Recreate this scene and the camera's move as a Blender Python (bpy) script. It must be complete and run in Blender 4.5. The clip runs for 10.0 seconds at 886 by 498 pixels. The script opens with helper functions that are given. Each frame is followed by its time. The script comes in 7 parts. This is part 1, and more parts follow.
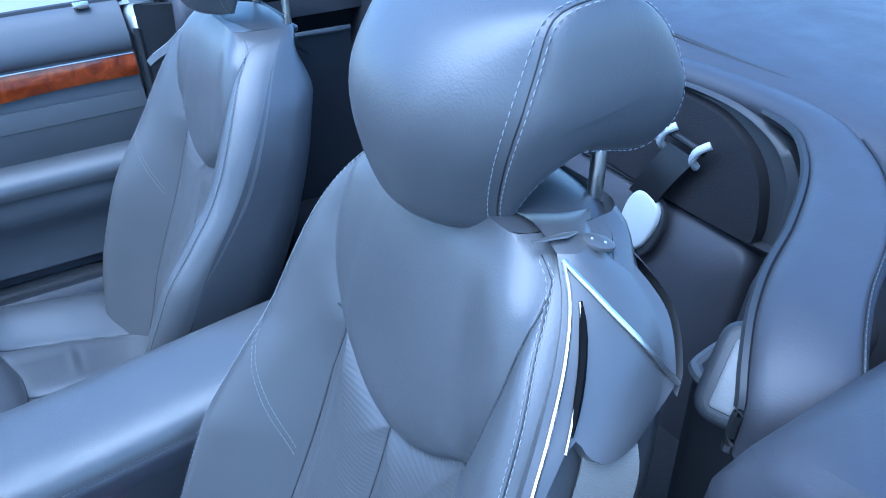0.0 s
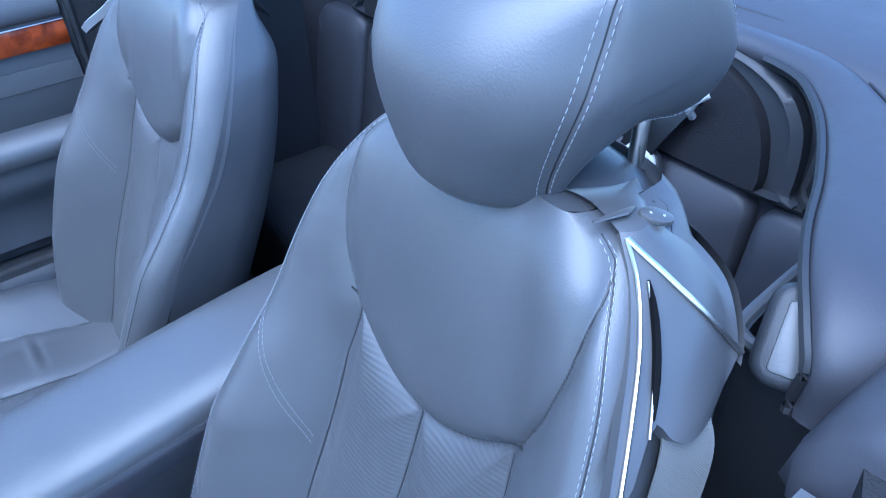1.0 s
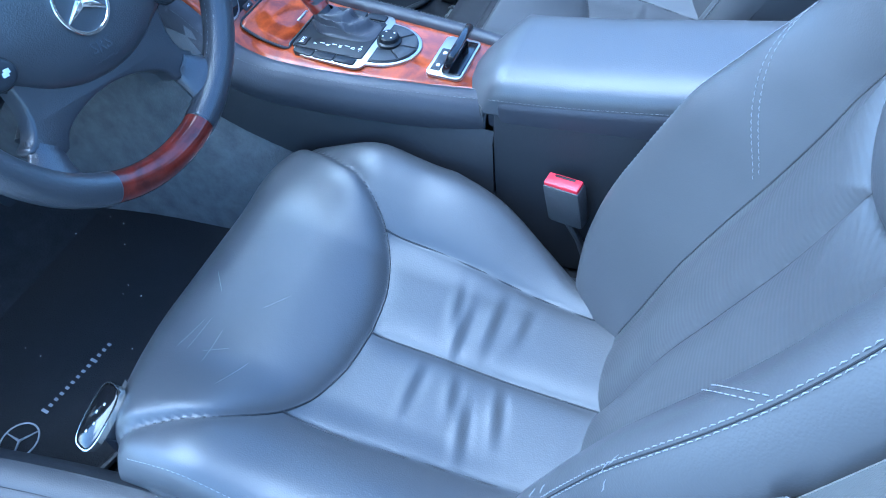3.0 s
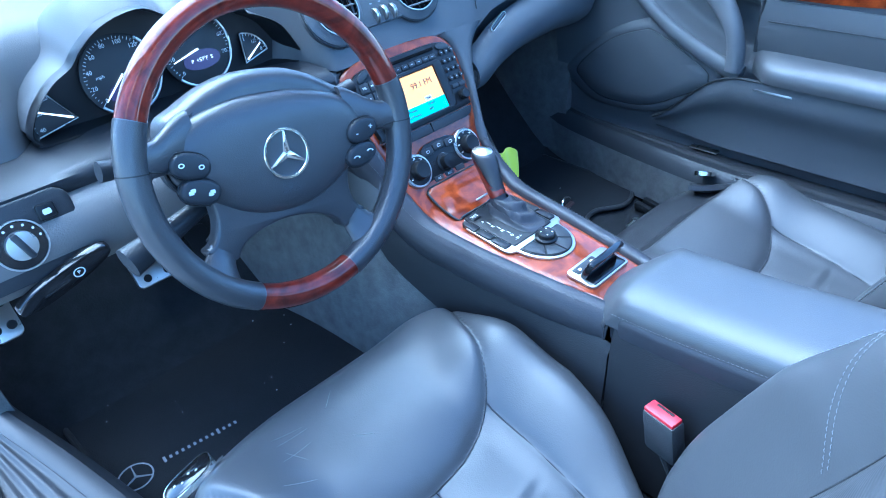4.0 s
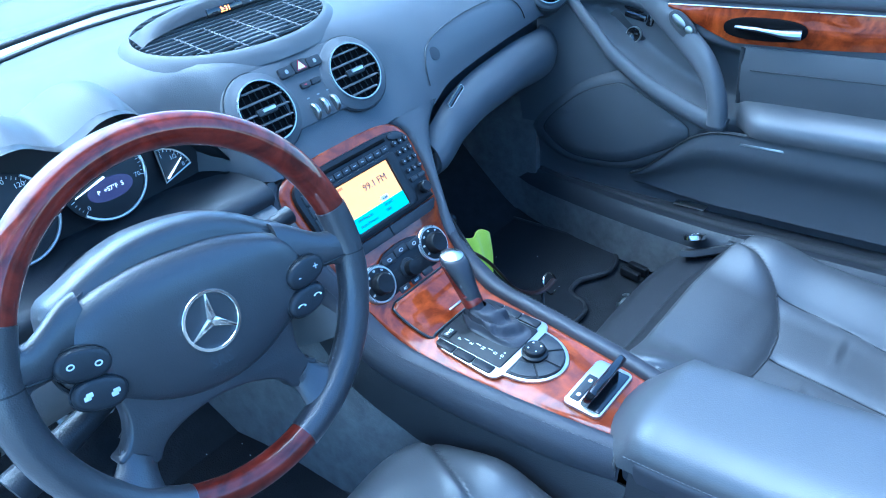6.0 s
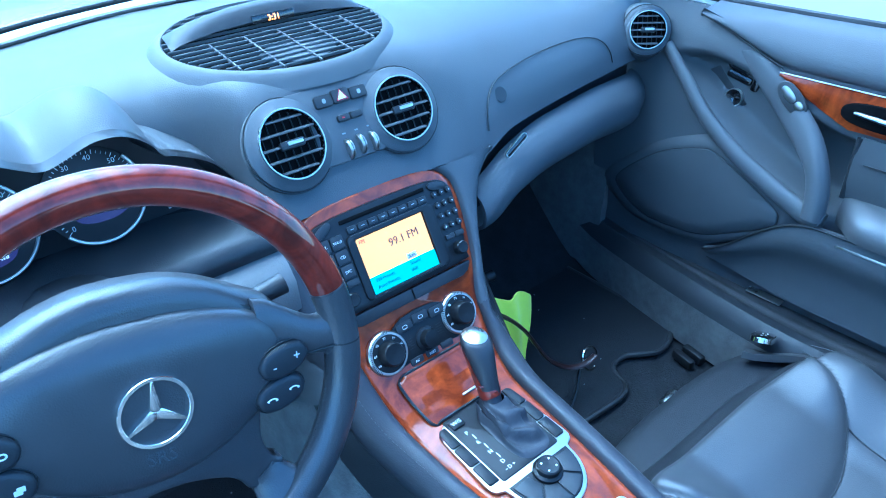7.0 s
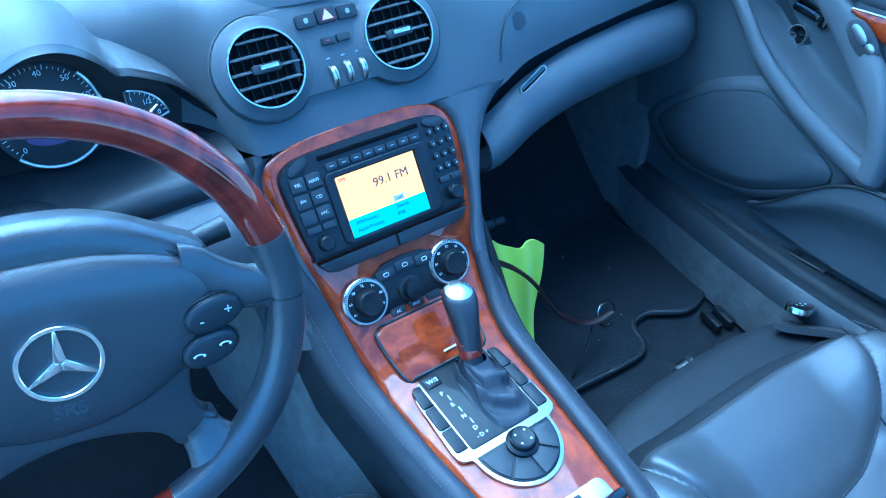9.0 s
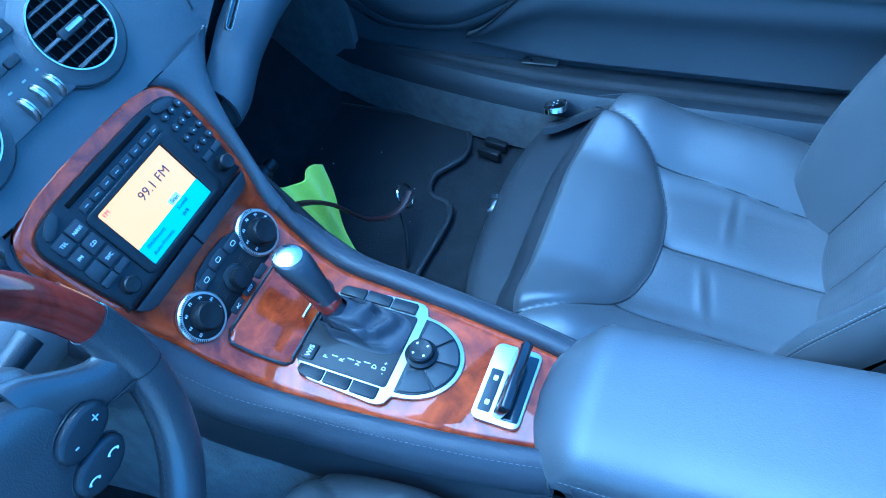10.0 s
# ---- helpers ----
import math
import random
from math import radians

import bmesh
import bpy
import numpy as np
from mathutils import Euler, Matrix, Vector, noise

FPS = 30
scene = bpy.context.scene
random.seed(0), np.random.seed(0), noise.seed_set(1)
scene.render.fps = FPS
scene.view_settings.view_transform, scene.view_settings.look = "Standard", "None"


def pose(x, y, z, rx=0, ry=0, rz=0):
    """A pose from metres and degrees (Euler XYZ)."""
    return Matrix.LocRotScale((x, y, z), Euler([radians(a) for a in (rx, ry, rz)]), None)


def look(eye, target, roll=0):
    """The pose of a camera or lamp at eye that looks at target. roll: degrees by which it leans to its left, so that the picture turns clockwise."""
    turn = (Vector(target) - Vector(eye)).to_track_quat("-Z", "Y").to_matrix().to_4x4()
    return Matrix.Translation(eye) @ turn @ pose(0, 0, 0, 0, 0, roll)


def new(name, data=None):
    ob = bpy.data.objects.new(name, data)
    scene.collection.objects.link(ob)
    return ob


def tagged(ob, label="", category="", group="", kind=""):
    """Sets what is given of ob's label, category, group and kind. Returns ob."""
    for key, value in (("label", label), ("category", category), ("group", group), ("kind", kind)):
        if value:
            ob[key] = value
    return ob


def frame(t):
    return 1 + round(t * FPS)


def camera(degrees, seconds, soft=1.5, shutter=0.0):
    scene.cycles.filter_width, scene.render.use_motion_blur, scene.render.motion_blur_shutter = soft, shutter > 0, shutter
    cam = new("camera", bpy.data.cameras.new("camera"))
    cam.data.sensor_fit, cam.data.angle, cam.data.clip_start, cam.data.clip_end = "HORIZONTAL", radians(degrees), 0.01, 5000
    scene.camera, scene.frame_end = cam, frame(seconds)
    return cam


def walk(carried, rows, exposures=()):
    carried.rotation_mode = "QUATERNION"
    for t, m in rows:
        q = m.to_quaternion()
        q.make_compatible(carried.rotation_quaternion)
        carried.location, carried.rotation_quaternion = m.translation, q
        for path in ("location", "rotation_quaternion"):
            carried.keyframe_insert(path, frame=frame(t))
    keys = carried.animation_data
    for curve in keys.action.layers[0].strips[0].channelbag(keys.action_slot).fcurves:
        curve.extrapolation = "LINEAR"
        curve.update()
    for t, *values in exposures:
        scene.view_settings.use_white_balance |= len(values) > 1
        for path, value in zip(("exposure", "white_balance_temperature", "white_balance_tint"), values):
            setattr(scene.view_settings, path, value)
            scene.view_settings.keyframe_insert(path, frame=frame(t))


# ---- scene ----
cam = camera(63.2, 10.0, soft=1.0)
PATH = [
    (0, (-0.844, -0.169, 1.276), (0.614, -1.016, 0.201), -1.7),
    (0.5, (-0.76, -0.155, 1.319), (0.613, -1.151, 0.261), -1.9),
    (1, (-0.761, -0.122, 1.287), (0.518, -1.073, 0.079), -2.2),
    (1.5, (-0.791, -0.078, 1.226), (0.417, -0.847, -0.17), -1.9),
    (2, (-0.8, -0.057, 1.19), (0.355, -0.522, -0.375), -3.5),
    (2.2, (-0.795, -0.071, 1.18), (0.374, -0.4, -0.408), -4.3),
    (3.3, (-0.835, -0.33, 1.133), (0.295, 0.574, -0.247), -7.2),
    (3.5, (-0.839, -0.367, 1.15), (0.285, 0.67, -0.14), -6.1),
    (4, (-0.79, -0.385, 1.197), (0.349, 0.828, 0.088), -4.2),
    (4.5, (-0.738, -0.379, 1.21), (0.377, 0.943, 0.205), -4.6),
    (5, (-0.697, -0.346, 1.216), (0.39, 1.021, 0.242), -5.8),
    (5.5, (-0.671, -0.312, 1.226), (0.42, 1.038, 0.232), -6.9),
    (6, (-0.627, -0.245, 1.225), (0.593, 0.932, 0.164), -7.7),
    (6.2, (-0.604, -0.214, 1.243), (0.663, 0.901, 0.17), -7.5),
    (7.3, (-0.419, -0.158, 1.246), (0.551, 1.211, 0.158), 1.3),
    (7.5, (-0.391, -0.161, 1.231), (0.513, 1.245, 0.134), 2.0),
    (8, (-0.352, -0.158, 1.216), (0.484, 1.279, 0.105), 2.2),
    (8.5, (-0.348, -0.157, 1.217), (0.481, 1.277, 0.097), 1.2),
    (9, (-0.343, -0.151, 1.221), (0.525, 1.15, -0.025), -1.1),
    (9.5, (-0.348, -0.11, 1.232), (0.66, 0.858, -0.198), -7.3),
    (10, (-0.351, -0.07, 1.243), (0.751, 0.621, -0.276), -13.5),
]
walk(cam, [(t, look(eye, target, roll)) for t, eye, target, roll in PATH], [(0, 2.48, 4450, 4), (0.5, 2.54, 4700, 12), (1, 2.53, 4600, 9), (1.5, 2.68, 4520, 2), (2.2, 2.81, 4500, 0), (3.3, 2.98, 4450, 1), (4.5, 3.00, 4400, -2), (5.5, 2.92, 4350, -1), (6.2, 2.84, 4200, -5), (7.3, 2.80, 3880, -8), (8.5, 2.78, 3700, -9), (9, 2.77, 3650, -11), (10, 2.67, 3450, -7)])

# ---- light ----
world = bpy.data.worlds.new("sky")
scene.world = world
world.use_nodes = True
wn = world.node_tree.nodes
wl = world.node_tree.links
sky = wn.new("ShaderNodeTexSky")
sky.sky_type = "NISHITA"
sky.sun_disc = False
sky.sun_elevation = radians(62)
sky.sun_rotation = radians(349)
wn["Background"].inputs["Strength"].default_value = 0.105
wl.new(sky.outputs["Color"], wn["Background"].inputs["Color"])

sun_data = bpy.data.lights.new("sun", "SUN")
sun_data.energy = 1.3
sun_data.angle = radians(72)
sun_data.color = (1.0, 0.985, 0.96)
sun = new("sun", sun_data)
sun.matrix_world = look((0, 0, 8), (0.8, -4.2, 0))


# ---- materials ----
def material(name, color, rough=0.5, metal=0.0, grain=0.0, grain_size=0.004, blotch=0.12, blotch_size=0.08,
             coat=0.0, spec=0.5, weave=0.0, bands="Z", fuzz=0.0, crease=0.0):
    """A surface with colour blotches at one scale and bump grain at another, in metres."""
    m = bpy.data.materials.new(name)
    m.use_nodes = True
    n, l = m.node_tree.nodes, m.node_tree.links
    b = n["Principled BSDF"]
    b.inputs["Metallic"].default_value = metal
    b.inputs["Coat Weight"].default_value = coat
    b.inputs["Coat Roughness"].default_value = 0.06
    b.inputs["Specular IOR Level"].default_value = spec
    if fuzz:
        b.inputs["Sheen Weight"].default_value = fuzz
        b.inputs["Sheen Roughness"].default_value = 0.6
    tc = n.new("ShaderNodeTexCoord")
    big = n.new("ShaderNodeTexNoise")
    big.inputs["Scale"].default_value = 1 / blotch_size
    big.inputs["Detail"].default_value = 5
    big.inputs["Roughness"].default_value = 0.62
    l.new(tc.outputs["Object"], big.inputs["Vector"])
    mix = n.new("ShaderNodeMix")
    mix.data_type = "RGBA"
    mix.inputs["A"].default_value = (*[c * (1 - blotch) for c in color], 1)
    mix.inputs["B"].default_value = (*[min(1, c * (1 + blotch)) for c in color], 1)
    l.new(big.outputs["Fac"], mix.inputs["Factor"])
    l.new(mix.outputs["Result"], b.inputs["Base Color"])
    rr = n.new("ShaderNodeMapRange")
    rr.inputs["From Min"].default_value, rr.inputs["From Max"].default_value = 0.3, 0.7
    rr.inputs["To Min"].default_value, rr.inputs["To Max"].default_value = max(0.02, rough * 0.85), min(1, rough * 1.15)
    l.new(big.outputs["Fac"], rr.inputs["Value"])
    l.new(rr.outputs["Result"], b.inputs["Roughness"])
    if grain:
        if weave:
            fine = n.new("ShaderNodeTexWave")
            fine.wave_type, fine.bands_direction = "BANDS", bands
            fine.inputs["Scale"].default_value = weave
            fine.inputs["Distortion"].default_value = 0.05
            out = fine.outputs["Fac"]
        else:
            fine = n.new("ShaderNodeTexVoronoi")
            fine.feature = "SMOOTH_F1"
            fine.inputs["Scale"].default_value = 1 / grain_size
            out = fine.outputs["Distance"]
        l.new(tc.outputs["Object"], fine.inputs["Vector"])
        bump = n.new("ShaderNodeBump")
        bump.inputs["Strength"].default_value = grain
        bump.inputs["Distance"].default_value = 0.0009
        l.new(out, bump.inputs["Height"])
        l.new(bump.outputs["Normal"], b.inputs["Normal"])
    if crease:
        soft = n.new("ShaderNodeTexNoise")
        soft.inputs["Scale"].default_value, soft.inputs["Detail"].default_value = 55, 4
        soft.inputs["Distortion"].default_value = 0.8
        l.new(tc.outputs["Object"], soft.inputs["Vector"])
        fold = n.new("ShaderNodeBump")
        fold.inputs["Strength"].default_value = crease
        fold.inputs["Distance"].default_value = 0.004
        l.new(soft.outputs["Fac"], fold.inputs["Height"])
        if grain:
            l.new(fold.outputs["Normal"], bump.inputs["Normal"])
        else:
            l.new(fold.outputs["Normal"], b.inputs["Normal"])
    return m


def burl(name, dark, light):
    """Lacquered burr-walnut veneer: warped noise figure under a clear coat."""
    m = material(name, light, rough=0.35, coat=1.0, blotch=0.1)
    m.node_tree.nodes["Principled BSDF"].inputs["Coat Roughness"].default_value = 0.02
    m.node_tree.nodes["Principled BSDF"].inputs["Specular IOR Level"].default_value = 0.1
    n, l = m.node_tree.nodes, m.node_tree.links
    b = n["Principled BSDF"]
    tc = n.new("ShaderNodeTexCoord")
    w = n.new("ShaderNodeTexNoise")
    w.inputs["Scale"].default_value, w.inputs["Detail"].default_value, w.inputs["Distortion"].default_value = 15, 6, 2.6
    l.new(tc.outputs["Object"], w.inputs["Vector"])
    f = n.new("ShaderNodeTexNoise")
    f.inputs["Scale"].default_value, f.inputs["Detail"].default_value = 240, 3
    l.new(tc.outputs["Object"], f.inputs["Vector"])
    r = n.new("ShaderNodeValToRGB")
    r.color_ramp.elements[0].position, r.color_ramp.elements[0].color = 0.33, (*dark, 1)
    r.color_ramp.elements[1].position, r.color_ramp.elements[1].color = 0.68, (*light, 1)
    add = n.new("ShaderNodeMath")
    add.operation = "MULTIPLY_ADD"
    add.inputs[1].default_value = 0.16
    l.new(f.outputs["Fac"], add.inputs[0])
    sub = n.new("ShaderNodeMath")
    sub.operation = "SUBTRACT"
    sub.inputs[1].default_value = 0.08
    l.new(w.outputs["Fac"], sub.inputs[0])
    l.new(sub.outputs[0], add.inputs[2])
    l.new(add.outputs[0], r.inputs["Fac"])
    l.new(r.outputs["Color"], b.inputs["Base Color"])
    return m


def glow(name, color, strength):
    m = bpy.data.materials.new(name)
    m.use_nodes = True
    b = m.node_tree.nodes["Principled BSDF"]
    b.inputs["Base Color"].default_value = (0.02, 0.02, 0.02, 1)
    b.inputs["Roughness"].default_value = 0.25
    b.inputs["Emission Color"].default_value = (*color, 1)
    b.inputs["Emission Strength"].default_value = strength
    return m


def glass(name, tint=(0.9, 0.95, 0.96)):
    m = bpy.data.materials.new(name)
    m.use_nodes = True
    b = m.node_tree.nodes["Principled BSDF"]
    b.inputs["Base Color"].default_value = (*tint, 1)
    b.inputs["Roughness"].default_value = 0.01
    b.inputs["Transmission Weight"].default_value = 1.0
    b.inputs["IOR"].default_value = 1.45
    return m


LEATHER = material("leather_ash", (0.060, 0.062, 0.066), rough=0.40, spec=0.66, crease=0.045, grain=0.14, grain_size=0.0016, blotch=0.08, blotch_size=0.10)
LEATHER_PERF = material("leather_ribbed", (0.060, 0.062, 0.066), rough=0.44, spec=0.6, crease=0.03, grain=0.16, weave=62, blotch=0.06, blotch_size=0.1)
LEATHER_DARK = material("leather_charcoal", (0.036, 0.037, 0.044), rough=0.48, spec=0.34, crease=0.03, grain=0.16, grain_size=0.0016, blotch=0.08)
WHEEL_LEATHER = material("wheel_leather", (0.040, 0.041, 0.045), rough=0.33, spec=0.8, crease=0.02, grain=0.22, grain_size=0.0014, blotch=0.2, blotch_size=0.05)
DASH = material("dash_skin", (0.076, 0.080, 0.087), rough=0.52, spec=0.42, grain=0.2, grain_size=0.0013, blotch=0.05, blotch_size=0.2)
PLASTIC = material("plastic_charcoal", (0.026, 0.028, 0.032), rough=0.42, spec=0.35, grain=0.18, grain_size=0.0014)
KNOB = material("knob_leather", (0.022, 0.023, 0.027), rough=0.42, grain=0.15, grain_size=0.0012)
KNEE = material("knee_panel_grey", (0.15, 0.146, 0.142), rough=0.5, grain=0.3, grain_size=0.002, blotch=0.06)
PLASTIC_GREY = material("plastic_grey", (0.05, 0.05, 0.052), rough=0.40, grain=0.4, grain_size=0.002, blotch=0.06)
BLACK = material("plastic_black", (0.011, 0.012, 0.014), rough=0.36, spec=0.28, blotch=0.2)
SHELL = material("shell_grey", (0.062, 0.062, 0.063), rough=0.34, spec=0.7, grain=0.08, grain_size=0.001, blotch=0.05)
HOUSING = material("housing_grey", (0.085, 0.087, 0.09), rough=0.38, grain=0.15, grain_size=0.0012, blotch=0.05)
STEEL = material("steel_dull", (0.16, 0.165, 0.17), rough=0.34, metal=1.0, grain=0.2, grain_size=0.001, blotch=0.2, blotch_size=0.02)
STEEL_PALE = material("handle_satin", (0.50, 0.51, 0.52), rough=0.30, metal=1.0, blotch=0.05)
# Console cheek charcoal, darkened to hold the shade between seat and console.
CHEEK_SHADED = material("cheek_charcoal_shaded", (0.02, 0.021, 0.024), rough=0.55, spec=0.3, grain=0.3, grain_size=0.0016, blotch=0.08)
CAP = material("cap_pale", (0.36, 0.38, 0.385), rough=0.45, grain=0.2, grain_size=0.0015, blotch=0.06)
GLOSS = material("black_gloss", (0.008, 0.008, 0.009), rough=0.12, blotch=0.2, coat=0.5)
CARPET = material("carpet_grey", (0.125, 0.124, 0.122), rough=0.95, grain=1.0, grain_size=0.003, blotch=0.6, blotch_size=0.03, spec=0.1, fuzz=0.03)
CARPET_DARK = material("carpet_charcoal", (0.022, 0.023, 0.025), rough=0.95, grain=1.0, grain_size=0.003, blotch=0.6, blotch_size=0.035, spec=0.08, fuzz=0.02)
MAT = material("mat_velour", (0.022, 0.023, 0.025), rough=0.95, grain=1.0, grain_size=0.002, blotch=0.3, blotch_size=0.05, spec=0.08)
WOOD = burl("walnut_console", (0.115, 0.016, 0.003), (0.30, 0.052, 0.007))
WOOD_DARK = burl("walnut_wheel", (0.055, 0.006, 0.003), (0.16, 0.019, 0.009))
CHROME = material("chrome", (0.92, 0.90, 0.84), rough=0.14, metal=1.0, blotch=0.03)
SATIN = material("satin_silver", (0.60, 0.585, 0.545), rough=0.30, metal=1.0, blotch=0.04, grain=0.1, grain_size=0.0008)
WHITE_INK = material("white_print", (0.75, 0.77, 0.78), rough=0.5, blotch=0.04)
GREY_INK = material("grey_print", (0.3, 0.32, 0.34), rough=0.5, blotch=0.04)
THREAD = material("thread_pale", (0.22, 0.23, 0.25), rough=0.7, blotch=0.1)
SCUFF = material("scuff_pale", (0.2, 0.205, 0.215), rough=0.8, blotch=0.3, blotch_size=0.004)
THREAD_DARK = material("thread_dark", (0.12, 0.125, 0.13), rough=0.7, blotch=0.1)
BELT = material("belt_webbing", (0.115, 0.115, 0.108), rough=0.75, grain=0.3, weave=300, blotch=0.08, blotch_size=0.02)
PAINT = material("paint_silver_white", (0.72, 0.75, 0.77), rough=0.25, coat=1.0, blotch=0.02)
RED = material("buckle_red", (0.65, 0.03, 0.05), rough=0.35, blotch=0.06)
YELLOW = material("cloth_yellow", (0.78, 0.92, 0.07), rough=0.8, grain=0.8, grain_size=0.002, blotch=0.08, blotch_size=0.02, fuzz=0.2)
PAVING = material("paving_pale", (0.22, 0.22, 0.215), rough=0.9, grain=0.6, grain_size=0.02, blotch=0.2, blotch_size=0.6)
GAUGE = material("gauge_charcoal", (0.016, 0.017, 0.020), rough=0.45, blotch=0.1)
MESH_BLACK = material("speaker_mesh", (0.010, 0.010, 0.012), rough=0.65, spec=0.25, grain=0.5, grain_size=0.0016)
# Near-black for shade inside vents, slots and recesses; also the heel pad's rubber.
SHADE_PAD_BLACK = material("shade_and_pad_black", (0.003, 0.003, 0.0035), rough=0.9, spec=0.1, blotch=0.2)
SEAL = material("rubber_seal", (0.015, 0.016, 0.018), rough=0.55, blotch=0.15)
NEEDLE = glow("needle_white", (0.9, 0.95, 1.0), 0.35)
LCD_BLUE = glow("lcd_violet", (0.025, 0.02, 0.08), 0.22)
LCD_TEXT = glow("lcd_text", (0.75, 0.8, 1.0), 0.35)
AMBER = glow("screen_amber", (1.0, 0.40, 0.11), 0.30)
CYAN = glow("screen_cyan", (0.08, 0.5, 0.55), 0.22)
SCREEN_TEXT = material("screen_text", (0.06, 0.04, 0.05), rough=0.4)
ORANGE = glow("clock_orange", (1.0, 0.25, 0.03), 1.4)
PANE = glass("windscreen_glass")


# ---- shape tools ----
def interp(x, xs, ys):
    """Smooth monotone curve through points."""
    xs, ys = np.array(xs, float), np.array(ys, float)
    x = float(min(max(x, xs[0]), xs[-1]))
    i = int(min(max(np.searchsorted(xs, x) - 1, 0), len(xs) - 2))
    h = np.diff(xs)
    d = np.diff(ys) / h
    m = np.empty(len(xs))
    m[0], m[-1] = d[0], d[-1]
    for k in range(1, len(xs) - 1):
        m[k] = 0 if d[k - 1] * d[k] <= 0 else 2 * d[k - 1] * d[k] / (d[k - 1] + d[k])
    t = (x - xs[i]) / h[i]
    return float((2 * t**3 - 3 * t**2 + 1) * ys[i] + (t**3 - 2 * t**2 + t) * h[i] * m[i]
                 + (-2 * t**3 + 3 * t**2) * ys[i + 1] + (t**3 - t**2) * h[i] * m[i + 1])


def sheet(rows, close_u=False, close_v=False, cap=False):
    """Vertices and quads of a grid of points; rows run along u, points of a row along v."""
    nu, nv = len(rows), len(rows[0])
    verts = [tuple(p) for row in rows for p in row]
    faces = []
    for i in range(nu if close_u else nu - 1):
        for j in range(nv if close_v else nv - 1):
            a, b = i, (i + 1) % nu
            c, d = j, (j + 1) % nv
            faces.append((a * nv + c, b * nv + c, b * nv + d, a * nv + d))
    if cap and close_v:
        faces.append(tuple(range(nv))[::-1])
        faces.append(tuple((nu - 1) * nv + j for j in range(nv)))
    return verts, faces


def slab(rows, thick):
    """A grid with thickness, laid behind its front along the mean normals."""
    p = np.array([[tuple(q) for q in row] for row in rows], float)
    du, dv = np.gradient(p, axis=0), np.gradient(p, axis=1)
    n = np.cross(du, dv)
    n /= np.linalg.norm(n, axis=2, keepdims=True) + 1e-12
    back = p - n * thick
    nu, nv = p.shape[:2]
    verts, faces = sheet(p)
    verts += [tuple(q) for row in back for q in row]
    off = nu * nv
    faces += [tuple(off + k for k in f[::-1]) for f in faces]
    rim = [(i, 0) for i in range(nu)] + [(nu - 1, j) for j in range(1, nv)] + [(i, nv - 1) for i in range(nu - 2, -1, -1)] + [(0, j) for j in range(nv - 2, 0, -1)]
    for k, (i, j) in enumerate(rim):
        i2, j2 = rim[(k + 1) % len(rim)]
        a, b = i * nv + j, i2 * nv + j2
        faces.append((a, a + off, b + off, b))
    return verts, faces


def tube(path, r, seg=10, closed=False, flat=1.0, up=(0, 0, 1)):
    """A round bar along a path; r a number or one for each point."""
    pts = [Vector(p) for p in path]
    rows = []
    for i, p in enumerate(pts):
        a = pts[i - 1] if (i or closed) else p
        b = pts[(i + 1) % len(pts)] if (i + 1 < len(pts) or closed) else p
        t = (b - a).normalized()
        s = t.cross(Vector(up))
        if s.length < 1e-4:
            s = t.cross(Vector((1, 0, 0)))
        s.normalize()
        o = s.cross(t)
        rad = r[i] if isinstance(r, (list, tuple)) else r
        rows.append([p + s * rad * math.cos(2 * math.pi * k / seg) + o * rad * flat * math.sin(2 * math.pi * k / seg) for k in range(seg)])
    return sheet(rows, close_u=closed, close_v=True, cap=not closed)


def rbox(sx, sy, sz, r=0.004, m=None, seg=2):
    bm = bmesh.new()
    bmesh.ops.create_cube(bm, size=1, matrix=Matrix.Diagonal((sx, sy, sz, 1)))
    r = min(r, 0.49 * min(sx, sy, sz))
    bmesh.ops.bevel(bm, geom=bm.edges[:], offset=r, segments=seg, profile=0.5, affect="EDGES")
    if m is not None:
        bm.transform(m)
    return bm


def plate(outline, thick, bevel=0.001, m=None, seg=2):
    """A flat piece of any outline (x, y), its back on z = 0, its front edge rounded."""
    bm = bmesh.new()
    low = [bm.verts.new((x, y, 0)) for x, y in outline]
    bot = bm.faces.new(low)
    if bot.normal.z > 0 or sum((outline[i][0] * outline[(i + 1) % len(outline)][1] - outline[(i + 1) % len(outline)][0] * outline[i][1]) for i in range(len(outline))) > 0:
        bot.normal_flip()
    got = bmesh.ops.extrude_face_region(bm, geom=[bot])
    tops = [v for v in got["geom"] if isinstance(v, bmesh.types.BMVert)]
    bmesh.ops.translate(bm, verts=tops, vec=(0, 0, thick))
    bmesh.ops.recalc_face_normals(bm, faces=bm.faces[:])
    if bevel:
        edges = [e for e in bm.edges if all(abs(v.co.z - thick) < 1e-7 for v in e.verts)]
        bmesh.ops.bevel(bm, geom=edges, offset=min(bevel, thick * 0.9), segments=seg, profile=0.5, affect="EDGES")
    if m is not None:
        bm.transform(m)
    return bm


def ring(outer, inner, thick, m=None):
    """A flat frame between two outlines of the same count of points, with a rounded face."""
    rows = []
    for k, (a, b, z) in enumerate(((1, 0, 0), (1, 0, 0.8), (0.85, 0.15, 1), (0.15, 0.85, 1), (0, 1, 0.8), (0, 1, 0))):
        rows.append([Vector((a * p[0] + b * q[0], a * p[1] + b * q[1], z * thick)) for p, q in zip(outer, inner)])
    if m is not None:
        rows = [[m @ p for p in row] for row in rows]
    return sheet(rows, close_u=True, close_v=True)


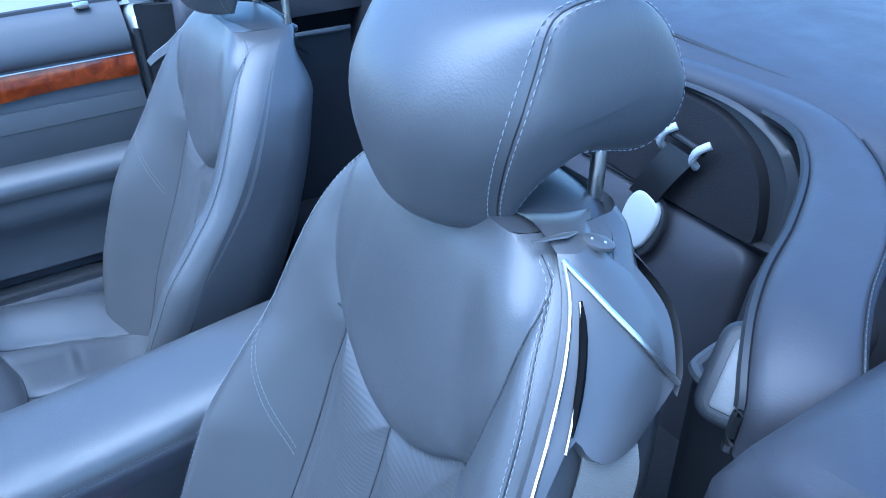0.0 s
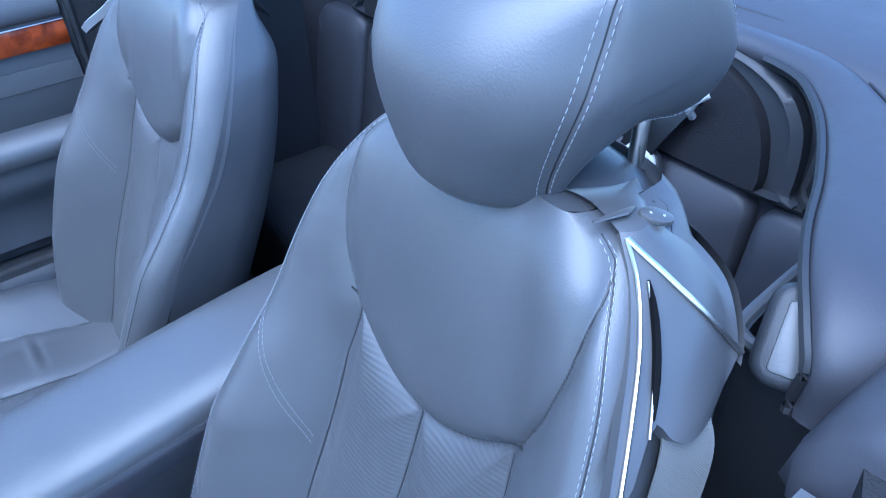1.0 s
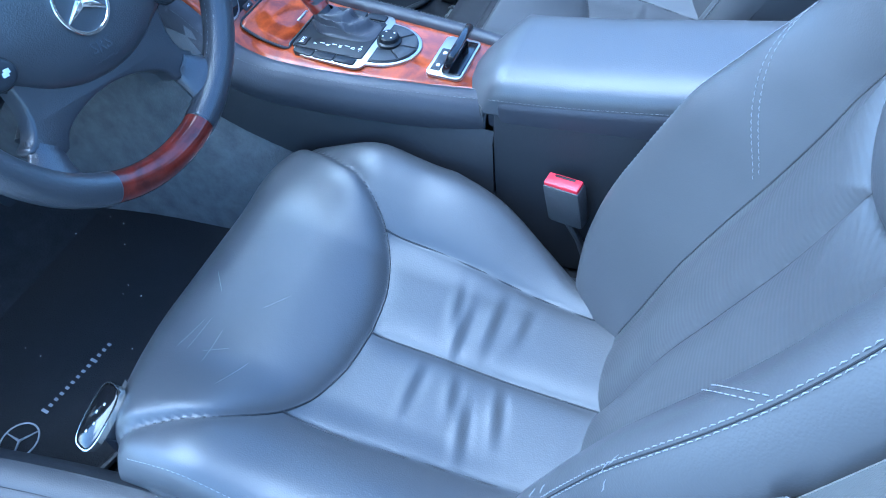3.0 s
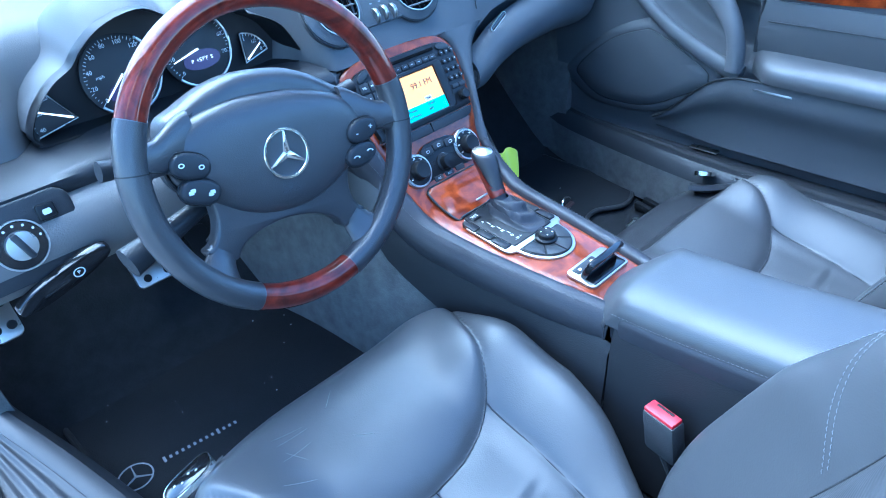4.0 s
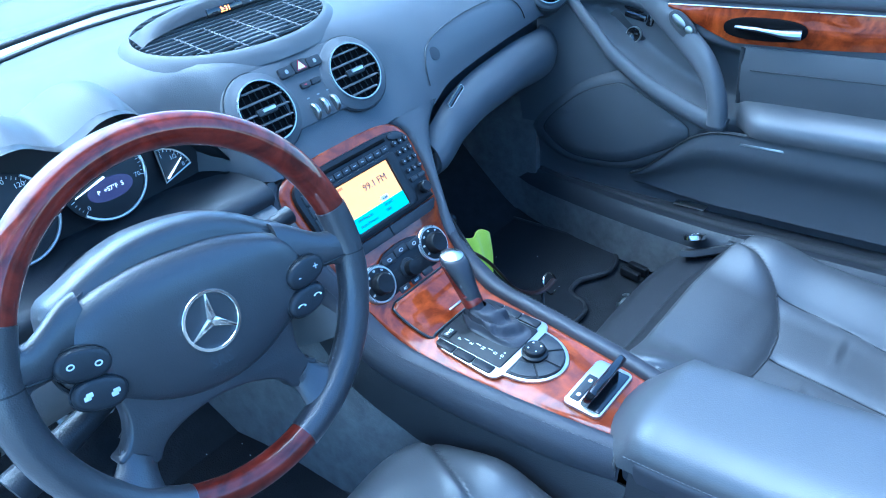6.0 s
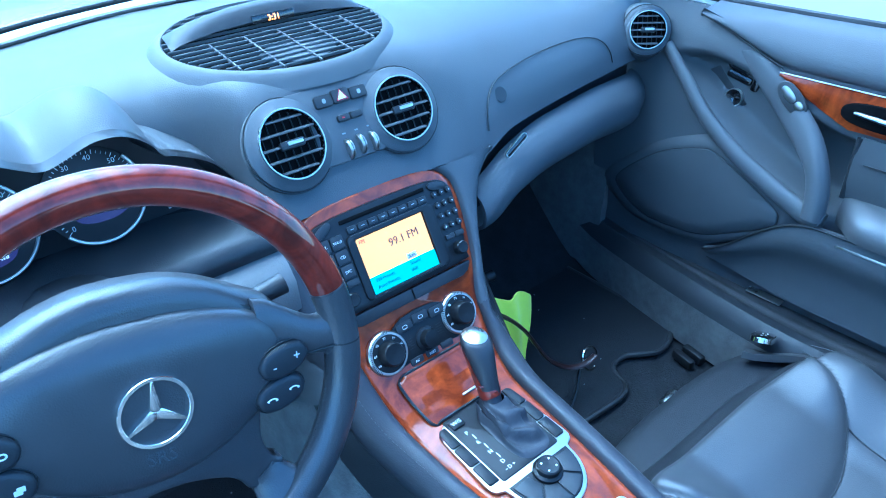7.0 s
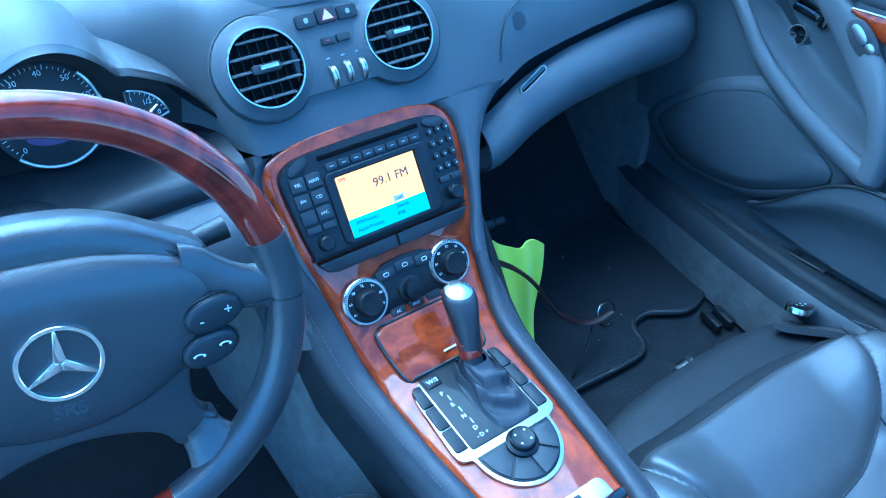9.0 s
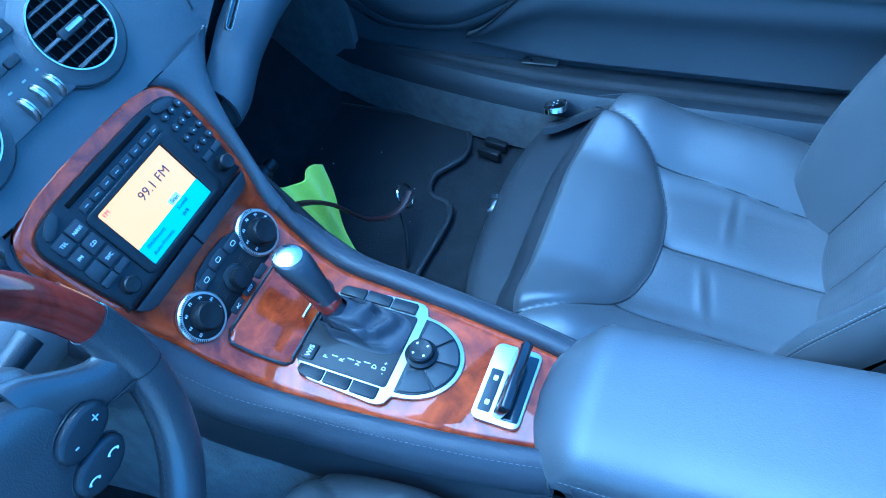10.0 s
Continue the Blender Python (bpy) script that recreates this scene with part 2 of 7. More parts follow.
def lathe(profile, seg=32, m=None, cap=True):
    """A turned piece about z from (radius, height) pairs."""
    rows = []
    for r, z in profile:
        rows.append([Vector((r * math.cos(2 * math.pi * k / seg), r * math.sin(2 * math.pi * k / seg), z)) for k in range(seg)])
    if m is not None:
        rows = [[m @ p for p in row] for row in rows]
    return sheet(rows, close_v=True, cap=cap)


def oval(a, b, n=32, power=2.0, cx=0, cy=0):
    out = []
    for k in range(n):
        t = 2 * math.pi * k / n
        c, s = math.cos(t), math.sin(t)
        out.append((cx + a * math.copysign(abs(c) ** (2 / power), c), cy + b * math.copysign(abs(s) ** (2 / power), s)))
    return out


def rrect(w, h, r, n=5, cx=0, cy=0):
    out = []
    for sx, sy, a0 in ((1, 1, 0), (-1, 1, 90), (-1, -1, 180), (1, -1, 270)):
        for k in range(n + 1):
            a = radians(a0 + 90 * k / n)
            out.append((cx + sx * (w / 2 - r) + r * math.cos(a), cy + sy * (h / 2 - r) + r * math.sin(a)))
    return out


def to_mesh(name, shape, angle=35):
    me = bpy.data.meshes.new(name)
    if isinstance(shape, tuple):
        me.from_pydata([tuple(v) for v in shape[0]], [], shape[1])
        bm = bmesh.new()
        bm.from_mesh(me)
        bmesh.ops.recalc_face_normals(bm, faces=bm.faces[:])
        bm.to_mesh(me)
        bm.free()
    else:
        shape.to_mesh(me)
        shape.free()
    me.shade_smooth()
    me.set_sharp_from_angle(angle=radians(angle))
    return me


def join(*shapes):
    verts, faces = [], []
    for s in shapes:
        if not isinstance(s, tuple):
            s.verts.index_update()
            t = ([tuple(v.co) for v in s.verts], [tuple(v.index for v in f.verts) for f in s.faces])
            s.free()
            s = t
        off = len(verts)
        verts += list(s[0])
        faces += [tuple(k + off for k in f) for f in s[1]]
    return verts, faces


def part(name, shape, mat, parent, label="", angle=35):
    """One mesh object, in place, under a thing or a part."""
    ob = new(name, to_mesh(name, shape, angle))
    ob.data.materials.append(mat)
    if parent is not None:
        ob.parent = parent
    if label:
        tagged(ob, label)
    return ob


def thing(name, label, category, group="", kind=""):
    ob = new(name)
    ob.empty_display_size = 0.05
    return tagged(ob, label, category, group, kind)


def solo(name, shape, mat, label, category, kind="", group="", angle=35):
    return tagged(part(name, shape, mat, None, angle=angle), label, category, group, kind)


def frame_at(origin, u, n):
    """A pose whose x runs along u and whose z runs along n."""
    u, n = Vector(u).normalized(), Vector(n).normalized()
    v = n.cross(u).normalized()
    u = v.cross(n)
    m = Matrix((u, v, n)).transposed().to_4x4()
    m.translation = Vector(origin)
    return m


def letters(body, size, m, spread=1.0):
    """Writing laid flat on z = 0 of m, centred."""
    cu = bpy.data.curves.new("writing", "FONT")
    cu.body, cu.size, cu.extrude = body, size, 0.0002
    cu.align_x, cu.align_y, cu.resolution_u = "CENTER", "CENTER", 2
    cu.space_character = spread
    ob = new("writing", cu)
    me = bpy.data.meshes.new_from_object(ob.evaluated_get(bpy.context.evaluated_depsgraph_get()))
    verts = [m @ v.co for v in me.vertices]
    faces = [tuple(p.vertices) for p in me.polygons]
    bpy.data.objects.remove(ob)
    bpy.data.meshes.remove(me)
    return verts, faces


def stitches(path, normal, length=0.0045, gap=0.0022, r=0.0005):
    """A row of short thread stitches along a path."""
    pts = [Vector(p) for p in path]
    seg = [(b - a).length for a, b in zip(pts, pts[1:])]
    total, pos, out = sum(seg), 0.0, []

    def at(s):
        for k, d in enumerate(seg):
            if s <= d or k == len(seg) - 1:
                return pts[k].lerp(pts[k + 1], min(1, s / max(d, 1e-9)))
            s -= d
    while pos + length < total:
        a, b = at(pos), at(pos + length)
        mid = (a + b) / 2 + Vector(normal) * r * 1.4
        out.append(tube([a, mid, b], [r * 0.6, r, r * 0.6], 5))
        pos += length + gap
    return join(*out) if out else None


def catmull(pts, per):
    pts = [Vector(p) for p in pts]
    out = []
    for i in range(len(pts) - 1):
        p0, p1, p2, p3 = pts[max(0, i - 1)], pts[i], pts[i + 1], pts[min(len(pts) - 1, i + 2)]
        for k in range(per):
            t = k / per
            out.append(0.5 * ((2 * p1) + (p2 - p0) * t + (2 * p0 - 5 * p1 + 4 * p2 - p3) * t * t + (-p0 + 3 * p1 - 3 * p2 + p3) * t**3))
    out.append(pts[-1])
    return out


def smooth(e0, e1, x):
    t = min(1, max(0, (x - e0) / (e1 - e0)))
    return t * t * (3 - 2 * t)


# ---- setting: ground and car shell ----
def ground():
    n, size = 24, 60.0
    rows = [[Vector((size * (2 * i / n - 1), size * (2 * j / n - 1), 0)) for j in range(n + 1)] for i in range(n + 1)]
    return solo("ground", sheet(rows), PAVING, "pale concrete paving under and around the car", "ground", "structure")


ground()

# floor pan, footwell walls and firewall, all carpeted
floor_rows = [[Vector((x * (1 + 0.17 * smooth(0.55, 0.72, y)), y, 0.25 + max(0, y - 0.72) ** 1.2 * 1.1)) for x in np.linspace(-0.7, 0.7, 15)] for y in np.linspace(-0.8, 1.05, 24)]
solo("floor", slab(floor_rows, -0.03), CARPET_DARK, "dark grey carpeted car floor", "floor", "structure")


def sill(side):
    """Door sill: carpeted inner wall, rounded crest, ribbed tread and painted outer edge."""
    ys = np.linspace(-0.42, 0.8, 30)

    def crest(y):
        return 0.648 + 0.075 * max(0, (y - 0.2) / 0.5) ** 1.5
    prof = [(-0.012, 0.26), (-0.012, 0.36), (-0.004, 0.385), (0.012, 0.398), (0.03, 0.398), (0.042, 0.392)]
    rows = [[Vector((side * (crest(y) + px), y, pz + 0.02 * max(0, (y - 0.7) / 0.1))) for px, pz in prof] for y in ys]
    base = thing("door_sill", "ribbed dark plastic door sill above a carpeted footwell wall", "door sill", kind="structure")
    part("inner_wall", slab([[r[0], r[1]] for r in rows], -0.01 * side), CARPET, base)
    part("crest", slab([r[1:] for r in rows], -0.01 * side), PLASTIC, base)
    # ribbed tread
    out = []
    for y in ys:
        row = []
        for k in range(41):
            f = k / 40
            x = crest(y) + 0.042 + f * (0.80 - crest(y) - 0.042)
            rib = 0.0022 * (0.5 - 0.5 * math.cos(2 * math.pi * min(1, max(0, f * 1.3)) * 3)) if f < 0.77 else 0
            row.append(Vector((side * x, y, 0.39 - rib - 0.008 * f)))
        out.append(row)
    # One tread in two greys: paler on the shadowed passenger side to offset shade.
    part("tread", slab(out, -0.01 * side), PLASTIC_GREY if side > 0 else PLASTIC, base, "ribbed sill tread, its grey set to the light on its side")
    if side > 0:
        part("sill_badge", rbox(0.02, 0.07, 0.004, 0.002, pose(side * 0.748, 0.306, 0.394)), SATIN, base, "brushed metal badge strip")
    part("painted_edge", slab([[Vector((side * x, y, z)) for x, z in ((0.80, 0.384), (0.815, 0.384), (0.85, 0.378), (0.868, 0.355), (0.87, 0.3), (0.85, 0.2))] for y in np.linspace(-0.6, 0.9, 20)], -0.01 * side), PAINT, base, "pale silver painted sill edge")
    part("seal", tube([(side * 0.803, y, 0.392) for y in np.linspace(-0.42, 0.8, 12)], 0.008, 8), SEAL, base)


sill(1)
sill(-1)

# firewall behind the dash
solo("firewall", slab([[Vector((x, 0.98 + 0.1 * f, 0.3 + 0.6 * f)) for x in np.linspace(-0.72, 0.72, 4)] for f in (0, 0.5, 1)], 0.03), CARPET_DARK, "dark carpeted firewall under the dashboard", "firewall", "structure")
for s in (-1, 1):
    solo("kick_panel", slab([[Vector((s * (0.715 + 0.045 * f), y, 0.28 + 0.5 * f)) for y in np.linspace(0.70, 1.05, 5)] for f in (0, 0.5, 1)], 0.02 * s), CARPET, "carpeted footwell side panel", "side panel", "structure")


# ---- seats ----
def panels(P, ids, up, mats, parent):
    """The panels of one surface as parts, shaded as one smooth skin."""
    p = np.array([[tuple(q) for q in row] for row in P], float)
    n = np.cross(np.gradient(p, axis=0), np.gradient(p, axis=1))
    n /= np.linalg.norm(n, axis=2, keepdims=True) + 1e-12
    flip = float((n @ np.array(up, float)).mean()) < 0
    if flip:
        n = -n
    nu, nv = p.shape[:2]
    flat, norm = p.reshape(-1, 3), n.reshape(-1, 3)
    groups = {}
    for i in range(nu - 1):
        for j in range(nv - 1):
            q = (i * nv + j, (i + 1) * nv + j, (i + 1) * nv + j + 1, i * nv + j + 1)
            groups.setdefault(ids[i][j], []).append(q[::-1] if flip else q)
    for key, faces in groups.items():
        name = key[:-2] if key.endswith("_l") else key
        used = sorted({k for f in faces for k in f})
        at = {k: n_ for n_, k in enumerate(used)}
        me = bpy.data.meshes.new(name)
        me.from_pydata([tuple(flat[k]) for k in used], [], [tuple(at[k] for k in f) for f in faces])
        me.shade_smooth()
        me.normals_split_custom_set_from_vertices([tuple(norm[k]) for k in used])
        ob = new(name, me)
        me.materials.append(mats.get(name, LEATHER))
        ob.parent = parent


def seat(cx, outer, cush, back, lift, label, seed):
    """A leather sports seat. cx: its middle; outer: side of the door; cush and back: shifts of cushion and backrest."""
    rnd = random.Random(seed)
    base = thing("leather_seat", label, "seat", "front seats")
    cy, cz = cush
    by, bz = back

    # cushion
    def arc(d):
        return interp(abs(d), [0, 0.05, 0.1, 0.15, 0.19, 0.21, 0.24, 0.29], [0.095, 0.099, 0.113, 0.138, 0.182, 0.225, 0.29, 0.40])

    def bol(y):
        return 0.128 + 0.019 * smooth(-0.2, 0.10, y)

    creases = []
    for sg in (-1, 1):
        for k in range(4 if outer < 0 else 1):
            creases.append((sg * rnd.uniform(0.045, 0.085), 0.02 - 0.036 * k + rnd.uniform(-0.012, 0.012), rnd.uniform(1.35, 1.85), rnd.uniform(0.022, 0.04), rnd.uniform(0.6, 1.0)))

    def top(d, y):
        z = interp(y, [-0.26, -0.1, 0.0, 0.09, 0.2, 0.29, 0.34, 0.40], [0.352, 0.365, 0.382, 0.396, 0.428, 0.436, 0.428, 0.405])
        a = abs(d)
        da = abs(y - arc(d)) / math.sqrt(1 + (3.8 * d) ** 2)
        if y > arc(d):
            z += 0.020 * (1 - math.exp(-da / 0.014)) - 0.010
        else:
            z += 0.006 * (1 - math.exp(-da / 0.014)) - 0.010
            fade = 1 - math.exp(-da / 0.01)
            if a < bol(y):
                z += fade * (0.010 * (1 - math.exp(-min(bol(y) - a, a) / 0.012)) - 0.010)
                for px, py, an, ln, am in creases:
                    u = (d - px) * math.cos(an) + (y - py) * math.sin(an)
                    v = -(d - px) * math.sin(an) + (y - py) * math.cos(an)
                    z += 0.0034 * am * (math.exp(-(u / 0.0075) ** 2) - 0.7 * math.exp(-((u + 0.013) / 0.007) ** 2)) * math.exp(-(v / ln) ** 2)
            else:
                z += fade * (0.010 * (1 - math.exp(-(a - bol(y)) / 0.012)) - 0.010)
        inner = d * outer < 0
        side = smooth(0.10, 0.235, a) * (smooth(-0.22, 0.08, y) if inner else smooth(-0.27, -0.05, y)) * (1 - 0.8 * smooth(0.16, 0.32, y))
        z += (0.062 if inner else 0.050) * side
        return z

    R, YF = 0.042, 0.312 if outer < 0 else 0.244
    na, nb = 170, 230
    P, ids = [], []
    A = np.linspace(-1, 1, na + 1)
    for j in range(nb + 1):
        s = -0.26 + (0.86) * j / nb
        row, idr = [], []
        for a in A:
            t = abs(a) * 0.39
            sg = 1 if a >= 0 else -1
            W = 0.232 if sg == outer else interp(s, [-0.26, -0.15, -0.08, 0.0, 0.07], [0.13, 0.14, 0.175, 0.215, 0.232])
            if t <= W:
                d, drop = t, 0
            elif t <= W + R * math.pi / 2:
                th = (t - W) / R
                d, drop = W + R * math.sin(th), R * (1 - math.cos(th))
            else:
                d, drop = W + R, R + (t - W - R * math.pi / 2)
            RF = 0.06
            if s <= YF:
                y, dropf = s, 0
            elif s <= YF + RF * math.pi / 2:
                th = (s - YF) / RF
                y, dropf = YF + RF * math.sin(th), RF * (1 - math.cos(th))
            else:
                y, dropf = YF + RF, RF + (s - YF - RF * math.pi / 2)
            # rounded front corners
            y -= (0.075 * max(0, (d - 0.06) / 0.2) ** 2 if sg == outer else 0.05 * max(0, (d - 0.16) / 0.11) ** 2) * smooth(0.12, 0.36, y)
            z = top(sg * d, min(y, 0.38)) - max(drop, dropf) - 0.4 * min(drop, dropf)
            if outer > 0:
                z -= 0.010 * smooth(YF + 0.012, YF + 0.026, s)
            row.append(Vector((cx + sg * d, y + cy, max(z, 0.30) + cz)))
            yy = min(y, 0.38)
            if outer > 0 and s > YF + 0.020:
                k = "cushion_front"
            elif dropf > 0.075:
                k = "cushion_face"
            elif t > W + R * 1.35:
                k = "cushion_side" if sg > 0 else "cushion_side_l"
            elif yy > arc(d):
                k = "thigh_pad"
            elif d > bol(yy):
                k = "cushion_bolster" if sg > 0 else "cushion_bolster_l"
            else:
                k = "insert" if sg > 0 else "insert_l"
            idr.append(k)
        P.append(row)
        ids.append(idr)
    cushion = part("cushion", rbox(0.40, 0.5, 0.10, 0.03, pose(cx, cy + 0.03, 0.275 + cz), 3), LEATHER, base)
    panels(P, ids, (0, 0, 1), {"cushion_front": CHEEK_SHADED}, cushion)
    st = []
    for sg in (-1, 1):
        if sg == outer:
            st.append(stitches([(cx + sg * (0.232 + R * 0.72), y + cy, top(sg * (0.232 + R * 0.72), y) + cz - R * 0.31) for y in np.linspace(-0.18, 0.26, 40)], (sg, 0, 0.6)))
    for q in st:
        part("stitching", q, THREAD, cushion)
    runs = [[(d, arc(d) - 0.001) for d in np.linspace(-0.225, 0.225, 50)], [(0, y) for y in np.linspace(-0.22, 0.094, 20)]]
    for sg in (-1, 1):
        runs.append([(sg * bol(y), y) for y in np.linspace(-0.24, 0.136, 30)])
    for run in runs:
        part("seam", tube([(cx + d, y + cy, top(d, y) + cz + 0.0003) for d, y in run], 0.0014, 6), SEAL, cushion)
    # seat base and runner
    part("seat_base", rbox(0.44, 0.50, 0.08, 0.03, pose(cx, cy + 0.05, 0.29 + cz), 3), PLASTIC, base, "charcoal plastic seat base")
    for s in (-1, 1):
        part("runner", rbox(0.03, 0.6, 0.03, 0.006, pose(cx + s * 0.17, cy + 0.02, 0.262)), BLACK, base, "black steel seat runner")
    # front fascia below the cushion
    fas = []
    for u in np.linspace(-1, 1, 25):
        x = cx + 0.225 * u + outer * 0.012
        yf = cy + 0.378 - 0.035 * abs(u) ** 3
        fas.append([Vector((x, yf - 0.10, cz + 0.402)), Vector((x, yf - 0.03, cz + 0.400)), Vector((x, yf - 0.008, cz + 0.394)), Vector((x, yf, cz + 0.380)), Vector((x, yf - 0.006, cz + 0.33)), Vector((x, yf - 0.02, cz + 0.275))])
    # Passenger fascia borrows the darkened cheek charcoal; the driver's keeps leather charcoal.
    part("front_fascia", slab(fas, 0.01), LEATHER_DARK if outer < 0 else CHEEK_SHADED, base, "dark front fascia", angle=60)
    # side valance with the control pad
    val = part("side_valance", slab([[Vector((cx + outer * (interp(f, [0, 0.3, 0.6, 0.8, 0.93, 1], [0.262, 0.276, 0.280, 0.277, 0.268, 0.250]) - 0.075 * smooth(0.20, 0.335, y) ** 2 * (0.4 + 0.6 * f)), cy + y, cz + 0.27 + interp(f, [0, 0.3, 0.6, 0.8, 0.93, 1], [0, 0.05, 0.10, 0.135, 0.152, 0.158]) * (0.86 + 0.14 * smooth(-0.1, 0.25, y)))) for f in np.linspace(0, 1, 14)] for y in np.linspace(-0.22, 0.335, 30)], 0.012 * outer), PLASTIC_GREY, base, "grey plastic side valance", angle=60)
    mpad = frame_at((cx + outer * 0.226, cy + 0.325, cz + 0.431), (-outer * 0.88, -0.2, 0.42), (outer * 0.42, 0.22, 0.88))
    part("control_pad", plate(oval(0.038, 0.018, 24, 3.2), 0.010, 0.003, mpad), GLOSS, val, "gloss black seat control pad")
    part("pad_rim", ring(oval(0.0405, 0.0205, 24, 3.2), oval(0.0385, 0.0185, 24, 3.2), 0.009, mpad), CHROME, val, "thin chrome rim")
    for k in range(4):
        part("pad_key", rbox(0.004, 0.003, 0.002, 0.0006, mpad @ pose(-0.020 + 0.012 * k, 0.003 * (-1) ** k, 0.010)), SATIN, val)

    # backrest
    def yc(z):
        return interp(z, [0.30, 0.35, 0.41, 0.5, 0.58, 0.68, 0.79, 0.9, 0.97, 1.01], [-0.18, -0.196, -0.219, -0.252, -0.289, -0.334, -0.372, -0.402, -0.428, -0.455])

    def wid(z):
        return interp(z, [0.30, 0.4, 0.55, 0.7, 0.82, 0.9, 0.96, 0.99, 1.005], [0.195, 0.215, 0.236, 0.243, 0.232, 0.21, 0.175, 0.145, 0.11])

    def bx(z):
        return interp(z, [0.3, 0.4, 0.6, 0.74, 0.80, 0.83, 0.87, 0.92, 0.96, 1.01], [0.104, 0.110, 0.120, 0.121, 0.115, 0.127, 0.142, 0.150, 0.150, 0.12])

    def low(d):
        return 0.759 + 0.052 * (d / 0.117) ** 2

    def front(d, z, raw=False):
        a, w = abs(d), wid(z)
        r = min(1, a / w)
        y = yc(z)
        if d * outer < 0:
            bulge = interp(z, [0.3, 0.45, 0.55, 0.65, 0.72, 0.79, 0.9, 1.0], [0.05, 0.095, 0.102, 0.100, 0.075, 0.045, 0.02, 0.005])
        else:
            bulge = interp(z, [0.3, 0.45, 0.65, 0.8, 0.9, 1.0], [0.05, 0.085, 0.102, 0.06, 0.03, 0.005])
        y += bulge * smooth(0.42, 0.86, r)
        if r > 0.84:
            q = (r - 0.84) / 0.16
            y -= 0.055 * (1 - math.sqrt(max(0, 1 - q * q)))
        if not raw:
            if z > low(d) and a < bx(z) or (z > 0.82 and a < bx(z)):
                dist = min(bx(z) - a, (z - low(d)) if z < 0.9 else 1)
                y += 0.023 * (1 - math.exp(-max(0, dist) / 0.016)) - 0.011
            elif a < bx(z):
                dist = min(bx(z) - a, a, low(d) - z)
                y += 0.015 * (1 - math.exp(-max(0, dist) / 0.015)) - 0.011
            else:
                y += 0.011 * (1 - math.exp(-(a - bx(z)) / 0.012)) - 0.011
        return y

    nz, nx = 220, 210
    P, ids = [], []
    for i in range(nz + 1):
        z = 0.32 + (1.003 - 0.32) * i / nz
        w = wid(z)
        row, idr = [], []
        for j in range(nx + 1):
            r = -1 + 2 * j / nx
            r = math.copysign(1 - (1 - abs(r)) ** 1.15, r)
            d = w * r
            y = front(d, z)
            row.append(Vector((cx + d, y + by, z + bz)))
            a = abs(d)
            if abs(r) > 0.93:
                k = "side_panel" if d > 0 else "side_panel_l"
            elif a < bx(z) and z > low(d):
                k = "shoulder_pad"
            elif a < bx(z):
                k = "back_insert" if d > 0 else "back_insert_l"
            else:
                k = "back_bolster" if d > 0 else "back_bolster_l"
            idr.append(k)
        P.append(row)
        ids.append(idr)
    body_rows = []
    for i in range(nz + 1):
        z = 0.32 + (1.003 - 0.32) * i / nz
        w = wid(z)
        y1 = front(w, z)
        y2 = yc(z) - 0.14 + 0.05 * smooth(0.9, 1.0, z)
        sec = []
        for k in range(13):
            th = math.pi * k / 12
            sec.append(Vector((cx + w * math.copysign(abs(math.cos(th)) ** 0.45, math.cos(th)), y1 + (y2 - y1) * math.sin(th) ** 0.55 + by, z + bz)))
        body_rows.append(sec)
    # rounded top between the front edge and the back
    shell_ob = part("back_shell", sheet(body_rows), LEATHER, base, angle=60)
    cap = []
    for k in range(9):
        f = k / 8
        row = []
        for j in range(25):
            u = -1 + 2 * j / 24
            d = wid(1.003) * u
            yfr = front(d, 1.003) + by
            ybk = yc(1.003) - 0.100 + by
            dome = 0.010 * math.sin(math.pi * f) * (1 - u * u) - 0.055 * f**1.8
            row.append(Vector((cx + d * (1 + 0.08 * f), yfr + (ybk - yfr) * f, 1.003 + bz + dome)))
        cap.append(row)
    part("back_top", sheet(cap), LEATHER, shell_ob, angle=60)
    panels(P, ids, (0, 1, 0), {"back_insert": LEATHER_PERF}, shell_ob)
    # twin seams along the edges, cross seams on the bolsters
    st = []
    for sg in (-1, 1):
        for r in (0.901, 0.917):
            st.append(stitches([(cx + sg * wid(z) * r, front(sg * wid(z) * r, z) + by + 0.0008, z + bz) for z in np.linspace(0.42, 0.995, 60)], (0, 1, 0)))
        for off in (0, 0.008):
            if sg == outer:
                run = [(0.132 + 0.078 * f, 0.655 + 0.128 * f + off) for f in np.linspace(0, 1, 14)]
            else:
                run = [(0.128 + 0.085 * f, 0.635 + 0.135 * f**0.9 + off) for f in np.linspace(0, 1, 16)]
            st.append(stitches([(cx + sg * d, front(sg * d, z) + by + 0.0008, z + bz) for d, z in run], (0, 1, 0)))
    for q in st:
        part("stitching", q, THREAD, shell_ob)
    runs = [[(d, low(d)) for d in np.linspace(-0.128, 0.128, 40)], [(0, z) for z in np.linspace(0.36, 0.757, 30)]]
    for sg in (-1, 1):
        runs.append([(sg * bx(z), z) for z in np.linspace(0.82, 0.975, 24)])
        runs.append([(sg * bx(z), z) for z in np.linspace(0.36, 0.80, 34)])
        part("seam", tube([(cx + sg * wid(z) * 0.909, front(sg * wid(z) * 0.909, z) + by + 0.0001, z + bz) for z in np.linspace(0.42, 0.995, 50)], 0.0007, 6), SEAL, shell_ob)
    for run in runs:
        part("seam", tube([(cx + d, front(d, z) + by + 0.0002, z + bz) for d, z in run], 0.0013, 6), SEAL, shell_ob)
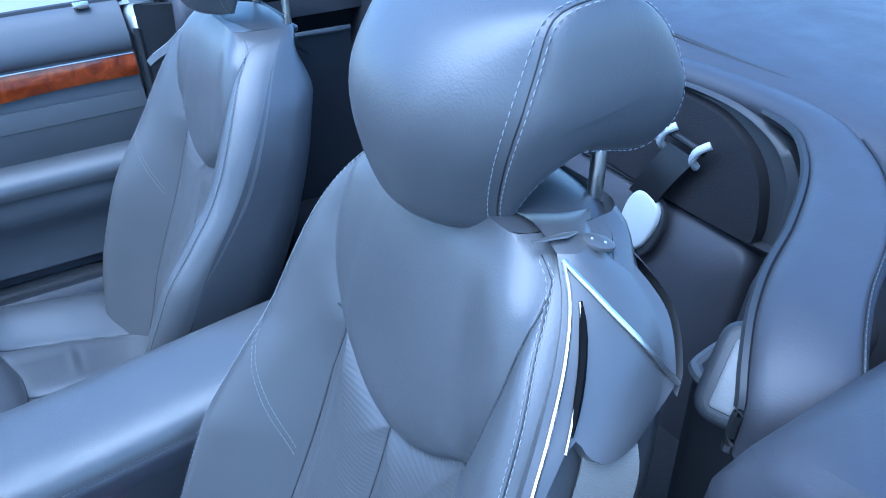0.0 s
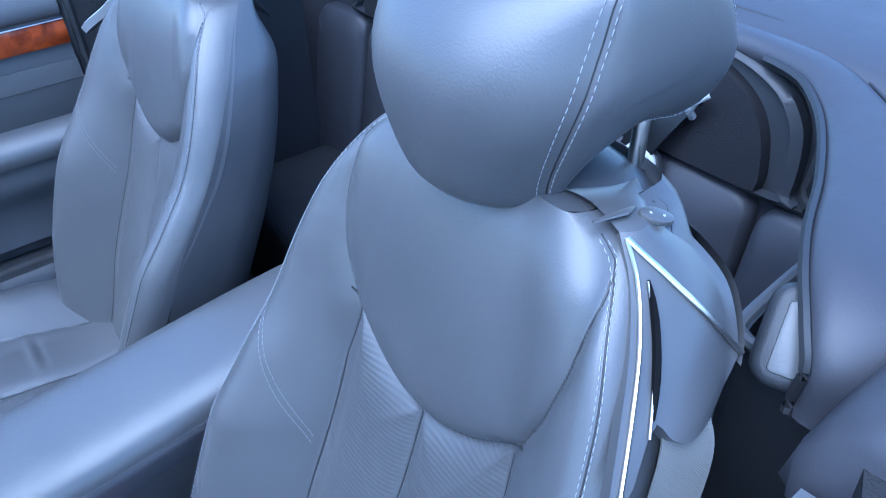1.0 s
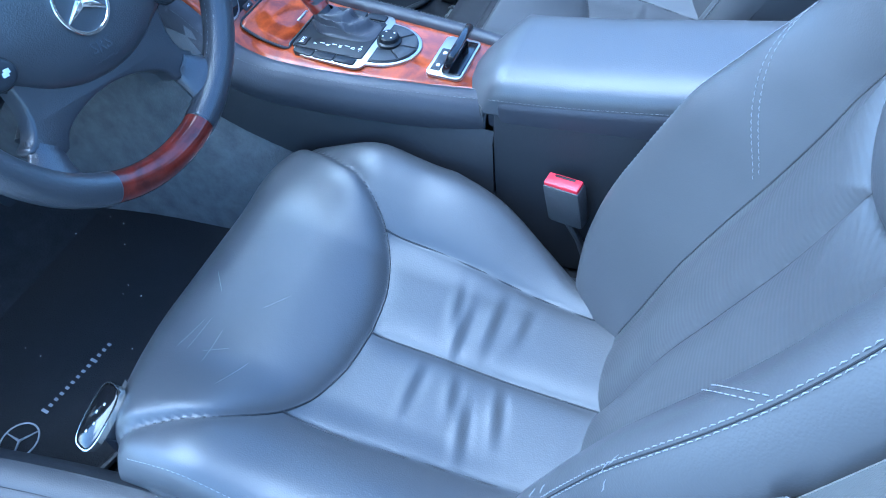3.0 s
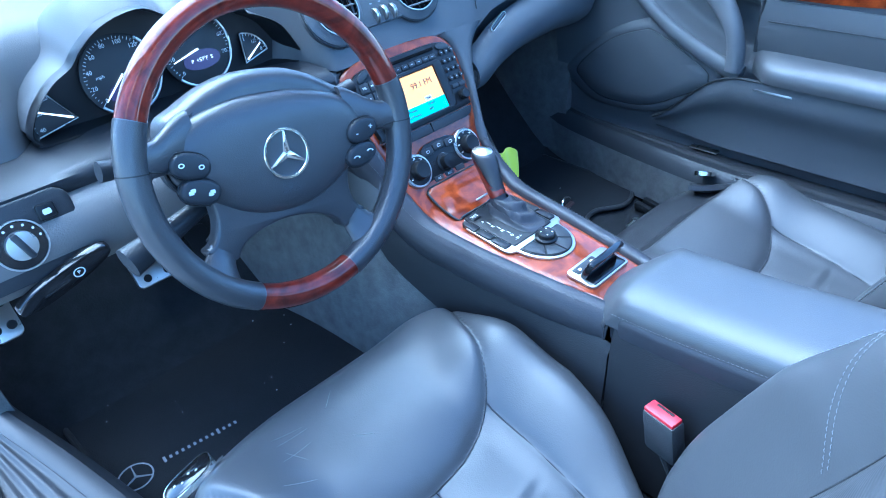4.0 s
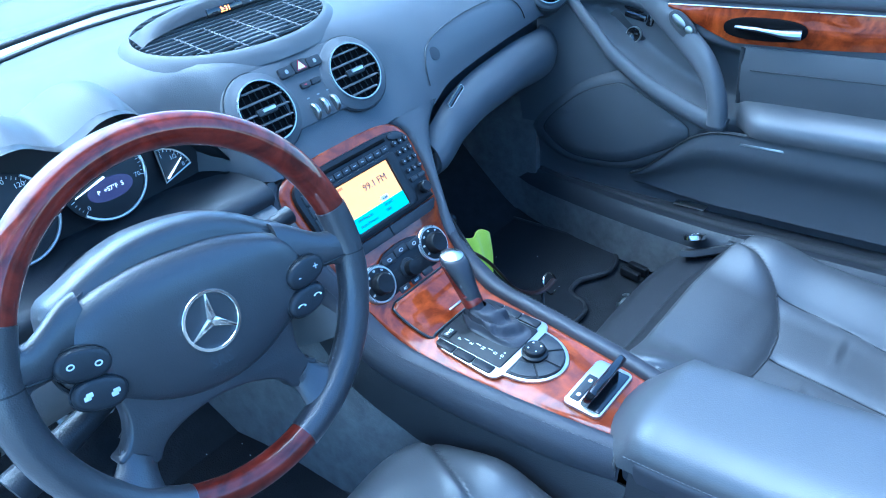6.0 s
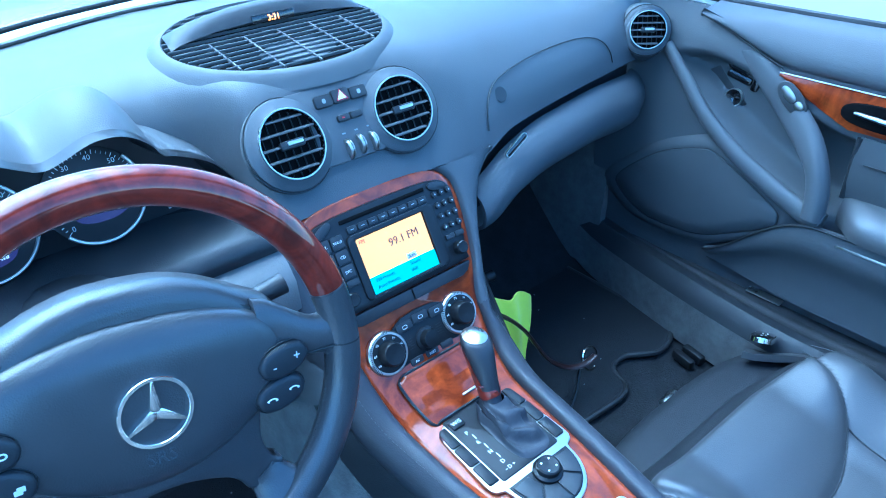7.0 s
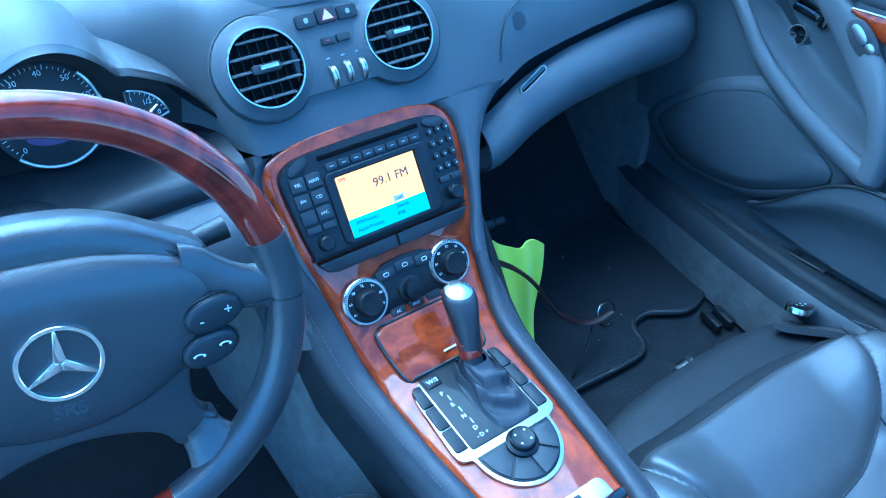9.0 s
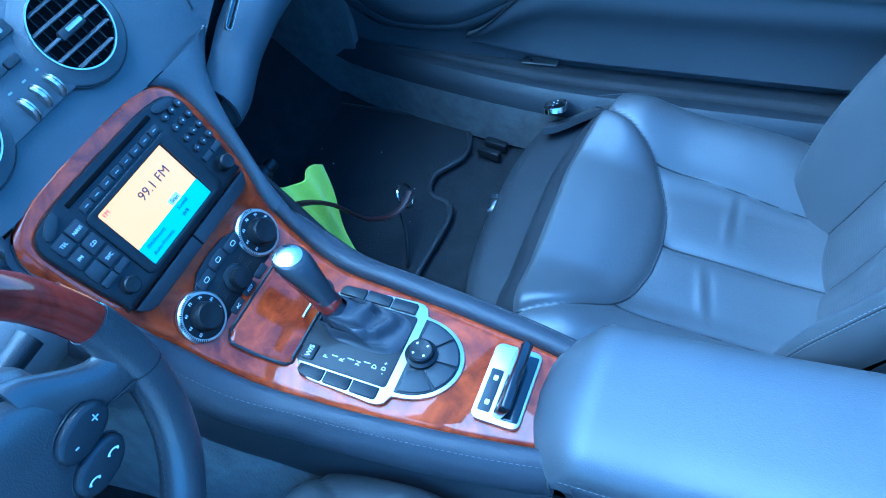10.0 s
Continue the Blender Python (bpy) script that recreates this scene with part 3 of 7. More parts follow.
    # plastic shoulder shell on the door side with belt slot and bright strips
    def shell_pt(f, z, off=0.0):
        zs = [0.86, 0.89, 0.92, 0.95, 0.98, 1.0]
        x0, y0 = interp(z, zs, [0.237, 0.225, 0.200, 0.177, 0.150, 0.130]), interp(z, zs, [-0.335, -0.350, -0.385, -0.415, -0.440, -0.450])
        x1, y1 = interp(z, zs, [0.230, 0.222, 0.205, 0.184, 0.150, 0.118]), interp(z, zs, [-0.455, -0.500, -0.535, -0.540, -0.525, -0.500])
        bulge = 0.012 * math.sin(math.pi * min(1, f * 1.1))
        k = f * 0.80
        return Vector((cx + outer * (x0 + (x1 - x0) * k + bulge + off), y0 + (y1 - y0) * k + by, z + bz))
    def lip(f):
        return interp(f, [0, 0.10, 0.20, 0.34, 0.55, 0.75, 0.9, 1.0], [0.888, 0.888, 0.915, 0.906, 0.899, 0.898, 0.902, 0.912])
    rows = [[shell_pt(f, 1.0 - (1.0 - lip(f)) * (1 - g), 0.004) for f in np.linspace(0.0, 1, 24)] for g in np.linspace(0, 1, 24)]
    sh = part("shoulder_shell", slab(rows, 0.014 * outer), SHELL, base, "grey plastic shoulder shell with belt slot", angle=60)
    back_rows = [[shell_pt(1.0, z, 0.004 - 0.10 * g) + Vector((0, -0.016 * math.sin(math.pi * min(1, g + 0.15)), 0)) for g in np.linspace(0, 1, 8)] for z in np.linspace(0.906, 1.0, 20)]
    part("shell_back", sheet(back_rows), SHELL, sh, angle=60)
    part("bright_strip", tube([shell_pt(0.04, z, 0.007) for z in np.linspace(0.893, 0.998, 26)], 0.0015, 6), SATIN, sh, "satin silver strip")
    part("bright_strip", tube([shell_pt(0.04 + 0.96 * f, 0.998 - 0.083 * f**1.15, 0.007) for f in np.linspace(0, 1, 16)], 0.0022, 6), SATIN, sh, "satin silver strip")
    # Slot depth is a near-black strip in place of its shade.
    part("belt_slot", tube([shell_pt(0.14 + 0.03 * f, 0.978 - 0.060 * f, 0.0065) for f in np.linspace(0, 1, 8)], [0.001, 0.0024, 0.003, 0.003, 0.003, 0.003, 0.0024, 0.001], 6, flat=1.5), SHADE_PAD_BLACK, sh, "belt slot, its shade a near-black strip")
    part("slot_trim", tube([shell_pt(0.135 + 0.03 * f - 0.012, 0.978 - 0.066 * f, 0.0075) for f in np.linspace(0, 1, 8)], 0.0010, 6), SATIN, sh)
    # padded crown under the head restraint
    dome = []
    for a in np.linspace(0.06, math.pi - 0.06, 14):
        row = []
        for t in np.linspace(0, 2 * math.pi, 36, endpoint=False):
            c, s_ = math.cos(t), math.sin(t)
            row.append(Vector((cx + 0.126 * math.sin(a) ** 0.6 * math.copysign(abs(c) ** 0.7, c), -0.488 + by + 0.062 * math.sin(a) ** 0.6 * math.copysign(abs(s_) ** 0.8, s_), 0.978 + bz + 0.031 * math.cos(a))))
        dome.append(row)
    part("back_crown", sheet(dome, close_v=True, cap=True), LEATHER, shell_ob, angle=60)
    # button pod on the shoulder
    crown = []
    for f in np.linspace(0, 1, 14):
        a = shell_pt(f, 1.0, 0.004)
        b = Vector((cx + outer * 0.075, -0.455 - 0.075 * f + by, 1.004 + bz - 0.016 * f))
        crown.append([a.lerp(b, g) + Vector((0, 0, 0.007 * math.sin(math.pi * g))) for g in np.linspace(0, 1, 9)])
    part("shoulder_cap", sheet(crown), SHELL, sh, angle=60)
    pod = frame_at((cx + outer * 0.138, -0.484 + by, 1.0005 + bz), (outer * 0.65, -0.75, -0.1), (outer * 0.3, -0.1, 0.95))
    part("button", plate(oval(0.013, 0.0075, 24), 0.004, 0.0015, pod @ pose(0, 0, -0.0025)), SHELL, sh, "oval release button")
    for k in (-1, 1):
        part("button_mark", rbox(0.0022, 0.0026, 0.001, 0.0003, pod @ pose(0.005 * k, 0, 0.0012), 1), GREY_INK, sh)
    part("guide_wing", tube([shell_pt(0.0, 0.999, 0.002) + Vector((outer * -0.012, 0.012, 0.008)), Vector((cx + outer * 0.128, -0.462 + by, 1.008 + bz)), Vector((cx + outer * 0.124, -0.476 + by, 1.004 + bz))], [0.0015, 0.0035, 0.0015], 8, flat=0.5), SHELL, sh, "dark belt guide wing")

    # head restraint
    prof = [(-0.424, 0.984), (-0.403, 0.999), (-0.391, 1.034), (-0.387, 1.075), (-0.397, 1.112), (-0.425, 1.147), (-0.468, 1.166), (-0.512, 1.166),
            (-0.546, 1.143), (-0.570, 1.104), (-0.581, 1.064), (-0.574, 1.041), (-0.552, 1.036), (-0.52, 1.046), (-0.49, 1.052), (-0.468, 1.030), (-0.446, 0.996)]
    pc = [Vector((p[0], p[1])) for p in prof]
    dense = []
    m = len(pc)
    for i in range(m):
        p0, p1, p2, p3 = pc[i - 1], pc[i], pc[(i + 1) % m], pc[(i + 2) % m]
        for k in range(4):
            t = k / 4
            dense.append(0.5 * ((2 * p1) + (p2 - p0) * t + (2 * p0 - 5 * p1 + 4 * p2 - p3) * t * t + (-p0 + 3 * p1 - 3 * p2 + p3) * t**3))
    H = 0.108
    core_a, core_b = Vector((-0.445, 1.075)), Vector((-0.535, 1.095))

    def hsec(u, k):
        """A side section at u of the half width; the pad is narrower towards its foot."""
        out = []
        for p in dense:
            g = min(1, max(0, (p - core_a).dot(core_b - core_a) / (core_b - core_a).length_squared))
            c = core_a.lerp(core_b, g)
            q = c + (p - c) * k
            w = H * (0.62 + 0.38 * smooth(0.975, 1.105, q.y)) * (1 + 0.06 * smooth(-0.42, -0.5, q.x))
            bow = (0.012 * (1 - min(1, abs(u)) ** 2) - 0.042 * min(1, abs(u)) ** 3) * smooth(-0.47, -0.39, q.x)
            out.append(Vector((cx + w * u, q.x + bow + by, q.y + bz + lift)))
        return out
    main = [hsec(u, 1.0 - 0.04 * abs(u) ** 3) for u in np.linspace(-1, 1, 25)]
    head = part("head_restraint", sheet(main, close_v=True), LEATHER, base, angle=60)
    for sg in (-1, 1):
        ends = [hsec(sg * (0.995 + 0.12 * math.sin(th)), 0.958 * math.cos(th) ** 0.6) for th in np.linspace(0, 1.56, 16)]
        part("end_panel", sheet(ends, close_v=True, cap=True), LEATHER, head, angle=60)
        for u, k in ((0.955, 0.972), (1.04, 0.953)):
            line = hsec(sg * u, k)
            part("stitching", stitches(line + [line[0]], (sg * 0.5, 0.5, 0.5)), THREAD, head)
        line = hsec(sg * 1.0, 0.962)
        part("seam", tube(line, 0.0007, 5, closed=True), SEAL, head)
    for sg in (-1, 1):
        part("post", tube([(cx + sg * 0.078, -0.532 + by, 0.94 + bz), (cx + sg * 0.078, -0.535 + by, 1.06 + bz + lift)], 0.0065, 14), SATIN, head, "satin steel post")
        part("post_collar", lathe([(0.0, 0), (0.016, 0), (0.016, 0.006), (0.011, 0.010), (0.0, 0.010)], 20, pose(cx + sg * 0.078, -0.532 + by, 0.985 + bz)), PLASTIC, base)
    if outer < 0:
        # pale scuffs on the worn bolster and fine scratches on the thigh pad
        for k in range(6):
            z = 0.50 + 0.19 * rnd.random()
            d = outer * wid(z) * rnd.uniform(0.87, 0.95)
            run = [(d + 0.0012 * j + rnd.uniform(-0.0006, 0.0006), z + 0.004 * j - 0.006) for j in range(4)]
            part("scuff", tube([(cx + a, front(a, b) + by + 0.0003, b + bz) for a, b in run], [0.0002, 0.0006, 0.0005, 0.0002], 5), SCUFF, base)
        for k in range(7):
            x0, y0, an = rnd.uniform(-0.15, 0.08), rnd.uniform(0.19, 0.28), rnd.uniform(0, 3.1)
            run = [(x0 + 0.012 * j * math.cos(an), y0 + 0.012 * j * math.sin(an) * 0.6) for j in range(5)]
            part("scratch", tube([(cx + a, b + cy, top(a, b) + cz + 0.0002) for a, b in run], [0.0002, 0.0004, 0.0004, 0.0004, 0.0002], 5), SCUFF, cushion)
    # recliner pivot
    part("recliner", lathe([(0.0, -0.02), (0.026, -0.02), (0.03, -0.012), (0.03, 0.008), (0.022, 0.016), (0.0, 0.018)], 24, frame_at((cx + outer * 0.262, cy - 0.075, cz + 0.36), (0, 1, 0), (outer, 0, 0))), PLASTIC, base, "ribbed plastic recliner cover")
    return base


seat(-0.385, -1, (0.0, 0.0), (0.0, 0.0), 0.0, "ash grey leather driver seat with worn outer bolster", 3)
seat(0.385, 1, (-0.09, -0.03), (-0.025, -0.035), 0.035, "ash grey leather passenger seat with smooth unworn cushion", 5)


# ---- steering wheel ----
def steering_wheel():
    base = thing("steering_wheel", "four-spoke leather steering wheel with red-brown wood rim sections", "steering wheel")
    a, turn = radians(14.4), radians(9.75)
    m = Matrix.Translation((-0.3775, 0.3235, 0.826)) @ Matrix.Rotation(radians(90) - a, 4, "X") @ Matrix.Rotation(-turn, 4, "Z")
    # x to the right, y up in the wheel's plane, z towards the driver
    R, r = 0.1805, 0.0165

    def bar(a0, a1, rad, n):
        rows = []
        for t in np.linspace(a0, a1, n):
            c = Vector((math.sin(radians(t)), math.cos(radians(t)), 0))
            rows.append([m @ (c * (R + rad * math.cos(2 * math.pi * k / 20)) + Vector((0, 0, rad * 1.06 * math.sin(2 * math.pi * k / 20)))) for k in range(20)])
        return sheet(rows, close_v=True, cap=True)
    part("rim_wood", bar(-70, 70, r, 70), WOOD_DARK, base, "polished red-brown wood rim section")
    part("rim_wood", bar(158, 202, r, 26), WOOD_DARK, base, "polished red-brown wood rim section")
    for s in (-1, 1):
        part("rim_leather", bar(s * 70.3, s * 157.7, r * 1.05, 44), WHEEL_LEATHER, base, "dark leather rim section")
        part("rim_seam", bar(s * 87.6, s * 88.1, r * 1.06, 3), SEAL, base)
        for t in (70.15, 157.85):
            part("rim_joint", bar(s * (t - 0.2), s * (t + 0.2), r * 1.02, 3), STEEL, base, "thin metal joint")
        st = [m @ Vector(((R - r * 1.03) * math.sin(radians(t)), (R - r * 1.03) * math.cos(radians(t)), 0)) for t in np.linspace(s * 95, s * 150, 40)]
        part("rim_stitching", stitches(st, (0, 0, 1), 0.003, 0.003), THREAD_DARK, base)
    # airbag cover
    right = [(0.0, 0.0712), (0.04, 0.0695), (0.08, 0.0605), (0.108, 0.0485), (0.127, 0.0310), (0.1365, 0.0110), (0.1365, -0.006), (0.128, -0.023), (0.112, -0.037), (0.093, -0.0475), (0.066, -0.0635), (0.034, -0.0745), (0.0, -0.078)]
    out = right + [(-x, y) for x, y in right[-2:0:-1]]
    pts = [Vector(p) for p in out]
    dense = []
    for i in range(len(pts)):
        p0, p1, p2, p3 = pts[i - 1], pts[i], pts[(i + 1) % len(pts)], pts[(i + 2) % len(pts)]
        for k in range(3):
            t = k / 3
            dense.append(0.5 * ((2 * p1) + (p2 - p0) * t + (2 * p0 - 5 * p1 + 4 * p2 - p3) * t * t + (-p0 + 3 * p1 - 3 * p2 + p3) * t**3))
    rows = []
    for k, z in ((1.0, -0.045), (1.0, -0.022), (0.992, -0.016), (0.97, -0.0105), (0.93, -0.006), (0.86, -0.0025), (0.74, 0.0002), (0.6, 0.0014), (0.45, 0.002), (0.25, 0.002), (0.02, 0.002)):
        rows.append([m @ Vector((p.x * k, p.y * k - 0.004 * (1 - k), z - 0.008 * smooth(0.045, 0.078, p.y * k))) for p in dense])
    cover = part("airbag_cover", sheet(rows, close_v=True, cap=True), WHEEL_LEATHER, base, "dark grained airbag cover", angle=70)
    part("cover_gap", tube([m @ Vector((p.x * 1.012, p.y * 1.012, -0.0195 - 0.008 * smooth(0.045, 0.078, p.y))) for p in dense], 0.0026, 6, closed=True), SEAL, base)
    # emblem: ring and three bars
    em = m @ pose(0.002, -0.005, 0.0018)
    part("emblem_ring", ring(oval(0.031, 0.031, 48), oval(0.0272, 0.0272, 48), 0.004, em), CHROME, cover, "chrome ring emblem")
    for k in range(3):
        t = radians(90 + 120 * k)
        c, s = math.cos(t), math.sin(t)
        tri = [(0.029 * c - 0.0010 * s, 0.029 * s + 0.0010 * c), (0.029 * c + 0.0010 * s, 0.029 * s - 0.0010 * c), (0.0056 * math.cos(t - 1.05), 0.0056 * math.sin(t - 1.05)), (0, 0), (0.0056 * math.cos(t + 1.05), 0.0056 * math.sin(t + 1.05))]
        part("emblem_bar", plate(tri, 0.0035, 0.0008, em), CHROME, cover)
    part("cover_writing", letters("SRS", 0.017, m @ pose(0.002, -0.0475, 0.0016)), DASH, cover, "raised letters")
    part("cover_writing", letters("AIRBAG", 0.0085, m @ pose(0.002, -0.0590, -0.0002)), WHEEL_LEATHER, cover, "raised letters")
    for s in (-1, 1):
        part("horn_mark", ring(rrect(0.010, 0.007, 0.002), rrect(0.0078, 0.0048, 0.0014), 0.0006, m @ pose(s * 0.079, 0.030, -0.0008, 0, 0, -8 * s)), WHEEL_LEATHER, cover, "raised horn mark")
    # hub body behind the cover, its crown showing over the cover's upper edge
    half = [(0.0, 0.097), (0.035, 0.0945), (0.07, 0.084), (0.105, 0.066), (0.128, 0.052), (0.132, 0.02), (0.128, -0.010), (0.10, -0.045), (0.05, -0.070), (0.0, -0.075)]
    hub = [(p.x, p.y) for p in catmull(half, 3)]
    hub = hub + [(-x, y) for x, y in hub[-2:0:-1]]
    part("hub_back", plate(hub, 0.040, 0.020, m @ pose(0, 0, -0.058), 5), WHEEL_LEATHER, base, "dark hub body", angle=70)
    # trim under the cover: an arch with two short legs
    half = [(0.100, -0.030), (0.0945, -0.060), (0.0965, -0.080), (0.104, -0.094), (0.1135, -0.100), (0.1085, -0.1095), (0.098, -0.1165), (0.086, -0.1195), (0.0765, -0.1175), (0.0705, -0.108), (0.060, -0.0995), (0.042, -0.0925), (0.02, -0.0875), (0.0, -0.086)]
    arch = [(p.x, p.y) for p in catmull(half, 3)]
    arch = arch + [(-x, y) for x, y in arch[-2::-1]]
    part("hub_skirt", plate(arch, 0.022, 0.0035, m @ pose(0, 0, -0.032), 2), WHEEL_LEATHER, base, "smooth dark lower spoke trim", angle=70)
    # spokes
    for s in (-1, 1):
        up = []
        for f in np.linspace(0, 1, 14):
            x = 0.102 + 0.076 * f
            yt = 0.062 - 0.026 * smooth(0.0, 0.75, f) + 0.024 * smooth(0.72, 1.0, f) ** 1.5
            yb = -0.006 + 0.004 * smooth(0, 0.5, f) - 0.024 * smooth(0.72, 1.0, f) ** 1.5
            mid, hw, z = (yt + yb) / 2, (yt - yb) / 2, -0.020 + 0.019 * smooth(0, 1, f)
            up.append([m @ Vector((s * x, mid + hw * math.copysign(abs(math.cos(t)) ** 0.8, math.cos(t)), z + 0.0135 * math.sin(t))) for t in np.linspace(0, 2 * math.pi, 18, endpoint=False)])
        part("upper_spoke", sheet(up, close_v=True, cap=True), WHEEL_LEATHER, base, angle=70)
        part("spoke_seam", tube([m @ Vector((s * (0.166 - 0.028 * f), 0.007 - 0.006 * f, 0.0125 - 0.016 * f)) for f in np.linspace(0, 1, 8)], 0.0011, 6), SEAL, base)
        lo = []
        for f in np.linspace(0, 1, 12):
            c = Vector((0.0925, -0.104)).lerp(Vector((0.1115, -0.143)), f)
            hw = 0.0185 + 0.026 * f**2.2
            q = Vector((0.79, 0.61)).normalized()
            z = -0.019 + 0.017 * smooth(0, 0.9, f)
            lo.append([m @ Vector((s * (c.x + q.x * hw * math.cos(t)), c.y + q.y * hw * math.cos(t), z + (0.011 + 0.003 * f) * math.sin(t))) for t in np.linspace(0, 2 * math.pi, 18, endpoint=False)])
        part("lower_spoke", sheet(lo, close_v=True, cap=True), WHEEL_LEATHER, base, angle=70)
        for (px, py), ax in (((0.1185, 0.0035), 0.0245), ((0.1125, -0.0270), 0.0240)):
            mm = m @ pose(s * px, py, -0.004, 0, 0, 14 * s)
            pod = part("button_pod", plate(oval(ax, 0.0150, 32, 2.2), 0.0105, 0.005, mm, 3), PLASTIC, base, "dark oval button pod")
            part("pod_gap", tube([mm @ Vector((x, y, 0.0035)) for x, y in oval(ax + 0.0006, 0.0156, 32, 2.2)], 0.0012, 5, closed=True), SEAL, pod)
            for k in (-1, 1):
                at = mm @ pose(k * 0.0115, 0, 0.0106, 0, 0, -14 * s)
                if s > 0 and py > 0:
                    part("pod_symbol", letters("+" if k > 0 else "-", 0.013, at), WHITE_INK, pod)
                elif s > 0:
                    part("pod_symbol", tube([at @ Vector((0.0045 * math.cos(t), 0.0028 * math.sin(t) - 0.001, 0)) for t in np.linspace(0.2, 2.9, 9)], [0.0014, 0.0009, 0.0007, 0.0007, 0.0007, 0.0007, 0.0007, 0.0009, 0.0014], 6), WHITE_INK, pod)
                elif py > 0:
                    part("pod_symbol", ring(oval(0.0036, 0.0028, 16), oval(0.0022, 0.0015, 16), 0.0004, at), WHITE_INK, pod)
                else:
                    part("pod_symbol", plate(rrect(0.0060, 0.0042, 0.0008), 0.0004, 0, at @ pose(0.001, 0.001, 0)), WHITE_INK, pod)
                    part("pod_symbol", plate(rrect(0.0060, 0.0042, 0.0008), 0.0003, 0, at @ pose(-0.0012, -0.0012, -0.0001)), WHITE_INK, pod)
    return base


steering_wheel()


# ---- centre console ----
def S(u, v, n=0.0):
    """A place on the sloping centre stack: across, up the slope from the heater knobs, and out of it."""
    return Vector((u, 0.443 + 0.493 * v - 0.870 * n, 0.6255 + 0.870 * v + 0.493 * n))


STACK = frame_at(S(0, 0), (1, 0, 0), (0, -0.870, 0.493))
WY = [0.03, 0.10, 0.20, 0.30, 0.345, 0.385, 0.415, 0.443]
WZ = [0.534, 0.540, 0.547, 0.555, 0.561, 0.575, 0.596, 0.6255]


def mid_x(y):
    """The console's middle swings a little towards the driver beside the lever."""
    return -0.006 * (1 - smooth(0.34, 0.45, y))


def wood_line():
    pts = [(y, interp(y, WY, WZ)) for y in np.linspace(0.03, 0.443, 44)]
    return pts + [(S(0, v).y, S(0, v).z) for v in list(np.linspace(0.012, 0.18, 22)) + list(np.linspace(0.184, 0.2075, 16))]


def wood_half(y, z):
    if y <= 0.443:
        return interp(y, [0.03, 0.05, 0.1, 0.15, 0.2, 0.27, 0.345, 0.4, 0.443], [0.049, 0.054, 0.063, 0.070, 0.076, 0.083, 0.088, 0.096, 0.104])
    v = (z - 0.6255) / 0.87
    return interp(v, [0, 0.02, 0.057, 0.106, 0.15, 0.172, 0.186, 0.195, 0.2015, 0.206, 0.2076], [0.104, 0.108, 0.120, 0.1295, 0.133, 0.131, 0.124, 0.115, 0.100, 0.072, 0.035])


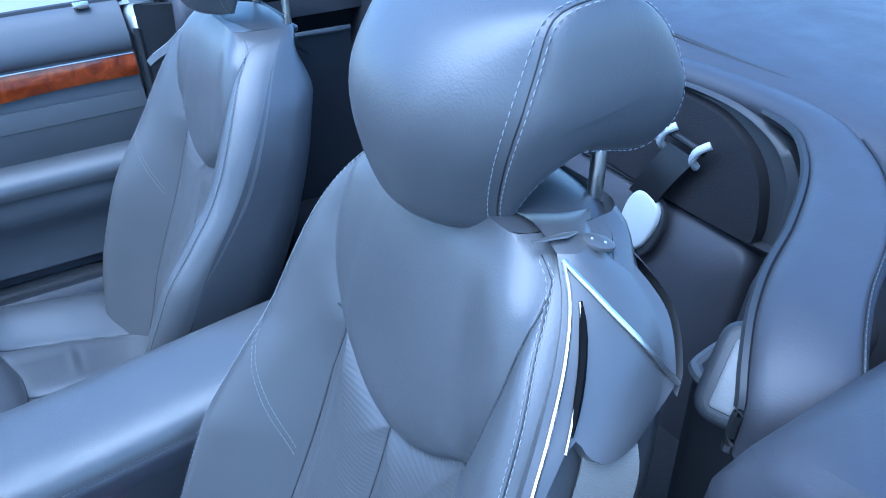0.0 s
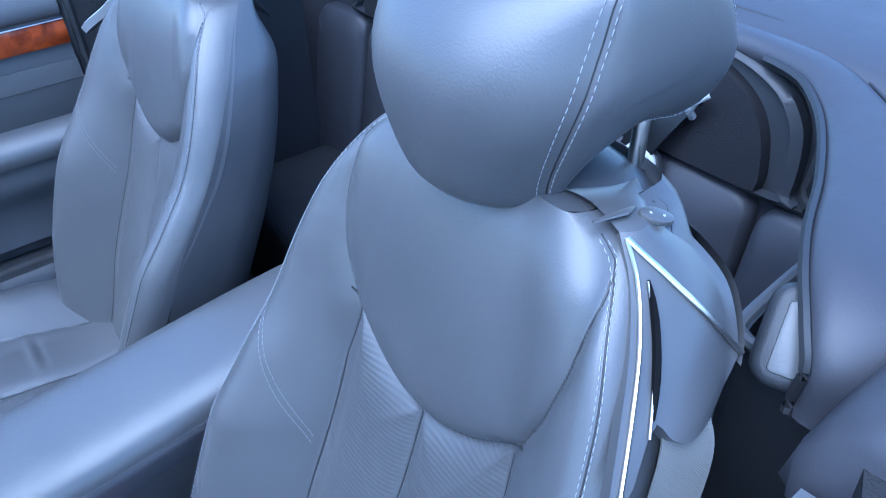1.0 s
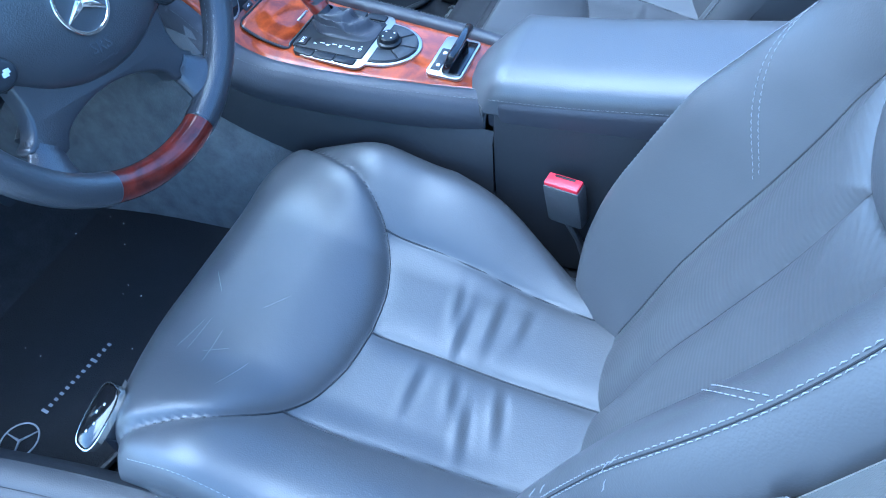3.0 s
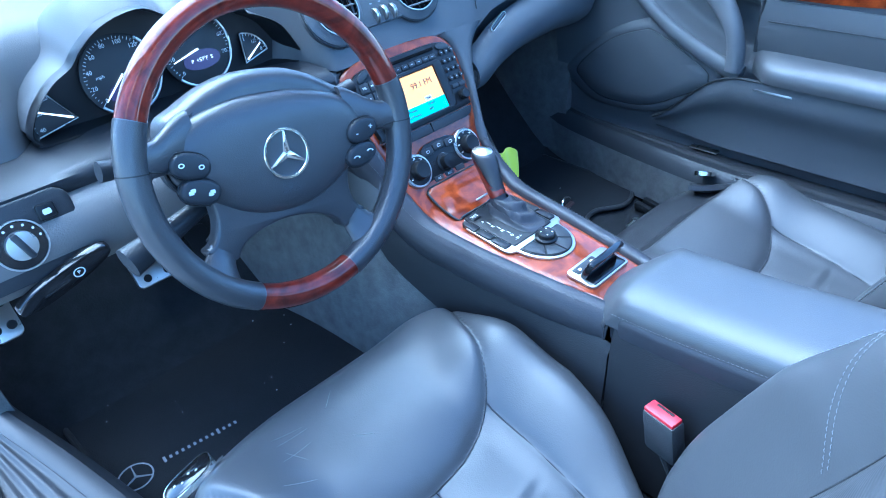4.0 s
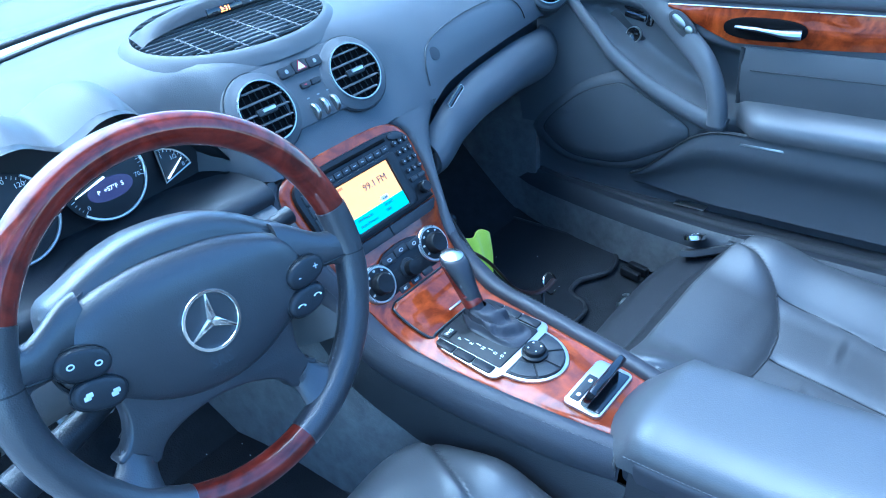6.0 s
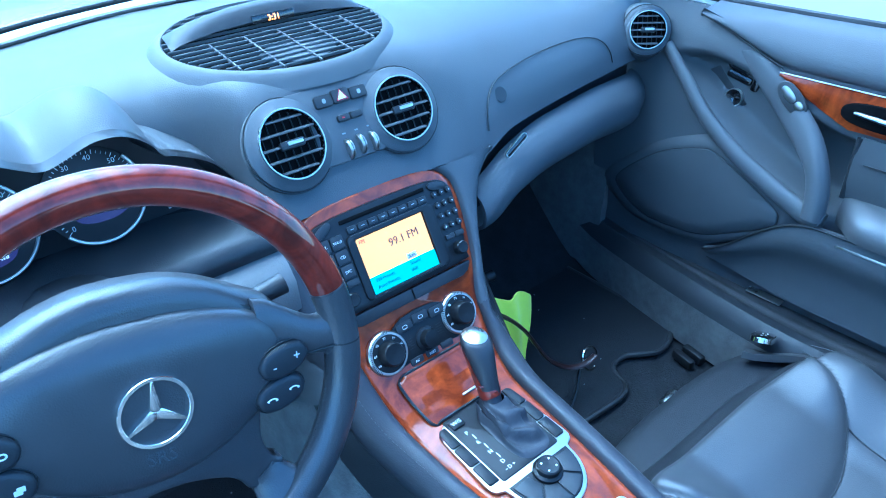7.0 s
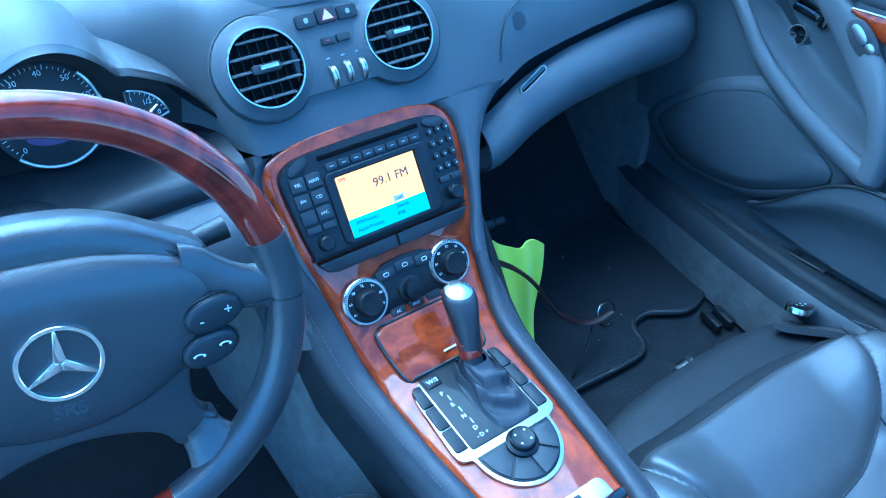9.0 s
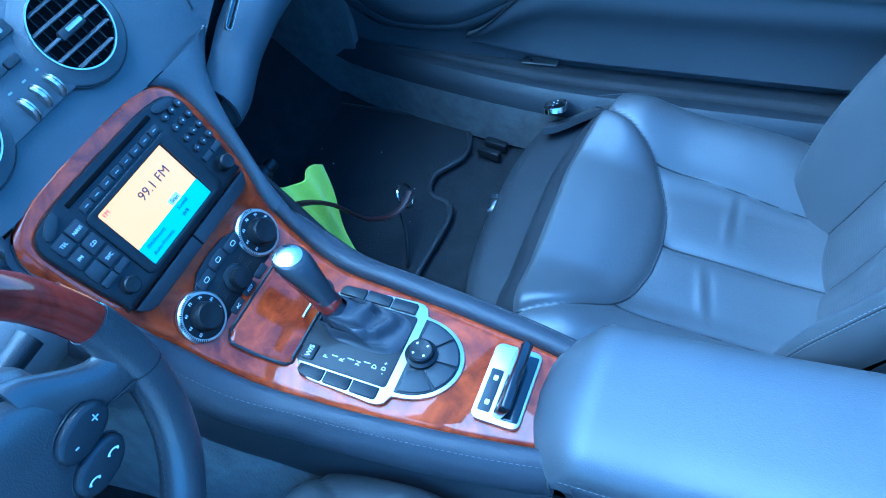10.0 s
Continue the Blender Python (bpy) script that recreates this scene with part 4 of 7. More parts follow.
def console():
    base = thing("centre_console", "dark leather centre console faced with glossy burr-walnut veneer", "console")
    line = wood_line()
    rows = []
    for i, (y, z) in enumerate(line):
        a, b = line[max(0, i - 1)], line[min(len(line) - 1, i + 1)]
        t = Vector((0, b[0] - a[0], b[1] - a[1])).normalized()
        n = Vector((1, 0, 0)).cross(t)
        w = wood_half(y, z)
        rows.append([Vector((mid_x(y), y, z)) + Vector((w * s, 0, 0)) + n * (0.003 * (1 - s * s) - 0.006 * max(0, abs(s) - 0.93) / 0.07) for s in np.linspace(-1, 1, 33)])
    part("veneer", slab(rows, -0.004), WOOD, base, "glossy orange-brown burr-walnut veneer", angle=60)
    # padded rails on both sides, from the armrest up beside the stack
    for s in (-1, 1):
        rails, path = [], []
        for i, (y, z) in enumerate(line):
            if z > (0.798 if s < 0 else 0.672):
                break
            a, b = line[max(0, i - 1)], line[min(len(line) - 1, i + 1)]
            t = Vector((0, b[0] - a[0], b[1] - a[1])).normalized()
            n = Vector((1, 0, 0)).cross(t)
            w = wood_half(y, z)
            c = Vector((mid_x(y) + s * w, y, z))
            out = Vector((s, 0, 0))
            e = smooth(0.70, 0.80, z) if s < 0 else smooth(0.60, 0.668, z)
            k = (1 + 0.25 * smooth(0.3, 0.42, y)) * (1 - 0.72 * e) * (1 if s < 0 else 1 - 0.45 * smooth(0.56, 0.62, z))
            c = c - n * 0.013 * e
            sec = [c - n * 0.03, c + n * 0.001, c + n * 0.007 + out * 0.004, c + n * 0.0075 + out * 0.012, c + n * 0.004 + out * 0.022 * k, c - n * 0.006 + out * 0.031 * k, c - n * 0.02 + out * 0.036 * k, c - n * 0.036 + out * 0.036 * k, c - n * 0.05 + out * 0.03 * k]
            rails.append(sec)
            path.append(c + n * 0.0045 + out * 0.0225 * k)
        part("padded_rail", sheet(rails), LEATHER_DARK, base, "stitched dark leather rail", angle=70)
        part("rail_stitching", stitches(path, (0, 0, 1), 0.004, 0.0025, 0.0004), THREAD_DARK, base)
        # side cheek down to the tunnel carpet, its colour darkened for shade
        side = []
        for y in np.linspace(0.02, 0.95, 30):
            zt = interp(y, [0.02, 0.2, 0.32, 0.42, 0.55, 0.95], [0.497, 0.512, 0.525, 0.585, 0.72, 0.75])
            xw = interp(y, [0.02, 0.2, 0.36, 0.45, 0.6, 0.95], [0.102, 0.107, 0.125, 0.145, 0.15, 0.2])
            side.append([Vector((s * (xw - 0.01), y, zt)), Vector((s * xw, y, zt - 0.015)), Vector((s * (xw + 0.004), y, zt - 0.07)), Vector((s * (xw + 0.008), y, zt - 0.11))])
        part("side_cheek", slab(side, -0.006 * s), CHEEK_SHADED, base, "smooth grey side panel with shade in its colour", angle=60)
        carpet = []
        for y in np.linspace(0.02, 1.0, 20):
            zt = interp(y, [0.02, 0.2, 0.32, 0.42, 0.55, 0.95], [0.497, 0.512, 0.525, 0.585, 0.72, 0.75]) - 0.105
            xw = interp(y, [0.02, 0.2, 0.36, 0.45, 0.6, 0.95], [0.102, 0.107, 0.125, 0.145, 0.15, 0.2])
            carpet.append([Vector((s * (xw + 0.004), y, zt)), Vector((s * (xw + 0.02), y, zt - 0.08)), Vector((s * (xw + 0.045), y, 0.25))])
        part("tunnel_carpet", slab(carpet, -0.006 * s), CARPET, base, "mid grey tunnel carpet", angle=60)
        # rear cheek beside the armrest, shade between seat and console in its colour
        rear = [[Vector((s * x, y, z)) for x, z in ((0.092, 0.530 + 0.05 * (0.02 - y)), (0.100, 0.50), (0.104, 0.42), (0.108, 0.26))] for y in np.linspace(-0.6, 0.018, 10)]
        part("rear_cheek", slab(rear, -0.006 * s), CHEEK_SHADED, base, "smooth side panel coloured dark for the shade beside the seat", angle=60)
    # armrest lid: front and back rounded, slightly crowned
    rows = []
    for y in np.linspace(0.045, -0.52, 40):
        e = smooth(0.0, 0.026, 0.045 - y)
        zt = 0.572 + 0.045 * smooth(0.05, -0.5, y) * 0.9
        w = 0.094
        cen = zt - 0.03
        sec = []
        for k in range(25):
            th = math.pi * k / 24
            cx_, sz = math.cos(th), math.sin(th)
            sec.append(Vector((w * math.copysign(abs(cx_) ** 0.5, cx_), y + 0.028 * (1 - abs(cx_)) * (1 - e) - 0.012 * (abs(cx_) ** 2) * (1 - e), cen - 0.014 + (0.046 * e + 0.012) * sz**0.55)))
        rows.append(sec)
    arm = part("armrest_lid", sheet(rows, cap=False), LEATHER, base, "pale-lit grey leather armrest lid", angle=60)
    part("lid_front", sheet([rows[0], [Vector((p.x * 0.98, p.y + 0.004, p.z - 0.03)) for p in rows[0]]]), LEATHER, arm, angle=60)
    for s in (-1, 1):
        # Lower lid sides in darker leather, for the shade under the lit top.
        side = [[Vector((s * (x_ - 0.010 * smooth(0.005, 0.03, y)), y, z_ + 0.04 * smooth(0.05, -0.5, y))) for x_, z_ in ((0.092, 0.549), (0.0955, 0.546), (0.0965, 0.538), (0.096, 0.520), (0.093, 0.500))] for y in np.linspace(0.03, -0.52, 24)]
        part("lid_base", slab(side, 0.008 * s), LEATHER_DARK, arm, "lower band of the lid, side shade in its dark colour", angle=60)
        st = [(s * 0.0945, y, 0.5515 + 0.04 * smooth(0.05, -0.5, y)) for y in np.linspace(0.025, -0.52, 30)]
        part("lid_stitching", stitches(st, (s, 0, 0.3), 0.004, 0.002, 0.0005), THREAD_DARK, arm)
    part("lid_gap", tube([(0.096 * math.cos(t), 0.034 + 0.012 * math.sin(t), 0.522 + 0.022 * math.sin(t)) for t in np.linspace(0, math.pi, 24)], 0.0022, 6), SEAL, base)

    # shift gate plate
    slope = math.atan2(WZ[3] - WZ[2], WY[3] - WY[2])
    G = Matrix.Translation((-0.006, 0.262, interp(0.262, WY, WZ) + 0.003)) @ Matrix.Rotation(slope, 4, "X")
    top_, bot = 0.080, -0.036
    half_gate = [(0.0, top_ + 0.007), (0.030, top_ + 0.005), (0.050, top_ - 0.002), (0.060, top_ - 0.010), (0.065, top_ - 0.022), (0.069, bot + 0.016), (0.068, bot + 0.006), (0.064, bot), (0.0545, bot - 0.004)]
    lobe = [(0.053 * math.cos(t), bot - 0.006 - 0.061 * math.sin(t)) for t in np.linspace(0.06, math.pi - 0.06, 21)]
    out = [(-x, y) for x, y in half_gate[:0:-1]] + half_gate
    out = out + lobe
    gate = part("gate_plate", plate(out[::-1], 0.004, 0.0012, G), SATIN, base, "satin silver shift gate frame")
    part("gate_panel", plate(rrect(0.0955, 0.113, 0.004, 4, 0, 0.026), 0.0055, 0.0008, G), BLACK, gate, "black gate panel")
    for s in (-1, 1):
        for k in range(3):
            part("console_button", plate([(s * (0.0500 + 0.0150 * a * (1 - 0.16 * (k == 0) * (1 + b) / 2)), 0.0245 + 0.0335 * (1 - k) + 0.0160 * b) for a, b in ((0, -1), (0.85, -1), (1, -0.85), (1, 0.7 if k == 0 else 0.9), (0.7 if k == 0 else 0.9, 1), (0, 1))], 0.0068, 0.0015, G), BLACK, gate, "black rocker button")
    part("mode_button", plate(rrect(0.020, 0.015, 0.002, 3, -0.034, 0.070), 0.0075, 0.001, G), BLACK, gate)
    part("gate_writing", letters("W/S", 0.0085, G @ pose(-0.034, 0.070, 0.0077)), WHITE_INK, gate)
    for k, ch in enumerate("PRND"):
        part("gate_writing", letters(ch, 0.0078, G @ pose(-0.034 + 0.002 * k, 0.050 - 0.0195 * k, 0.0057)), WHITE_INK, gate)
    for k in range(3):
        part("gate_mark", plate(rrect(0.0011, 0.008, 0.0004, 2, -0.030 + 0.002 * k, 0.0405 - 0.0195 * k), 0.0058, 0, G), WHITE_INK, gate)
    part("gate_writing", letters("- D +", 0.0072, G @ pose(-0.026, -0.0195, 0.0057)), WHITE_INK, gate)
    # half-round switch field with dial
    half = [(0.0490 * math.cos(t), bot - 0.0045 - 0.0575 * math.sin(t)) for t in np.linspace(0, math.pi, 25)]
    part("switch_field", plate(half[::-1], 0.0055, 0.001, G), BLACK, gate)
    for k in range(4):
        a0, a1 = radians(4 + 44 * k), radians(4 + 44 * k + 40)
        seg = [(0.0465 * math.cos(t), bot - 0.006 - 0.0545 * math.sin(t)) for t in np.linspace(a0, a1, 7)] + [(0.021 * math.cos(t), bot - 0.006 - 0.029 * math.sin(t)) for t in np.linspace(a1, a0, 7)]
        part("field_button", plate(seg[::-1], 0.0072, 0.001, G), PLASTIC, gate)
    D = G @ pose(0.003, bot - 0.017, 0.0055)
    dial = part("dial", lathe([(0.0185, 0), (0.0185, 0.004), (0.0150, 0.006), (0.0145, 0.012), (0.0125, 0.0135), (0.0, 0.0125)], 32, D), BLACK, gate, "black four-way dial")
    for k in range(4):
        part("dial_mark", lathe([(0.0014, 0), (0.0014, 0.0006), (0, 0.0006)], 8, D @ pose(0.009 * math.cos(radians(45 + 90 * k)), 0.009 * math.sin(radians(45 + 90 * k)), 0.0128)), WHITE_INK, dial)
    # gaiter and lever
    def gsec(f):
        c = Vector((0.017 + 0.001 * f, 0.020 + 0.040 * f, 0.006 + 0.024 * f))
        hw, hl = 0.0170 * (1 - f) ** 0.9 + 0.0125, 0.036 * (1 - f) ** 1.0 + 0.0135
        sec = []
        for k in range(28):
            t = 2 * math.pi * k / 28
            w = 1 + 0.10 * math.sin(5 * t + 6 * f) * math.sin(math.pi * f) + 0.06 * math.sin(9 * t + 3 - 5 * f) * math.sin(math.pi * f)
            x = hw * w * math.copysign(abs(math.cos(t)) ** 0.6, math.cos(t))
            y = hl * w * math.copysign(abs(math.sin(t)) ** 0.6, math.sin(t))
            sec.append(G @ (c + Vector((x, y, 0.006 * math.sin(16 * f + 3 * t) * math.sin(math.pi * f)))))
        return sec
    part("gaiter", sheet([gsec(f) for f in np.linspace(0, 1, 22)], close_v=True), LEATHER_DARK, gate, "creased dark leather gaiter", angle=80)
    foot, tip = Vector((0.011, 0.322, 0.589)), Vector((0.022, 0.365, 0.655))
    lev = (tip - foot).normalized()
    across = Vector((1, 0, 0))
    low = lev.cross(across).normalized()

    def knob_row(f, rx, ry, a0=0.0, a1=360.0, n=24, closed=True):
        """A section of the knob; the sections turn level towards the cap."""
        c = foot.lerp(tip, f)
        along = low.lerp(Vector((0, 1, 0.06)), smooth(0.1, 1, f)).normalized()
        return [c + across * rx * math.cos(radians(t)) + along * ry * math.sin(radians(t)) for t in np.linspace(a0, a1, n, endpoint=not closed)]
    knob_c = [(0.0, 0.0125, 0.0140), (0.08, 0.0135, 0.0150), (0.25, 0.0140, 0.0165), (0.5, 0.0158, 0.0190), (0.75, 0.0188, 0.0215), (0.88, 0.0200, 0.0222), (0.96, 0.0190, 0.0208), (1.0, 0.0166, 0.0182)]
    lever = part("shift_knob", sheet([knob_row(f, a, b) for f, a, b in knob_c], close_v=True, cap=True), KNOB, gate, "dark leather shift knob", angle=60)
    part("knob_cap", sheet([[p + Vector((0, 0, 0.0045 * (1 - r * r) + 0.0008)) for p in knob_row(1.0, 0.0162 * r, 0.0178 * r)] for r in (1.0, 0.85, 0.6, 0.3, 0.02)], close_v=True, cap=True), SATIN, lever, "satin silver cap")
    part("knob_inlay", slab([knob_row(f, a + 0.0009, b + 0.0009, 110 - (180 - 92 * smooth(0, 0.3, f) - 30 * f), 110 + (180 - 92 * smooth(0, 0.3, f) - 30 * f), 26, False) for f, a, b in knob_c[:6]], 0.0006), WOOD_DARK, lever, "dark wood inlay")
    part("lever_neck", tube([foot - lev * 0.012, foot + lev * 0.006], 0.0125, 16), LEATHER_DARK, gate)

    # ash tray with raised lid near the armrest
    A = Matrix.Translation((-0.006, 0.107, interp(0.107, WY, WZ) + 0.0025)) @ Matrix.Rotation(0.08, 4, "X")
    tray = part("ashtray_frame", plate(rrect(0.096, 0.054, 0.009, 4), 0.005, 0.0015, A), SATIN, base, "satin silver ashtray frame")
    part("ashtray_lid", rbox(0.084, 0.012, 0.036, 0.004, A @ pose(0.0, -0.006, 0.020, 20, 0, 0)), GLOSS, tray, "raised gloss black lid")
    part("ashtray_well", rbox(0.082, 0.024, 0.006, 0.002, A @ pose(0, -0.012, 0.004)), GLOSS, tray)
    part("lighter_panel", plate(rrect(0.052, 0.014, 0.002, 3, -0.012, 0.015), 0.0062, 0.0008, A), PLASTIC, tray)
    for k in (-1, 1):
        part("lighter_mark", plate(rrect(0.006, 0.005, 0.001, 2, -0.012 + 0.015 * k, 0.014), 0.0066, 0, A), WHITE_INK, tray)

    # drawer lid below the heater controls
    drows = []
    for y in np.linspace(0.350, 0.417, 16):
        z = interp(y, WY, WZ)
        f = (y - 0.350) / 0.067
        w = (0.058 + 0.012 * f) * (1 - 0.10 * max(0, 1 - min(f, 1 - f) / 0.12) ** 2)
        c = 0.004 * min(1, 8 * min(f, 1 - f) + 0.05)
        drows.append([Vector((mid_x(y) + w * s, y - 0.003, z + 0.0048 + c - 0.004 * max(0, abs(s) - 0.92) / 0.08)) for s in np.linspace(-1, 1, 21)])
    dr = part("drawer_lid", slab(drows, -0.004), WOOD, base, "glossy walnut drawer lid", angle=60)
    rim = [drows[0][k] for k in range(21)] + [r[-1] for r in drows[1:]] + [drows[-1][k] for k in range(19, -1, -1)] + [r[0] for r in drows[-2:0:-1]]
    part("drawer_gap", tube([p - Vector((0, 0, 0.0006)) for p in rim], 0.0022, 6, closed=True), SEAL, dr)
    part("drawer_grip", rbox(0.03, 0.004, 0.003, 0.0012, Matrix.Translation((0.010, 0.358, interp(0.358, WY, WZ) + 0.0098))), SATIN, dr, "small silver grip")

    # heater panel: two big dials, a small knob, six keys
    def on(u, v, n=0.0045):
        return STACK @ pose(u, v, n)
    hp = part("heater_panel", plate([(-0.060, -0.022), (-0.04, -0.031), (0, -0.036), (0.04, -0.031), (0.054, -0.022), (0.058, 0.012), (0.045, 0.026), (0.024, 0.034), (-0.003, 0.036), (-0.030, 0.034), (-0.050, 0.024), (-0.064, 0.012)], 0.004, 0.001, on(0, 0)), BLACK, base, "black heater control panel")
    for s in (-1, 1):
        d = on(s * 0.062 - 0.003, 0.0015 + 0.0015 * s, 0.003)
        k = part("heater_dial", lathe([(0.0298, 0), (0.0298, 0.006), (0.0278, 0.0085), (0.0, 0.0085)], 48, d), SATIN, hp, "satin silver scale ring")
        part("dial_face", lathe([(0.0250, 0.0086), (0.0250, 0.0094), (0.0, 0.0094)], 40, d), BLACK, k)
        part("dial_knob", lathe([(0.0172, 0.009), (0.0164, 0.014), (0.0158, 0.0215), (0.0138, 0.0240), (0.0, 0.0232)], 36, d), BLACK, k, "black rubber knob")
        for j in range(30):
            t = radians(75 + 150 * j / 29) if s < 0 else radians(60 + 150 * j / 29)
            part("scale_rib", rbox(0.0034, 0.0009, 0.0008, 0.0002, d @ pose(0.0276 * math.cos(t), 0.0276 * math.sin(t), 0.0083, 0, 0, math.degrees(t)), 1), BLACK, k)
        for j, txt in enumerate(("60", "64", "68", "72", "76", "80", "84")):
            t = radians(205 - 230 * j / 6)
            part("scale_writing", letters(txt, 0.0046, d @ pose(0.0212 * math.cos(t), 0.0212 * math.sin(t), 0.0096)), WHITE_INK, k)
    part("fan_knob", lathe([(0.0175, 0.003), (0.0165, 0.006), (0.0125, 0.008), (0.0118, 0.02), (0.0, 0.021)], 32, on(-0.004, -0.007)), BLACK, hp, "small black fan knob")
    for k in range(3):
        part("heater_key", plate(rrect(0.026, 0.013, 0.003), 0.0065, 0.001, on(-0.030 + 0.0275 * k, 0.0215 + (0.003 if k == 1 else 0))), PLASTIC, hp)
        part("key_symbol", ring(rrect(0.0075, 0.0050, 0.0018), rrect(0.0062, 0.0037, 0.0012), 0.0004, on(-0.030 + 0.0275 * k, 0.0215 + (0.003 if k == 1 else 0), 0.0111)), WHITE_INK, hp)
    for u, txt in ((-0.029, "AC"), (-0.003, "REST"), (0.023, "")):
        part("heater_key", plate(rrect(0.021, 0.010, 0.002), 0.006, 0.001, on(u, -0.0275)), PLASTIC, hp)
        if txt:
            part("key_writing", letters(txt, 0.0050, on(u, -0.0275, 0.0107)), WHITE_INK, hp)
    for s in (-1, 1):
        for k in range(5):
            part("vent_slot", rbox(0.010, 0.0009, 0.001, 0.0003, on(s * 0.0245 - 0.004, -0.010 + 0.0034 * k, 0.0082), 1), SEAL, hp)

    # radio and navigation unit
    R0 = STACK @ pose(-0.001, 0.123, 0.003)
    edge = [(0.0, 0.0685), (0.06, 0.0678), (0.094, 0.0642), (0.109, 0.057), (0.1155, 0.046), (0.1160, 0.028), (0.1110, -0.023), (0.1065, -0.049), (0.100, -0.0565), (0.0, -0.0570)]
    body = [(p.x, p.y) for p in catmull(edge, 3)]
    body = body + [(-x, y) for x, y in body[-2:0:-1]]
    radio = part("radio_unit", plate(body, 0.009, 0.003, R0), BLACK, base, "black radio and navigation unit")
    zf = 0.009
    # A solid bar coloured as the shade inside the disc opening.
    part("disc_slot", rbox(0.137, 0.0055, 0.003, 0.001, R0 @ pose(0.003, 0.0575, zf)), SHADE_PAD_BLACK, radio, "disc slot, its shade a near-black bar")
    part("screen_bezel", ring(rrect(0.139, 0.087, 0.007, 5, 0.004, -0.006), rrect(0.110, 0.077, 0.003, 5, 0.001, -0.0075), 0.0045, R0 @ pose(0, 0, zf - 0.0005)), BLACK, radio, "deep black screen surround")
    scr = part("screen", rbox(0.108, 0.0755, 0.002, 0.0006, R0 @ pose(0.001, -0.0075, zf - 0.0004), 1), AMBER, radio, "lit amber radio screen")
    part("screen_band", rbox(0.108, 0.0225, 0.0006, 0.0002, R0 @ pose(0.001, -0.0340, zf + 0.0009), 1), CYAN, scr, "blue-green lower band")
    part("screen_writing", letters("99.1 FM", 0.0150, R0 @ pose(0.016, 0.009, zf + 0.0013)), SCREEN_TEXT, scr)
    part("screen_writing", letters("FM", 0.007, R0 @ pose(-0.045, 0.025, zf + 0.0013)), RED, scr)
    part("screen_writing", letters("FM Presets", 0.0066, R0 @ pose(-0.030, -0.029, zf + 0.0017)), SCREEN_TEXT, scr)
    part("screen_writing", letters("Auto Presets", 0.0066, R0 @ pose(-0.028, -0.038, zf + 0.0017)), SCREEN_TEXT, scr)
    part("screen_writing", letters("Sound", 0.0066, R0 @ pose(0.020, -0.0275, zf + 0.0017)), SCREEN_TEXT, scr)
    part("screen_writing", letters("WB", 0.0066, R0 @ pose(0.015, -0.0365, zf + 0.0017)), SCREEN_TEXT, scr)
    part("screen_field", rbox(0.016, 0.0075, 0.0006, 0.0002, R0 @ pose(0.018, -0.0175, zf + 0.0013), 1), WHITE_INK, scr)
    part("screen_writing", letters("Scan", 0.0062, R0 @ pose(0.018, -0.0175, zf + 0.0018)), SCREEN_TEXT, scr)
    for k in range(8):
        part("station_key", plate(rrect(0.0145, 0.0088, 0.002), 0.0025, 0.0008, R0 @ pose(-0.0520 + 0.0163 * k, 0.0447, zf)), PLASTIC, radio)
        part("key_mark", plate(rrect(0.005, 0.0012, 0.0004), 0.0003, 0, R0 @ pose(-0.0520 + 0.0163 * k, 0.0447, zf + 0.0026)), GREY_INK, radio)
    names = [["TEL", "NAVI"], ["FM", "CD"], ["", "SVC"]]
    for i in range(3):
        for j in range(2):
            mk = R0 @ pose(-0.098 + 0.0200 * j, 0.036 - 0.0195 * i, zf)
            part("mode_key", plate(rrect(0.0182, 0.0172, 0.002), 0.003, 0.001, mk), PLASTIC, radio)
            if names[i][j]:
                part("key_writing", letters(names[i][j], 0.0055, mk @ pose(0, 0, 0.0032)), WHITE_INK, radio)
    for j in range(2):
        part("seek_key", plate(rrect(0.0182, 0.009, 0.002), 0.003, 0.001, R0 @ pose(-0.0965 + 0.0195 * j, -0.0185, zf)), PLASTIC, radio)
    part("volume_knob", lathe([(0.0095, 0), (0.0092, 0.010), (0.0078, 0.0118), (0.0, 0.0115)], 28, R0 @ pose(-0.0885, -0.037, zf)), BLACK, radio, "round black knob")
    part("tuning_knob", lathe([(0.0095, 0), (0.0092, 0.010), (0.0078, 0.0118), (0.0, 0.0115)], 28, R0 @ pose(0.0945, -0.036, zf)), BLACK, radio, "round black knob")
    for i in range(4):
        for j in range(3):
            part("number_key", lathe([(0.0045, 0), (0.004, 0.0035), (0.0, 0.004)], 14, R0 @ pose(0.0840 + 0.0123 * j, 0.045 - 0.0157 * i, zf)), PLASTIC, radio)
            part("number_mark", lathe([(0.0012, 0), (0.0012, 0.0004), (0.0, 0.0004)], 8, R0 @ pose(0.0840 + 0.0123 * j, 0.045 - 0.0157 * i, zf + 0.0038)), GREY_INK, radio)
    for j in range(2):
        part("back_key", plate(rrect(0.0155, 0.0075, 0.0015), 0.0028, 0.0008, R0 @ pose(0.0865 + 0.0165 * j, -0.0170, zf)), PLASTIC, radio)
    for s, nm in ((-1, "left"), (1, "right")):
        part("corner_key", plate(oval(0.0145, 0.006, 20, 2.3), 0.0028, 0.001, R0 @ pose(s * 0.0915, 0.0555, zf, 0, 0, 28 if s < 0 else -14)), PLASTIC, radio, "long oval key")
